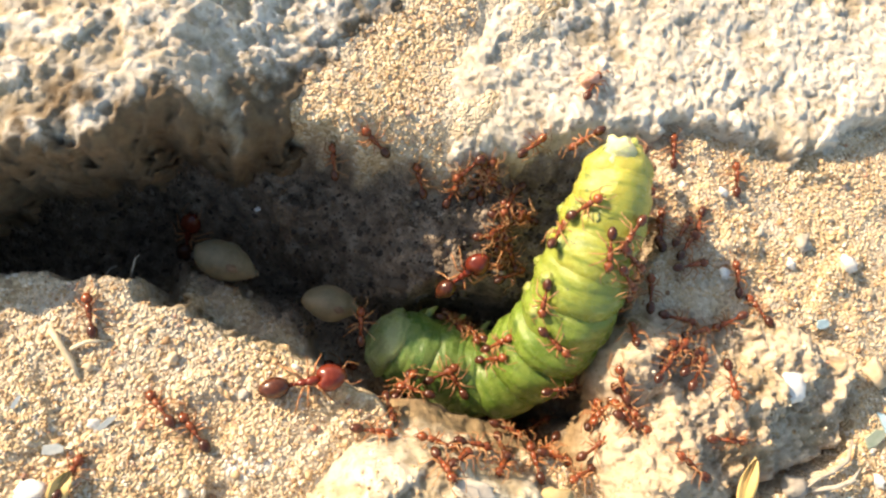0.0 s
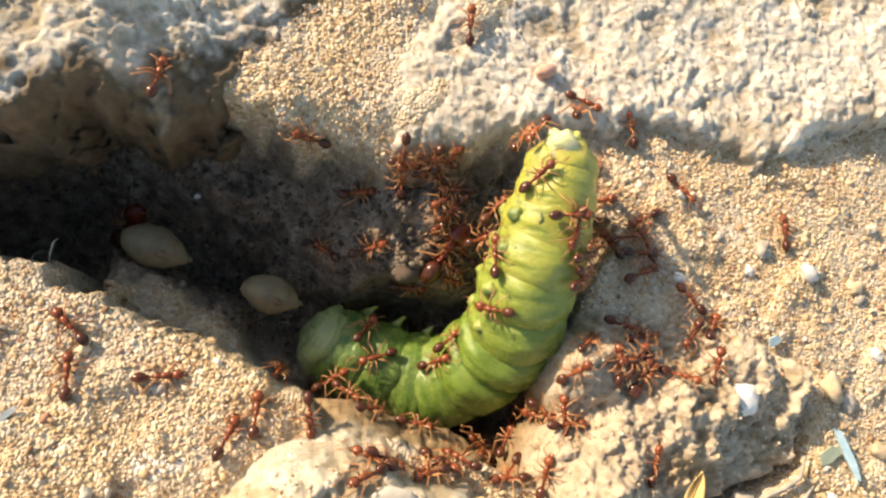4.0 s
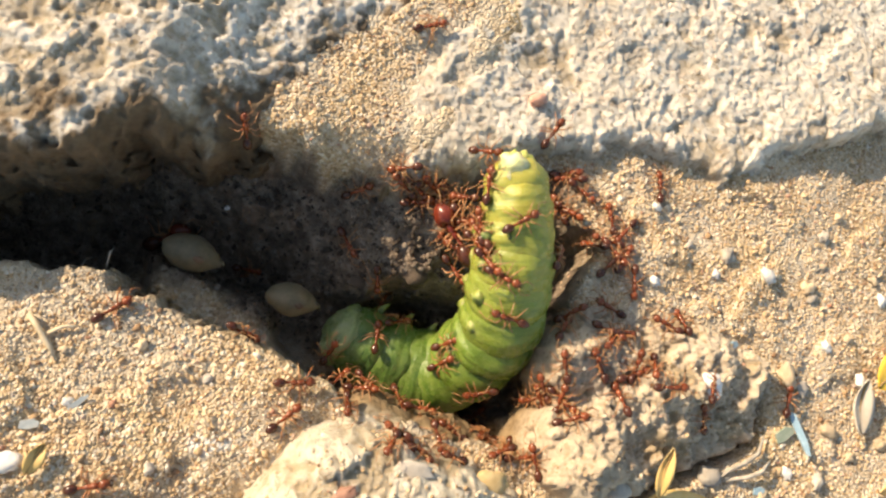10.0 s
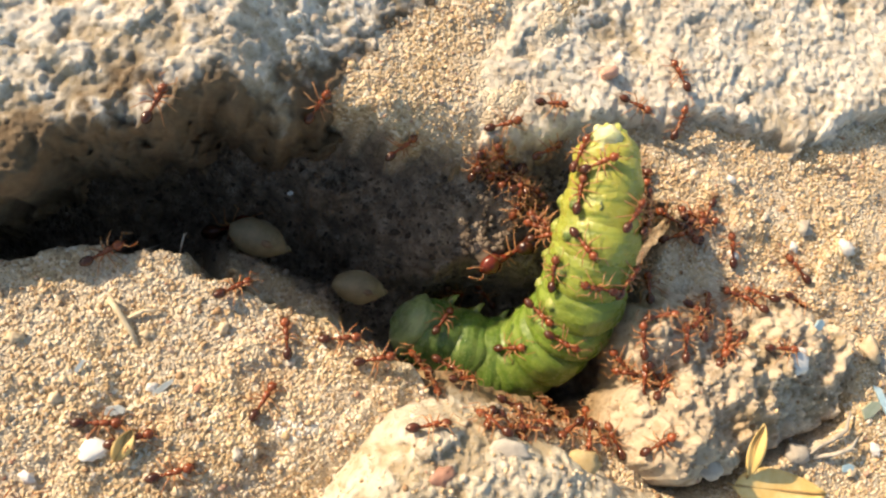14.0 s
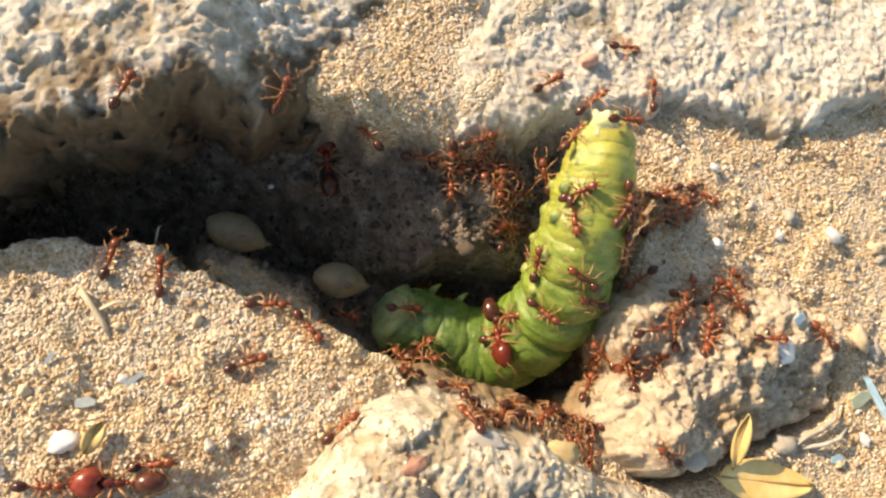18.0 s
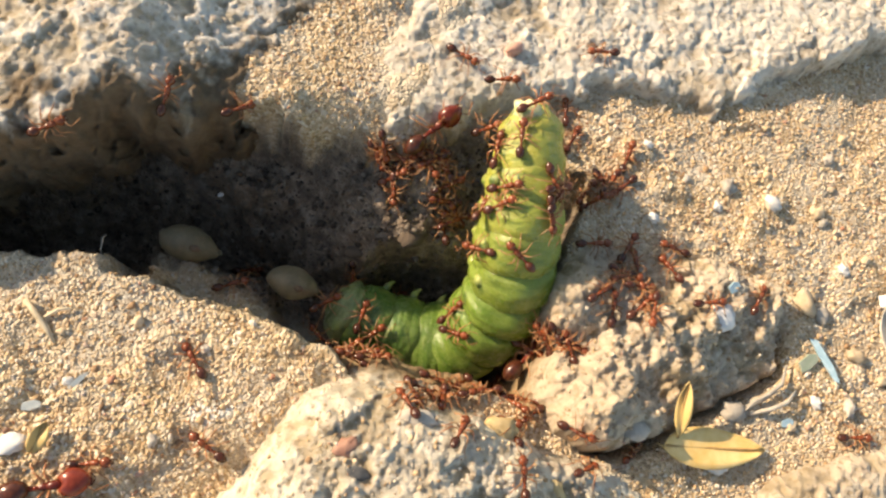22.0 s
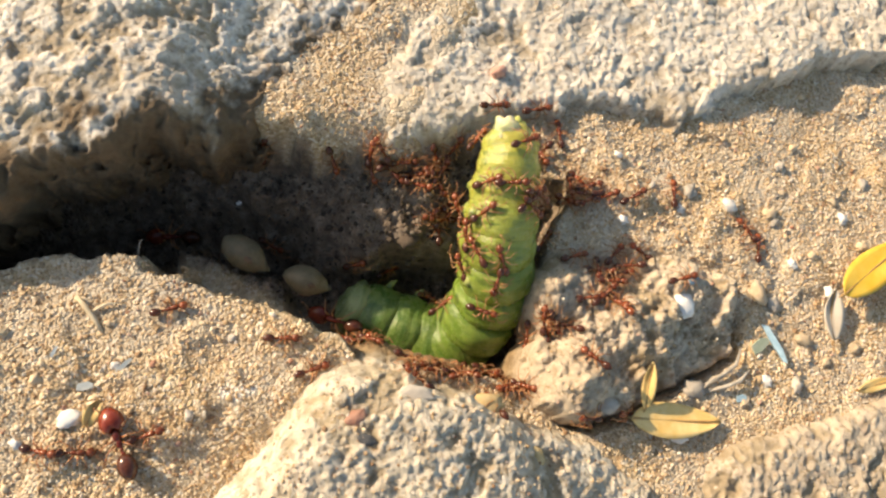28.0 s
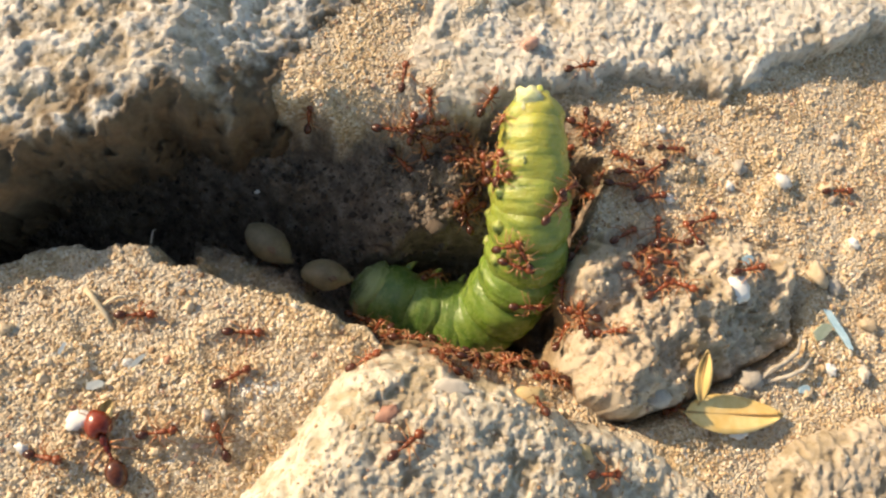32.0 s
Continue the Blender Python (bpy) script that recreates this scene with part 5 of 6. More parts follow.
    [(0, 30.5, 9.2, 95), (1, 28.3, 9.4, 97), (2, 32.5, 15.0, 39), (3, 39.5, 13.4, 132), (6, 35.9, 13.9, 9), (7, 40.6, 13.1, 4), (8, 44.1, 6.8, 145), (9, 34.0, 8.4, 171), (10, 40.9, 0.8, 73), (11, 39.9, 2.2, 83), (12, 36.6, 8.5, 95), (13, 34.3, 11.2, 118), (16, 37.4, 3.9, 142), (17, 35.2, 2.9, 70), (18, 36.7, 2.7, 130), (19, 36.0, 2.4, 81), (20, 34.1, 1.3, 71), (21, 34.4, -8.4, 48), (22, 42.9, -7.3, 356), (23, 30.6, -4.4, 167), (24, 33.5, -6.1, 31), (25, 35.6, -11.5, 100), (28, 27.1, -6.2, 149), (29, 35.2, -9.1, 13), (30, 37.7, -12.6, 12), (32, 28.1, -6.9, 149)],
    [(0, 19.7, 22.2, 60), (1, 23.5, 23.9, 7), (2, 29.0, 24.1, 187), (3, 22.2, 23.3, 12), (6, 22.6, 16.3, 273), (7, 24.0, 15.3, 302), (8, 23.1, 15.3, 302), (9, 26.4, 17.3, 59), (10, 23.7, 16.3, 324), (11, 23.8, 14.5, 24), (12, 23.6, 13.9, 5), (13, 21.1, 22.4, 7), (16, 22.5, 16.4, 283), (17, 24.7, 14.1, 31), (18, 19.5, 10.2, 57), (19, 18.9, 8.9, 48), (20, 19.1, 9.9, 21), (21, 17.5, 8.6, 57), (22, 16.8, 9.3, 10), (23, 18.0, 3.8, 359), (24, 18.2, 5.7, 55), (25, 17.0, 6.7, 9), (28, 16.2, 6.5, 105), (29, 18.1, 6.7, 55), (30, 15.5, 8.0, 75), (32, 15.8, 5.9, 27)],
    [(0, -11.5, 5.5, 105), (1, -13.6, 5.1, 2), (2, -12.0, 3.0, 69), (3, -12.0, 2.8, 79), (6, -12.3, 4.2, 3), (7, -6.2, 5.4, 342), (8, 1.8, 6.6, 9), (9, -13.6, 6.7, 133), (10, -8.8, 5.2, 36), (11, -8.3, 6.1, 332), (12, -16.2, 4.4, 15), (13, -16.9, 5.9, 15), (16, -8.9, 10.7, 66), (17, 0.5, 9.4, 352), (18, 3.1, 5.0, 22), (19, 3.6, 7.0, 2), (20, -0.2, 5.1, 92), (21, -2.5, 6.3, 92), (22, -1.7, 6.5, 20), (23, -3.8, 4.8, 101), (24, -5.2, 5.1, 63), (25, -3.2, 3.8, 358), (28, -7.1, 3.4, 14), (29, -7.7, 5.6, 358), (30, -2.5, 3.8, 128), (32, -10.2, 2.6, 357)],
    [(0, -7.0, 0.1, 127), (1, -4.3, 7.4, 2), (2, -7.9, 5.3, 3), (3, -10.8, 0.1, 134), (6, -0.2, 4.3, 22), (7, -3.0, 7.7, 4), (8, 3.4, 7.5, 359), (9, -2.9, 4.7, 343), (10, -0.9, 4.1, 13), (11, -6.7, 5.7, 3), (12, -7.3, 5.5, 86), (13, -5.9, 5.4, 13), (16, -7.3, 5.5, 104), (17, -5.5, 4.7, 23), (18, -2.7, 4.0, 2), (19, -1.1, 3.0, 102), (20, -3.1, 4.2, 102), (21, -6.1, -0.4, 129), (22, -3.2, 0.3, 119), (23, -1.4, 3.1, 110), (24, -1.7, 1.0, 90), (25, 1.3, 2.2, 358), (28, 1.0, 0.8, 357), (29, -3.7, 4.1, 19), (30, -0.0, -1.0, 118), (32, -3.8, -2.2, 27)],
    [(0, -5.2, -1.2, 127), (1, -1.6, -0.1, 104), (2, -1.7, -0.3, 65), (3, -0.8, -3.1, 85), (6, 5.3, 1.5, 37), (7, 4.9, 2.1, 63), (8, 3.4, 1.9, 74), (9, 4.2, 1.9, 124), (10, 2.4, -1.4, 42), (11, 2.2, -1.5, 142), (12, -0.2, -3.3, 94), (13, -4.3, -1.2, 94), (16, -3.6, -2.1, 10), (17, -9.0, -5.2, 4), (18, -8.4, -5.3, 9), (19, -8.6, -5.3, 9), (20, -9.0, -5.1, 3), (21, -8.7, -5.4, 2), (22, -8.8, -5.5, 1), (23, -8.9, -5.3, 2), (24, -12.8, -6.2, 356), (25, -13.0, -5.8, 356), (28, -14.8, -6.1, 345), (29, -15.0, -6.1, 356), (30, -14.1, -6.5, 356), (32, -15.0, -6.2, 345)],
    [(0, -11.4, -3.5, 66), (1, -0.7, 2.4, 29), (2, -5.7, 1.2, 96), (3, -6.4, 3.1, 133), (6, -9.9, 6.5, 143), (7, -6.6, -0.6, 133), (8, -1.7, -2.0, 143), (9, -3.8, -3.7, 96), (10, -8.6, -5.4, 11), (11, -9.2, -5.4, 5), (12, -12.2, -6.1, 5), (13, -14.6, -6.3, 359), (16, -10.6, 4.7, 2), (17, -13.3, 2.1, 1), (18, -12.1, 6.7, 77), (19, -10.8, 7.1, 19), (20, -8.4, 6.5, 12), (21, -12.5, 10.9, 11), (22, -1.2, 9.9, 355), (23, -10.7, 5.1, 85), (24, -11.3, -4.7, 29), (25, -0.1, 0.8, 26), (28, -8.1, -5.5, 17), (29, -8.3, -5.4, 6), (30, -8.8, -5.4, 6), (32, -4.6, -6.1, 109)],
    [(0, 3.7, 3.5, 1), (1, -0.7, 4.7, 1), (2, -1.6, 3.5, 34), (3, -4.8, 0.9, 12), (6, 1.3, 3.3, 2), (7, 0.8, 3.4, 2), (8, 5.9, 4.8, 15), (9, 2.1, 3.9, 33), (10, 2.8, 1.1, 2), (11, 1.0, 1.4, 332), (12, -9.1, -5.4, 11), (13, -12.2, -6.2, 10), (16, -9.8, 1.7, 28), (17, -9.0, 1.3, 1), (18, -9.1, 5.7, 95), (19, -5.5, 5.1, 93), (20, -5.9, 5.6, 75), (21, -10.7, 15.0, 68), (22, -11.6, 14.9, 37), (23, -12.2, 7.6, 157), (24, -4.6, 17.7, 147), (25, -10.9, 16.5, 68), (28, -0.1, 12.2, 338), (29, 4.7, 10.0, 335), (30, 1.8, 5.4, 99), (32, 5.3, 3.5, 7)],
    [(0, 8.4, 1.2, 151), (1, 4.9, 2.6, 82), (2, 7.8, 0.8, 152), (3, 11.2, 6.2, 58), (6, 5.5, 4.3, 53), (7, 7.0, 4.3, 12), (8, 5.5, 4.0, 53), (9, 5.6, 4.1, 63), (10, 5.7, 3.8, 63), (11, 2.9, 2.0, 143), (12, -4.8, 4.5, 66), (13, -2.5, 3.2, 103), (16, -3.8, 1.0, 83), (17, -7.0, -2.6, 31), (18, -3.7, 0.4, 21), (19, -6.1, -6.9, 358), (20, 3.0, 0.1, 38), (21, 4.3, -0.2, 358), (22, 8.6, 2.7, 34), (23, 14.4, 2.2, 358), (24, 14.0, 3.0, 358), (25, 14.8, 2.9, 358), (28, 14.5, 3.6, 358), (29, 15.0, 3.0, 358), (30, 8.8, 3.3, 358), (32, 8.2, -0.1, 356)],
    [(0, 10.5, 2.8, 30), (1, 5.9, 5.9, 22), (2, 3.6, 3.6, 2), (3, 3.4, 2.7, 64), (6, 3.7, 1.6, 22), (7, 7.8, 4.0, 29), (8, 10.7, 5.7, 32), (9, 14.1, 4.3, 12), (10, 14.2, 4.3, 3), (11, 13.9, 3.8, 2), (12, 13.9, 4.1, 3), (13, 15.0, 5.5, 322), (16, 14.3, 4.3, 1), (17, 14.1, 4.1, 11), (18, 14.5, 4.2, 1), (19, 13.9, 4.4, 20), (20, 14.9, 6.2, 30), (21, 17.2, 3.5, 76), (22, 18.9, -1.8, 75), (23, 19.4, -2.1, 84), (24, 22.0, -1.4, 357), (25, 22.5, 0.9, 358), (28, 27.1, 3.9, 358), (29, 26.8, 3.9, 71), (30, 25.9, 6.0, 53), (32, 25.2, 6.6, 26)],
    [(0, 14.3, 4.6, 1), (1, 14.2, 5.2, 1), (2, 14.2, 5.1, 2), (3, 14.3, 4.8, 22), (6, 16.1, 5.1, 3), (7, 12.6, 4.9, 185), (8, 15.3, 7.2, 102), (9, 15.4, 6.5, 3), (10, 16.0, 8.4, 344), (11, 15.4, 8.5, 344), (12, 15.3, 8.1, 13), (13, 15.3, 8.6, 333), (16, 16.9, 9.2, 277), (17, 16.6, 9.5, 277), (18, 16.6, 9.8, 277), (19, 16.5, 9.8, 267), (20, 16.4, 9.8, 238), (21, 15.5, 7.8, 219), (22, 15.8, 7.1, 179), (23, 16.9, 5.1, 105), (24, 17.7, 6.4, 84), (25, 15.2, 5.4, 85), (28, 15.4, 6.0, 75), (29, 15.9, 4.4, 358), (30, 16.0, 3.7, 8), (32, 16.4, 4.7, 357)],
    [(0, 16.8, 4.7, 316), (1, 17.2, 5.5, 332), (2, 20.1, 4.1, 21), (3, 18.6, -0.9, 253), (6, 18.1, -1.7, 253), (7, 19.0, -0.8, 45), (8, 19.3, -1.2, 45), (9, 20.5, 4.0, 59), (10, 21.5, 2.8, 89), (11, 21.8, 3.2, 20), (12, 21.4, 3.0, 77), (13, 21.5, 2.8, 86), (16, 20.4, 3.1, 56), (17, 20.4, -0.2, 65), (18, 19.9, -1.0, 86), (19, 19.5, -2.0, 76), (20, 19.2, -2.4, 27), (21, 20.7, -3.6, 329), (22, 21.1, -5.3, 356), (23, 22.2, -4.8, 104), (24, 17.4, -0.5, 138), (25, 16.7, -1.3, 138), (28, 23.7, -6.4, 147), (29, 18.0, -1.2, 137), (30, 18.5, -1.5, 137), (32, 20.1, -0.8, 72)],
    [(0, 14.0, 3.7, 1), (1, 14.6, 3.6, 1), (2, 14.2, 3.2, 2), (3, 14.1, 3.4, 2), (6, 14.1, 3.8, 2), (7, 14.1, 4.1, 22), (8, 13.9, 3.6, 3), (9, 13.6, 3.2, 2), (10, 14.0, 3.0, 21), (11, 13.7, 2.9, 12), (12, 13.7, 3.0, 2), (13, 13.7, 2.8, 2), (16, 13.7, 2.7, 1), (17, 13.8, 2.8, 1), (18, 13.9, 3.1, 11), (19, 14.1, 2.5, 1), (20, 14.9, 2.4, 330), (21, 14.1, 2.6, 359), (22, 14.8, 2.3, 358), (23, 15.6, 2.7, 27), (24, 17.7, 1.3, 55), (25, 17.3, 2.7, 358), (28, 16.9, 2.7, 358), (29, 16.8, 2.5, 358), (30, 16.2, 2.2, 358), (32, 17.5, 2.2, 357)],
    [(0, 21.8, 4.7, 87), (1, 20.2, 5.0, 88), (2, 21.9, 4.4, 21), (3, 21.8, 4.5, 79), (6, 22.8, 4.3, 30), (7, 24.9, 4.7, 77), (8, 30.0, 3.7, 155), (9, 26.5, 6.6, 140), (10, 25.7, 7.3, 154), (11, 30.3, 6.7, 154), (12, 28.9, 6.6, 154), (13, 29.7, 8.7, 84), (16, 28.7, 12.3, 106), (17, 29.6, 12.6, 30), (18, 28.6, 13.3, 333), (19, 26.9, 13.0, 56), (20, 25.3, 13.2, 85), (21, 23.3, 12.9, 56), (22, 23.6, 10.9, 19), (23, 24.5, 8.1, 359), (24, 22.1, 6.2, 27), (25, 23.7, 8.1, 18), (28, 22.6, 7.7, 55), (29, 25.7, 6.5, 35), (30, 22.4, 7.1, 359), (32, 23.6, 10.5, 8)],
    [(0, 21.1, 1.9, 87), (1, 21.0, 1.9, 88), (2, 20.9, 2.5, 2), (3, 21.2, 2.7, 20), (6, 21.8, 3.6, 59), (7, 21.7, 4.0, 90), (8, 21.7, 4.0, 90), (9, 23.1, 3.6, 20), (10, 25.6, 0.4, 111), (11, 25.9, 0.8, 121), (12, 25.5, 4.2, 109), (13, 23.8, 5.5, 142), (16, 27.5, 1.1, 5), (17, 27.1, 2.4, 44), (18, 25.2, 4.2, 74), (19, 25.8, 3.9, 74), (20, 25.4, 3.2, 0), (21, 23.6, 8.9, 107), (22, 24.4, 7.6, 359), (23, 27.5, 7.4, 359), (24, 24.8, 7.8, 359), (25, 27.2, 8.1, 359), (28, 28.2, 11.6, 18), (29, 30.0, 12.1, 91), (30, 29.7, 12.1, 27), (32, 28.0, 9.7, 8)],
    [(0, 20.4, -0.3, 87), (1, 22.0, 0.8, 36), (2, 29.4, 5.2, 76), (3, 30.7, 4.6, 87), (6, 32.1, 1.8, 45), (7, 39.8, 2.0, 2), (8, 43.8, 4.3, 84), (9, 33.8, 6.9, 166), (10, 32.5, 1.4, 40), (11, 34.0, 3.9, 74), (12, 35.9, 3.6, 72), (13, 30.1, 6.9, 150), (16, 28.7, 5.6, 182), (17, 29.4, 6.4, 83), (18, 28.7, 5.8, 54), (19, 31.1, 8.9, 94), (20, 27.3, 4.2, 10), (21, 26.2, 7.5, 9), (22, 27.0, 7.2, 53), (23, 31.7, 7.9, 124), (24, 29.9, 10.4, 44), (25, 32.3, 6.7, 124), (28, 30.6, 11.6, 27), (29, 32.6, 11.4, 35), (30, 33.4, 11.7, 0), (32, 44.8, 9.8, 358)],
    [(0, 14.5, -1.3, 0), (1, 19.1, -1.8, 353), (2, 18.1, -1.8, 178), (3, 18.0, -0.8, 94), (6, 20.5, 1.6, 79), (7, 20.6, 0.3, 79), (8, 20.6, -0.2, 90), (9, 20.9, 1.2, 90), (10, 20.9, 0.7, 79), (11, 20.8, 0.0, 89), (12, 20.7, 0.0, 77), (13, 20.9, 0.7, 75), (16, 26.1, -3.0, 52), (17, 26.1, 1.0, 18), (18, 20.5, 1.0, 56), (19, 20.5, 1.9, 76), (20, 21.6, 3.2, 56), (21, 20.0, 4.9, 75), (22, 23.5, 3.7, 17), (23, 23.4, 3.5, 26), (24, 23.8, 3.7, 17), (25, 22.7, 3.1, 26), (28, 24.5, 6.2, 17), (29, 28.0, 8.2, 359), (30, 27.8, 6.5, 8), (32, 27.4, 3.9, 357)],
    [(0, 19.2, -1.2, 0), (1, 18.3, -1.4, 0), (2, 18.7, -0.7, 0), (3, 18.1, -1.1, 0), (6, 18.9, -1.9, 317), (7, 18.1, -0.7, 125), (8, 17.8, -1.5, 125), (9, 13.8, -1.9, 10), (10, 12.1, -0.7, 1), (11, 11.9, -2.0, 1), (12, 11.4, -0.5, 20), (13, 9.6, -1.0, 20), (16, 7.8, 2.0, 60), (17, 7.2, 2.2, 50), (18, 8.4, 1.9, 60), (19, 9.8, 8.0, 77), (20, 9.1, 2.1, 59), (21, 8.6, 2.3, 59), (22, 7.9, 4.0, 68), (23, 5.9, 4.2, 137), (24, 9.5, 8.4, 49), (25, 8.7, 8.5, 59), (28, 7.4, 8.7, 29), (29, 2.5, 5.3, 29), (30, 0.6, 4.4, 60), (32, -3.2, 1.0, 356)],
    [(0, 11.1, -2.0, 359), (1, 12.0, -1.9, 0), (2, 12.2, -0.8, 1), (3, 12.3, -0.9, 1), (6, 13.1, -0.3, 1), (7, 11.0, -0.4, 303), (8, 10.8, -0.1, 241), (9, 11.2, 0.0, 283), (10, 10.5, 0.1, 251), (11, 10.5, -0.6, 153), (12, 9.1, 0.6, 102), (13, 6.3, -3.6, 19), (16, 3.3, -2.0, 350), (17, 7.8, 2.2, 42), (18, 9.5, -1.1, 19), (19, 12.4, -2.0, 18), (20, 12.0, -1.1, 359), (21, 11.7, -1.3, 358), (22, 12.4, -1.7, 357), (23, 13.0, -1.7, 56), (24, 12.0, 0.9, 17), (25, 15.0, 1.8, 316), (28, 16.9, -2.4, 6), (29, 17.9, -1.2, 51), (30, 21.6, 3.3, 73), (32, 22.0, 5.8, 53)],
    [(0, 4.9, -1.3, 0), (1, 1.2, 0.7, 127), (2, 3.2, -3.0, 52), (3, 1.7, 0.1, 133), (6, 4.9, -0.9, 1), (7, 3.4, -3.2, 63), (8, 2.7, -2.3, 143), (9, 6.0, 2.6, 56), (10, 10.8, 6.0, 36), (11, 5.8, 4.2, 33), (12, 3.0, 2.0, 2), (13, 1.2, 2.0, 2), (16, -1.1, 3.7, 7), (17, -0.8, 3.2, 301), (18, -0.0, 2.8, 311), (19, 4.9, 5.0, 25), (20, 4.2, 3.6, 120), (21, 0.2, 2.9, 359), (22, 5.3, 5.2, 24), (23, 5.5, 5.1, 50), (24, 10.4, 8.7, 36), (25, 10.0, 7.9, 36), (28, 10.1, 15.5, 21), (29, 11.1, 16.2, 0), (30, 12.4, 18.7, 1), (32, 9.2, 19.6, 77)],
    [(0, 16.7, -3.0, 359), (1, 18.8, -1.7, 31), (2, 20.6, 1.2, 58), (3, 23.9, -2.1, 153), (6, 30.6, -3.0, 0), (7, 28.3, -1.0, 87), (8, 44.5, -0.8, 133), (9, 34.0, 4.3, 154), (10, 32.4, -0.6, 122), (11, 32.0, -2.7, 189), (12, 25.0, -1.7, 172), (13, 16.7, -1.2, 177), (16, 17.2, -3.3, 198), (17, 18.8, -3.4, 207), (18, 18.8, -5.1, 256), (19, 18.8, -1.3, 91), (20, 17.2, -2.6, 359), (21, 11.7, -4.9, 56), (22, 16.3, -8.1, 84), (23, 14.6, -9.3, 147), (24, 16.6, -5.1, 65), (25, 18.7, -2.6, 54), (28, 19.7, -3.6, 357), (29, 19.1, -2.1, 357), (30, 19.7, -1.4, 74), (32, 22.7, -1.1, 326)],
    [(0, 23.3, 2.9, 41), (1, 24.4, 2.5, 36), (2, 34.3, 5.4, 2), (3, 29.2, 7.7, 156), (6, 32.3, 8.9, 98), (7, 28.2, 9.1, 88), (8, 30.1, 12.1, 5), (9, 31.6, 11.6, 4), (10, 23.1, 10.0, 191), (11, 23.5, 8.8, 238), (12, 24.3, 9.1, 238), (13, 22.0, 6.3, 86), (16, 23.9, 7.3, 142), (17, 22.5, 7.1, 209), (18, 23.2, 6.5, 200), (19, 22.6, 7.0, 182), (20, 22.7, 6.5, 218), (21, 26.6, 10.8, 1), (22, 28.1, 14.4, 63), (23, 28.6, 14.4, 46), (24, 32.6, 12.3, 0), (25, 36.1, 8.6, 78), (28, 41.3, 8.4, 124), (29, 34.8, 19.6, 1), (30, 33.5, 14.9, 5), (32, 28.8, 12.0, 211)],
    [(0, 27.6, -1.4, 0), (1, 18.6, -1.5, 181), (2, 17.4, -1.1, 162), (3, 17.8, -0.6, 162), (6, 17.2, -1.1, 162), (7, 17.7, -0.2, 162), (8, 17.9, -0.6, 162), (9, 19.2, -1.5, 325), (10, 18.9, -4.0, 0), (11, 19.9, -3.0, 333), (12, 18.6, -3.4, 1), (13, 13.2, -2.6, 0), (16, 14.4, -3.3, 350), (17, 14.7, -1.1, 0), (18, 17.2, -3.1, 9), (19, 17.6, -3.5, 87), (20, 16.7, -5.3, 17), (21, 15.0, -5.3, 25), (22, 21.3, -8.2, 32), (23, 16.5, -5.4, 74), (24, 16.9, -5.1, 84), (25, 17.0, -5.0, 84), (28, 16.2, -5.5, 84), (29, 16.3, -5.6, 74), (30, 16.3, -5.3, 64), (32, 16.1, -5.7, 72)],
    [(0, 24.1, -3.4, 142), (1, 22.3, -2.2, 98), (2, 25.3, 0.8, 28), (3, 25.4, 4.1, 88), (6, 25.0, 3.1, 2), (7, 26.9, 2.4, 19), (8, 27.4, 1.6, 2), (9, 28.0, 0.2, 111), (10, 28.8, 1.5, 2), (11, 29.0, 0.5, 2), (12, 30.5, 2.3, 2), (13, 31.3, 2.3, 2), (16, 31.6, 2.3, 352), (17, 31.2, 2.1, 1), (18, 30.1, 4.8, 322), (19, 22.8, 8.7, 152), (20, 25.3, 5.4, 95), (21, 30.6, 10.4, 115), (22, 35.9, 2.8, 50), (23, 36.2, 6.2, 130), (24, 36.1, 7.1, 123), (25, 46.1, 7.8, 75), (28, 42.0, 6.8, 78), (29, 33.0, 7.8, 174), (30, 27.9, 9.0, 166), (32, 23.5, 11.3, 82)],
    [(0, 15.0, 17.7, 33), (1, 14.5, 21.3, 89), (2, 14.3, 25.0, 91), (3, 14.1, 25.0, 91), (6, 14.5, 25.3, 91), (7, 14.5, 24.9, 91), (8, 15.1, 25.2, 68), (9, 20.6, 23.7, 8), (10, 10.9, 27.3, 20), (11, 10.6, 21.1, 28), (12, 16.8, 21.8, 8), (13, 14.8, 19.6, 7), (16, 14.3, 19.2, 6), (17, 15.0, 19.1, 34), (18, 16.2, 20.5, 34), (19, 16.7, 19.4, 60), (20, 20.0, 14.7, 306), (21, 17.2, 17.7, 22), (22, 18.3, 19.9, 2), (23, 17.8, 17.8, 13), (24, 16.3, 16.9, 58), (25, 16.9, 16.3, 40), (28, 17.2, 15.9, 57), (29, 16.5, 16.5, 39), (30, 14.0, 16.7, 0), (32, 15.4, 17.9, 75)],
    [(0, 23.7, 7.9, 86), (1, 19.7, 7.3, 20), (2, 24.4, 12.5, 68), (3, 21.4, 16.3, 60), (6, 24.0, 13.4, 59), (7, 23.9, 9.8, 270), (8, 25.7, 10.1, 302), (9, 26.1, 9.7, 335), (10, 27.7, 9.4, 268), (11, 26.4, 11.1, 289), (12, 26.1, 10.3, 300), (13, 26.1, 11.0, 4), (16, 29.1, 13.9, 4), (17, 29.2, 14.5, 4), (18, 24.6, 20.5, 85), (19, 23.5, 20.9, 130), (20, 22.6, 21.6, 195), (21, 24.5, 19.3, 150), (22, 23.8, 18.4, 83), (23, 23.3, 19.1, 57), (24, 19.9, 17.0, 57), (25, 19.9, 16.0, 92), (28, 22.8, 19.8, 11), (29, 26.8, 20.1, 29), (30, 27.3, 19.8, 30), (32, 23.5, 20.7, 10)],
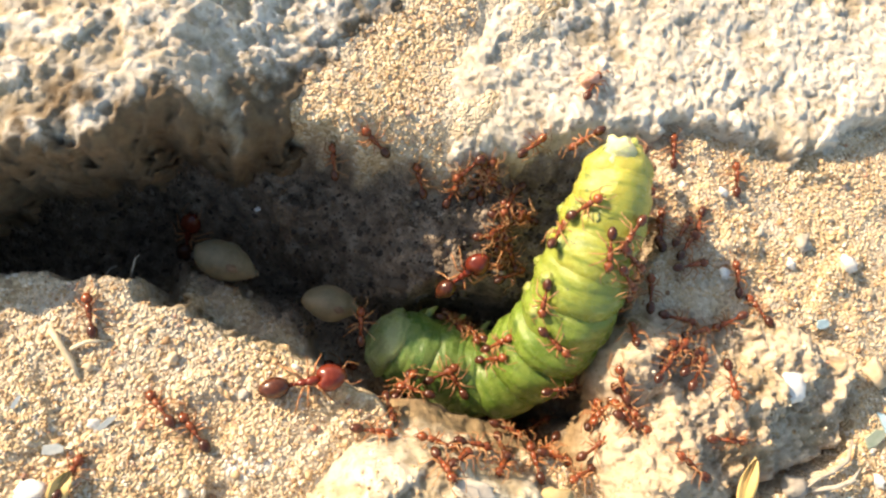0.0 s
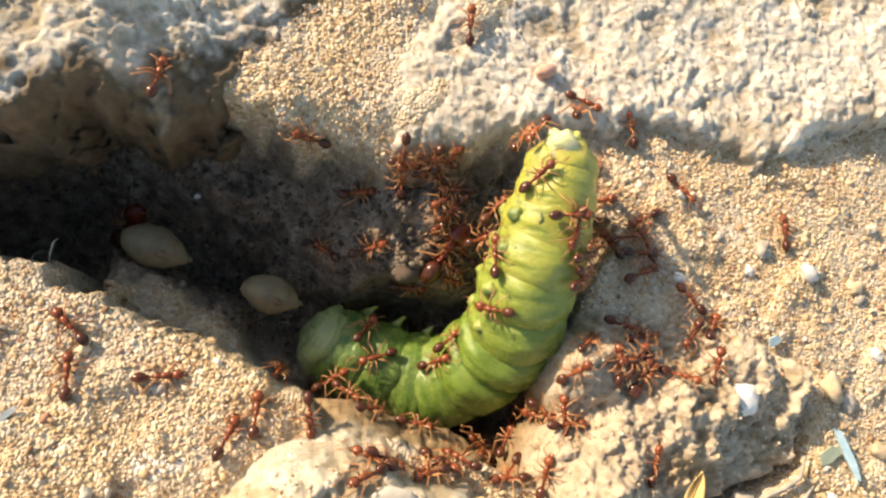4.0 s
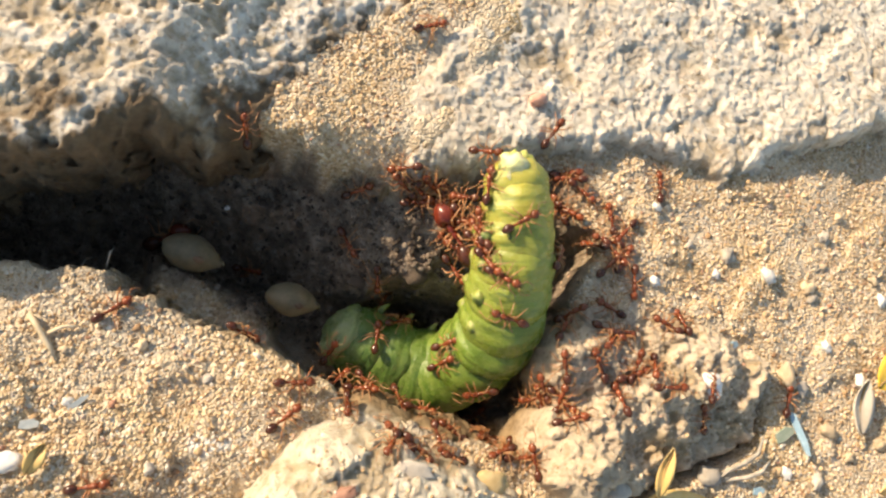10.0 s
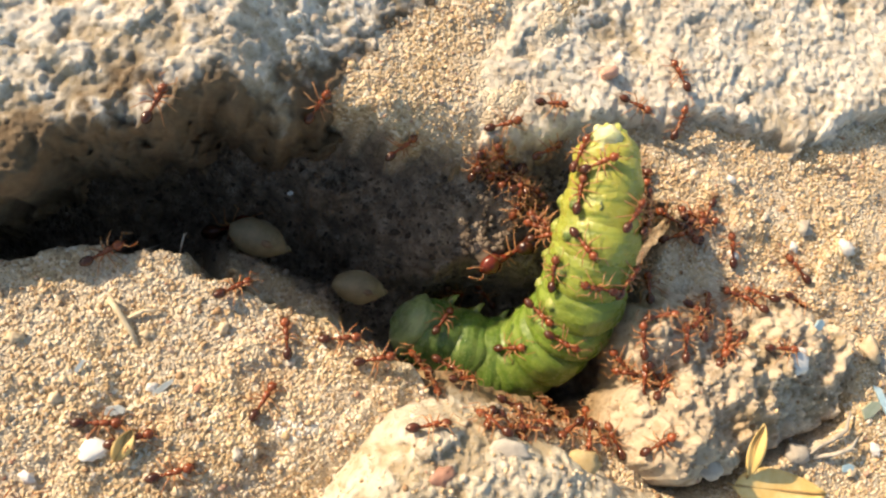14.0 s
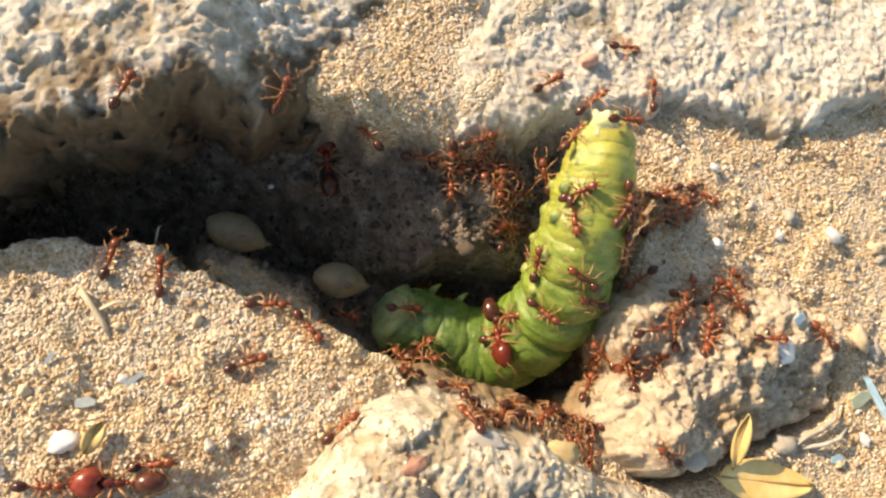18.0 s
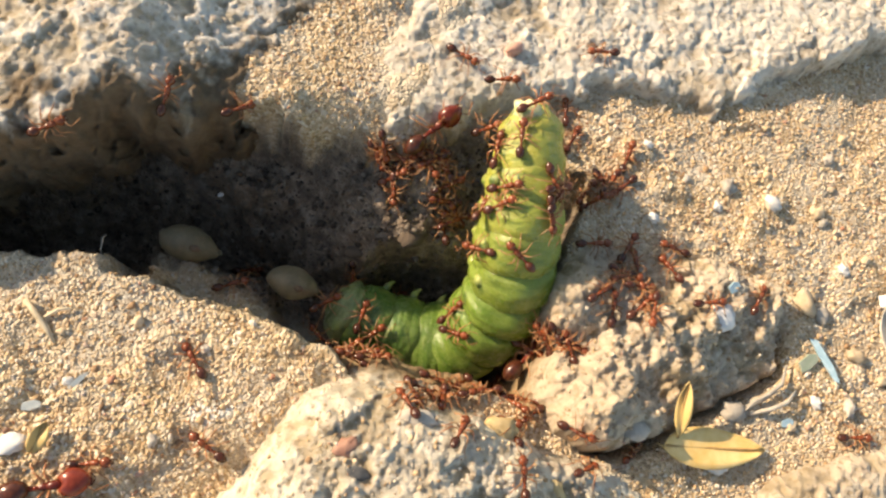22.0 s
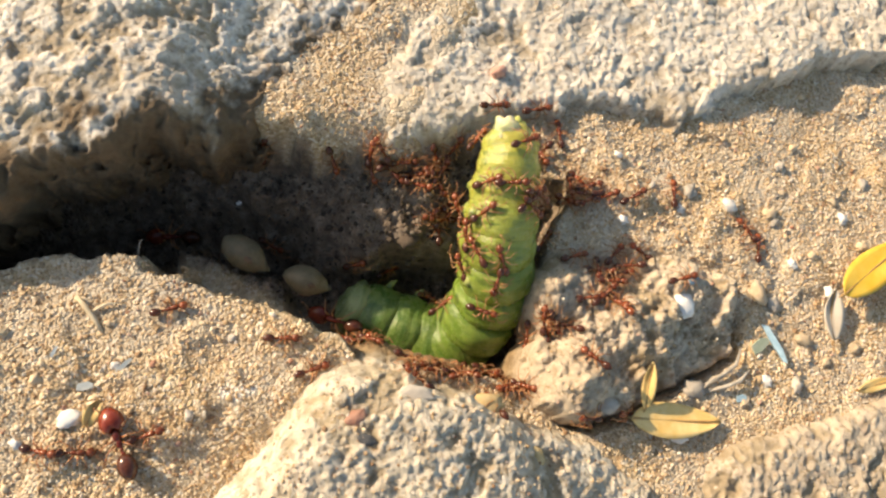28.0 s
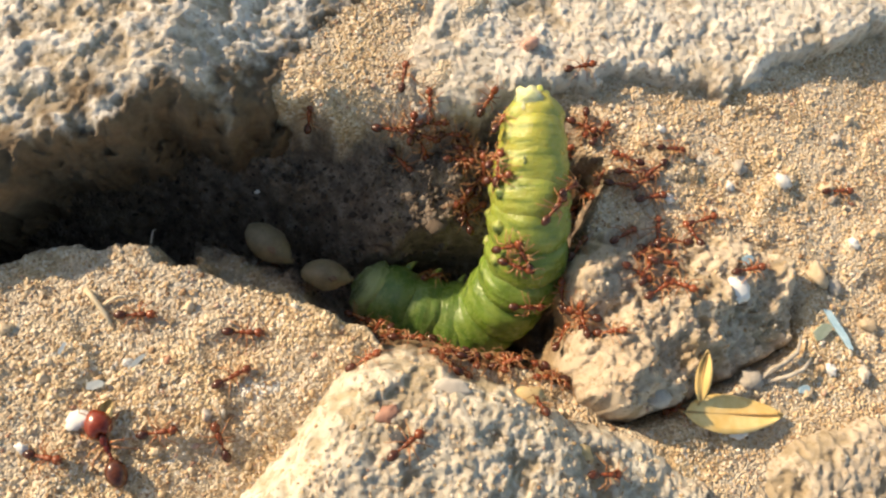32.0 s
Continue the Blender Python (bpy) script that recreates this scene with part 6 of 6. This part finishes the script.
    [(0, 11.7, 2.2, 121), (1, 10.0, 0.7, 80), (2, 11.5, 0.7, 81), (3, 9.7, 0.5, 31), (6, 8.6, -0.5, 31), (7, 8.2, 1.5, 31), (8, 10.0, 7.6, 74), (9, 10.0, 4.3, 82), (10, 9.1, 4.8, 82), (11, 9.2, 5.0, 82), (12, 8.5, 3.7, 81), (13, 9.1, 4.4, 60), (16, 7.5, 5.3, 41), (17, 6.1, 4.8, 2), (18, 7.1, 5.1, 2), (19, 5.9, 3.0, 21), (20, 7.4, 2.5, 20), (21, 8.4, 0.2, 358), (22, 8.3, 0.1, 7), (23, 7.6, 0.1, 358), (24, 7.0, 0.3, 17), (25, 7.6, 0.1, 327), (28, 3.1, -1.7, 17), (29, 6.1, 0.2, 57), (30, 5.9, -5.2, 108), (32, 6.9, -7.5, 34)],
    [(0, 18.0, 1.9, 0), (1, 18.2, -0.8, 273), (2, 18.2, -0.3, 273), (3, 17.8, -1.8, 256), (6, 17.1, -0.7, 123), (7, 17.7, -1.1, 123), (8, 17.8, -1.8, 123), (9, 16.6, -3.2, 123), (10, 18.0, -1.4, 53), (11, 16.4, -2.8, 10), (12, 12.9, -2.4, 10), (13, 12.1, -1.5, 1), (16, 11.9, -2.2, 0), (17, 11.0, -1.9, 0), (18, 13.6, -2.7, 0), (19, 14.8, -2.7, 359), (20, 14.6, -1.6, 9), (21, 13.7, -2.1, 7), (22, 16.4, -5.5, 74), (23, 14.2, -3.1, 96), (24, 13.1, -1.3, 7), (25, 13.3, -1.2, 17), (28, 10.5, -1.2, 357), (29, 11.9, -1.6, 357), (30, 10.5, -2.0, 357), (32, 10.9, -0.4, 6)],
    [(0, 4.8, 5.9, 91), (1, 1.6, 5.2, 93), (2, 3.8, 5.4, 84), (3, 10.5, 8.7, 26), (6, 6.1, 15.7, 26), (7, 6.4, 16.1, 65), (8, 5.8, 16.2, 74), (9, 3.9, 17.1, 65), (10, 6.7, 12.2, 300), (11, 8.2, 13.6, 5), (12, 10.8, 14.0, 62), (13, 11.6, 16.2, 80), (16, 8.6, 15.1, 24), (17, 5.8, 15.0, 4), (18, 7.6, 15.7, 15), (19, 8.1, 18.7, 10), (20, 9.2, 13.2, 281), (21, 11.4, 18.1, 3), (22, 10.5, 13.1, 259), (23, 10.6, 7.4, 272), (24, 9.7, 4.9, 208), (25, 11.6, 4.1, 178), (28, 13.4, 5.1, 28), (29, 8.7, 4.4, 358), (30, 6.1, 2.3, 357), (32, 5.0, -2.1, 356)],
    [(0, 13.0, 5.5, 266), (1, 13.3, 7.0, 80), (2, 15.0, 14.2, 34), (3, 18.3, 14.1, 33), (6, 16.7, 13.0, 5), (7, 18.3, 13.7, 60), (8, 14.9, 11.9, 91), (9, 15.4, 12.5, 61), (10, 16.6, 11.8, 33), (11, 15.5, 11.0, 19), (12, 16.7, 10.9, 59), (13, 14.6, 8.7, 59), (16, 12.7, 6.7, 225), (17, 15.2, 8.5, 88), (18, 15.2, 7.3, 58), (19, 15.4, 7.7, 21), (20, 15.4, 8.7, 78), (21, 15.6, 7.9, 57), (22, 16.0, 9.4, 76), (23, 16.5, 10.3, 85), (24, 15.9, 11.0, 75), (25, 16.7, 9.5, 327), (28, 18.4, 11.0, 0), (29, 19.9, 9.9, 55), (30, 17.5, 9.1, 56), (32, 18.5, 7.7, 54)],
    [(0, 11.5, 6.5, 16), (1, 11.2, 7.9, 31), (2, 13.0, 13.2, 4), (3, 9.3, 13.4, 5), (6, 4.9, 16.9, 17), (7, 7.3, 12.3, 298), (8, 7.6, 16.8, 7), (9, 7.2, 17.1, 64), (10, 6.7, 15.6, 46), (11, 5.7, 16.1, 36), (12, 6.1, 15.9, 36), (13, 5.7, 16.1, 63), (16, 1.2, 17.1, 64), (17, 1.9, 17.1, 36), (18, 3.9, 16.5, 131), (19, 3.7, 17.1, 73), (20, 7.0, 12.6, 306), (21, 10.1, 8.5, 307), (22, 7.8, 8.3, 239), (23, 8.3, 8.4, 210), (24, 9.2, 8.3, 189), (25, 10.2, 7.9, 335), (28, 10.2, 8.6, 358), (29, 9.9, 8.3, 18), (30, 9.3, 8.6, 29), (32, 11.1, 16.5, 359)],
    [(0, 12.5, 7.0, 313), (1, 12.7, 6.4, 313), (2, 11.1, 5.8, 202), (3, 11.6, 4.2, 252), (6, 7.6, 3.2, 94), (7, 8.7, 4.6, 3), (8, 10.2, 3.6, 333), (9, 8.6, 0.0, 21), (10, 7.8, 0.6, 333), (11, 5.9, -1.4, 273), (12, 1.4, -0.9, 11), (13, -9.0, -5.4, 21), (16, -9.0, -5.4, 4), (17, -14.0, -6.3, 9), (18, -14.1, -6.4, 359), (19, -13.3, -6.3, 358), (20, -1.3, 0.3, 29), (21, -2.0, -0.9, 129), (22, -2.1, -4.9, 138), (23, 3.2, -0.7, 3), (24, -9.1, -5.4, 1), (25, -8.8, -5.4, 7), (28, -12.8, -6.3, 356), (29, -13.0, -6.1, 6), (30, -11.8, -7.0, 355), (32, -8.3, -5.2, 6)],
    [(0, 17.5, -1.0, 37), (1, 15.7, -1.2, 100), (2, 12.4, -2.3, 20), (3, 13.6, -2.9, 313), (6, 13.3, -2.5, 303), (7, 13.5, -2.4, 272), (8, 13.7, -1.2, 20), (9, 11.8, -4.1, 19), (10, 18.7, -1.3, 22), (11, 18.2, -1.4, 22), (12, 18.7, -2.3, 1), (13, 19.0, -2.7, 18), (16, 25.4, -6.9, 359), (17, 29.3, -2.3, 52), (18, 23.4, 0.3, 36), (19, 20.6, 0.6, 86), (20, 20.6, 1.0, 86), (21, 20.9, 1.3, 74), (22, 20.9, 0.9, 73), (23, 21.3, 1.9, 73), (24, 21.6, 4.3, 73), (25, 17.5, -1.4, 234), (28, 18.3, -3.3, 177), (29, 18.7, -0.9, 81), (30, 21.0, 1.4, 83), (32, 20.4, 2.5, 72)],
    [(0, 18.5, -1.2, 45), (1, 17.5, -0.8, 156), (2, 19.1, -0.6, 7), (3, 19.2, -1.3, 91), (6, 19.2, -2.2, 91), (7, 22.8, -3.3, 78), (8, 23.2, -0.6, 334), (9, 22.6, -0.7, 333), (10, 22.0, -1.2, 1), (11, 21.5, -1.1, 1), (12, 20.0, -5.6, 55), (13, 19.0, -1.7, 104), (16, 18.8, -5.2, 87), (17, 20.8, -4.2, 141), (18, 22.5, -5.2, 141), (19, 24.9, -4.0, 188), (20, 24.6, -4.8, 233), (21, 24.4, -4.3, 177), (22, 25.8, -6.7, 231), (23, 25.2, -2.0, 137), (24, 17.8, -0.7, 170), (25, 19.9, -1.3, 224), (28, 24.6, -2.3, 137), (29, 26.1, -2.0, 195), (30, 18.1, -1.5, 177), (32, 16.0, -2.5, 176)],
    [(0, 23.5, 9.5, 204), (1, 23.1, 9.2, 204), (2, 23.6, 10.6, 258), (3, 23.9, 10.2, 258), (6, 22.6, 8.4, 269), (7, 24.1, 9.7, 41), (8, 22.8, 7.7, 335), (9, 22.4, 7.1, 79), (10, 21.9, 5.2, 79), (11, 22.0, 6.3, 58), (12, 17.0, 2.6, 58), (13, 18.5, 7.4, 66), (16, 19.8, 5.3, 86), (17, 18.0, 4.2, 119), (18, 18.7, 4.8, 152), (19, 16.0, 2.8, 38), (20, 14.5, 3.9, 10), (21, 14.5, 3.9, 9), (22, 14.7, 3.6, 8), (23, 16.2, 3.7, 358), (24, 16.4, 4.2, 358), (25, 16.3, 3.7, 295), (28, 17.6, 4.4, 254), (29, 13.4, 6.1, 157), (30, 10.4, 5.1, 358), (32, 11.3, 5.9, 42)],
    [(0, 10.0, 8.0, 185), (1, 10.2, 8.2, 185), (2, 9.9, 8.7, 185), (3, 10.2, 8.4, 185), (6, -0.4, 16.4, 133), (7, -1.4, 17.7, 104), (8, -0.8, 17.7, 7), (9, -1.3, 18.0, 76), (10, -1.6, 17.7, 104), (11, -1.8, 17.7, 104), (12, -14.1, 6.7, 124), (13, -11.4, 15.4, 69), (16, -11.0, 15.8, 69), (17, -11.3, 15.7, 131), (18, -11.3, 15.7, 69), (19, -0.4, 11.6, 340), (20, -4.1, 18.5, 16), (21, -4.4, 21.5, 139), (22, -5.1, 17.4, 83), (23, 2.2, 12.8, 328), (24, 1.4, 17.2, 72), (25, 6.0, 12.2, 313), (28, 8.6, 16.2, 60), (29, 8.7, 16.3, 0), (30, 10.7, 16.4, 59), (32, 11.1, 17.5, 85)],
    [(0, 13.0, 5.5, 121), (1, 16.4, 6.5, 142), (2, 16.2, 7.4, 121), (3, 16.3, 9.6, 91), (6, 15.7, 9.0, 91), (7, 15.5, 8.9, 91), (8, 15.2, 10.4, 101), (9, 11.8, 7.4, 221), (10, 12.3, 6.9, 221), (11, 11.8, 7.0, 221), (12, 14.7, 6.6, 183), (13, 14.6, 8.0, 78), (16, 15.1, 5.9, 30), (17, 16.4, 11.0, 22), (18, 16.8, 11.2, 13), (19, 17.4, 12.9, 14), (20, 18.5, 11.7, 58), (21, 17.0, 13.8, 40), (22, 18.1, 13.3, 75), (23, 24.5, 13.2, 55), (24, 23.2, 9.8, 248), (25, 22.8, 10.2, 248), (28, 26.8, 12.6, 9), (29, 27.6, 15.6, 0), (30, 30.3, 15.7, 0), (32, 30.3, 13.6, 359)],
    [(0, 11.5, 6.5, 273), (1, 10.7, 5.8, 223), (2, 11.0, 6.6, 223), (3, 12.3, 6.4, 351), (6, 12.2, 14.9, 16), (7, 11.3, 16.2, 16), (8, 9.2, 16.6, 303), (9, 9.5, 16.6, 263), (10, 9.8, 16.6, 196), (11, 7.9, 15.3, 186), (12, 4.6, 14.4, 92), (13, 9.6, 7.5, 306), (16, 10.6, 8.5, 47), (17, 10.3, 13.4, 33), (18, 9.8, 8.2, 265), (19, 9.3, 7.6, 265), (20, 10.5, 8.8, 46), (21, 12.4, 12.7, 1), (22, 10.5, 13.8, 21), (23, 15.4, 12.8, 76), (24, 14.1, 13.3, 58), (25, 15.4, 13.7, 67), (28, 15.4, 16.7, 76), (29, 13.2, 11.4, 247), (30, 12.3, 6.8, 260), (32, 12.6, 6.3, 260)],
    [(0, 12.5, 7.0, 264), (1, 12.2, 6.8, 264), (2, 12.7, 7.6, 264), (3, 15.8, 6.7, 292), (6, 11.9, 6.2, 188), (7, 11.4, 6.9, 188), (8, 12.6, 10.9, 92), (9, 13.9, 12.8, 112), (10, 14.7, 11.8, 91), (11, 12.6, 12.4, 5), (12, 12.8, 13.1, 15), (13, 13.8, 13.5, 5), (16, 12.7, 14.8, 4), (17, 8.6, 15.1, 4), (18, 9.6, 15.0, 4), (19, 8.5, 16.6, 99), (20, 9.5, 14.9, 71), (21, 9.4, 23.2, 25), (22, 9.3, 15.4, 270), (23, 11.8, 18.3, 23), (24, 11.4, 15.8, 59), (25, 11.7, 14.4, 11), (28, 12.4, 14.4, 0), (29, 13.5, 14.8, 0), (30, 12.6, 16.1, 0), (32, 12.9, 16.0, 359)],
    [(0, 17.5, -1.0, 178), (1, 17.2, -1.4, 178), (2, 16.7, -1.7, 178), (3, 17.7, -0.4, 53), (6, 18.6, -1.8, 300), (7, 18.8, -1.1, 300), (8, 19.1, -0.6, 300), (9, 18.2, -1.3, 219), (10, 16.8, 1.1, 210), (11, 16.8, -1.4, 270), (12, 16.2, 0.5, 11), (13, 15.7, 4.0, 333), (16, 16.9, 1.4, 19), (17, 16.1, 3.0, 1), (18, 16.0, 4.4, 342), (19, 15.4, 5.6, 321), (20, 17.0, 8.3, 2), (21, 17.4, 6.4, 56), (22, 20.1, 0.9, 357), (23, 21.0, 0.4, 63), (24, 21.2, 1.9, 73), (25, 20.4, 1.0, 26), (28, 23.4, 0.4, 147), (29, 23.2, -3.0, 72), (30, 18.3, -1.7, 166), (32, 20.0, -10.4, 355)],
]
SOLDIERS = [
    [(0, -15.9, -6.5, 20), (14, -18.3, -7.9, 20), (16, -14.5, -6.0, 20), (17, -10.8, -6.7, 200), (18, -10.0, -6.3, 179), (19, -10.5, -6.8, 189), (20, -11.1, -7.1, 148), (22, -11.2, -6.6, 6), (23, -11.5, -7.0, 18), (24, -10.9, -6.5, 147), (25, -10.5, -5.8, 129), (28, -9.8, -6.0, 111), (29, -10.3, -5.9, 111), (30, -10.6, -6.0, 102), (32, -11.3, -6.0, 111)],
    [(0, 0.8, 1.7, 11), (1, -2.0, -2.9, 232), (2, -1.4, -7.6, 232), (32, -6.6, -13.0, 227)],
    [(0, -8.3, 14.1, 66), (14, -7.7, 13.6, 36), (16, -1.5, 15.2, 65), (19, 3.0, 16.3, 110), (20, 3.8, 16.5, 54), (21, 9.0, 15.8, 2), (22, 12.9, 16.7, 59), (23, 7.9, 15.6, 170), (24, 2.4, 13.2, 232), (28, -9.4, 13.8, 179), (32, -18.6, 9.3, 166)],
    [(0, 11.6, 9.8, 60), (6, 15.2, 11.9, 81), (7, 14.2, 12.5, 81), (9, 14.0, 12.6, 102), (10, 13.9, 12.0, 120), (11, 13.4, 11.6, 150), (16, 12.7, 9.0, 249), (18.5, 14.5, 1.9, 300), (19.5, 20.3, 0.2, 18), (20, 19.3, -2.0, 27), (21, 19.3, -1.0, 35), (22, 20.2, -0.2, 35), (24, 18.9, -2.5, 53), (25, 19.4, -0.8, 147), (27.5, 7.5, 0.7, 167), (28, 5.6, 3.6, 167), (29, 1.8, 6.0, 147), (30, 1.4, 7.6, 118), (32, -2.1, 11.1, 89)],
]


# knots of ants that stay where they bite or gather: middle, spread and number
CROWDS = [(13.5, -2.6, 5.0, 1.0, 8), (14.6, 11.8, 0.9, 2.6, 6), (20.4, 11.5, 0.8, 3.4, 4), (16.5, 5.0, 1.6, 2.6, 1), (27.0, 2.2, 3.0, 2.4, 4), (27.0, 12.5, 2.2, 1.8, 3), (18.6, -3.8, 1.4, 1.4, 3), (13.4, 14.4, 1.4, 2.4, 5), (22.6, 15.6, 1.3, 2.2, 4), (21.4, 1.0, 0.7, 2.6, 4), (28.0, 6.0, 4.0, 2.2, 5), (9.6, 15.6, 3.4, 0.9, 4), (6.6, 0.6, 1.6, 1.2, 3), (25.6, 10.5, 1.8, 2.4, 3)]


def lingering(rng):
    rows = []
    for cx, cy, sx, sy, n in CROWDS:
        for _ in range(n):
            x, y, turn = cx + rng.uniform(-1, 1) * sx, cy + rng.uniform(-1, 1) * sy, rng.uniform(0, 360)
            one = []
            for t in range(0, 33, 4):
                one.append((t, x, y, turn))
                x, y, turn = x + 0.35 * (cx - x) / sx + rng.uniform(-0.7, 0.7), y + 0.35 * (cy - y) / sy + rng.uniform(-0.7, 0.7), turn + rng.uniform(-60, 60)
            rows.append(one)
    return rows


def steps(rows, step=0.5):
    """A row for each half second between the given ones, turning the short way round."""
    times = [r[0] for r in rows]
    turns = [rows[0][3]]
    for r in rows[1:]:
        turns.append(turns[-1] + (r[3] - turns[-1] + 180) % 360 - 180)
    out = []
    for k in range(int(32 / step) + 1):
        t = k * step
        out.append((t, *(float(np.interp(t, times, v)) for v in ([r[1] for r in rows], [r[2] for r in rows], turns))))
    return out


def crawl(ant, rows, size, phase):
    """Keys an ant along its rows, upright on whatever lies under it, and swings its legs while it goes."""
    rows = steps(rows)
    x, y = np.array([r[1] for r in rows]), np.array([r[2] for r in rows])
    d = 0.7 * size
    rest = [surface_z(x + a, y + b) for a, b in ((0, 0), (d, 0), (-d, 0), (0, d), (0, -d))]
    keys = []
    for i, (t, px, py, turn) in enumerate(rows):
        hs = [max(float(h[i]), caterpillar_z(px + a, py + b, t)) for h, (a, b) in zip(rest, ((0, 0), (d, 0), (-d, 0), (0, d), (0, -d)))]
        gx, gy = np.clip((hs[1] - hs[2]) / (2 * d), -1.3, 1.3), np.clip((hs[3] - hs[4]) / (2 * d), -1.3, 1.3)
        up = Vector((-gx, -gy, 1)).normalized()
        way = Vector((math.cos(radians(turn)), math.sin(radians(turn)), 0))
        way = (way - up * way.dot(up)).normalized()
        m = Matrix((way, up.cross(way), up)).transposed().to_4x4()
        z = max(hs[0], (hs[1] + hs[2]) / 2, (hs[3] + hs[4]) / 2)
        m.translation = Vector((px, py, z)) * MM
        keys.append((t, m))
    walk(ant, keys)
    legs = [o for o in ant.children if o.name.startswith("leg")]
    for n, leg in enumerate(legs):
        home = leg.matrix_basis.copy()
        swing = []
        for i in range(0, len(rows), 2):
            go = 1.0 if i == 0 else min(1.0, 0.35 + math.hypot(x[i] - x[i - 2], y[i] - y[i - 2]) / 2)
            a = 16 * go * math.sin(phase + i * 2.1 + (n % 2) * math.pi + n * 0.4)
            swing.append((rows[i][0], home @ pose(0, 0, 0, 6 * go * math.cos(phase * 2 + i * 1.7 + n), 0, a)))
        walk(leg, swing)


def motions():
    times = sorted(set(SPINE_TIMES + [t + 0.75 for t in range(0, 32)] + [float(t) for t in range(33)]))
    for k, (s, ring) in enumerate(rings):
        walk(ring, [(t, spine_pose(t, s) @ pose(0, 0, 0, 1.5 * math.sin(t * 1.3 + k), 0, 1.5 * math.sin(t * 1.9 + k * 0.8))) for t in times])
    rng = random.Random(12)
    paths = ANTS + lingering(rng)
    workers = [worker] + [copy_thing(worker, Matrix()) for _ in paths[1:]]
    soldiers = [soldier] + [copy_thing(soldier, Matrix()) for _ in SOLDIERS[1:]]
    for ant, rows in zip(workers, paths):
        crawl(ant, rows, 0.86, rng.uniform(0, 6))
    for ant, rows in zip(soldiers, SOLDIERS):
        crawl(ant, rows, 1.2, rng.uniform(0, 6))
    walk(blue_chip, [(t, mm_pose(x, y, on_ground(x, y) + 0.3, 18, -10, turn)) for t, x, y, turn in ((0, 37.0, 6.2, 10), (2, 36.8, 6.0, 20), (9, 35.9, 5.0, 35), (13, 35.2, 4.4, 50), (18, 34.1, 3.8, 40), (24, 34.0, 3.7, 35), (32, 34.0, 3.8, 20))])
    walk(seed_a, [(t, mm_pose(x, y, -6.6, 0, 12, turn)) for t, x, y, turn in ((0, -4.8, 10.4, -18), (9, -5.0, 10.6, -14), (19, -5.2, 10.4, -16), (23, -4.7, 10.0, -16), (25, -4.2, 9.8, -10), (28, -2.2, 9.4, -35), (32, -1.8, 9.4, -40))])
    walk(seed_b, [(t, mm_pose(x, y, -6.4, 0, 6, turn)) for t, x, y, turn in ((0, 2.6, 7.6, -8), (6, 2.9, 7.8, -14), (13, 2.3, 7.2, -6), (19, 2.5, 7.1, -10), (23, 2.9, 6.7, -20), (25, 3.0, 6.6, -14), (28, 2.9, 6.8, -20), (32, 2.6, 6.5, -10))])


motions()
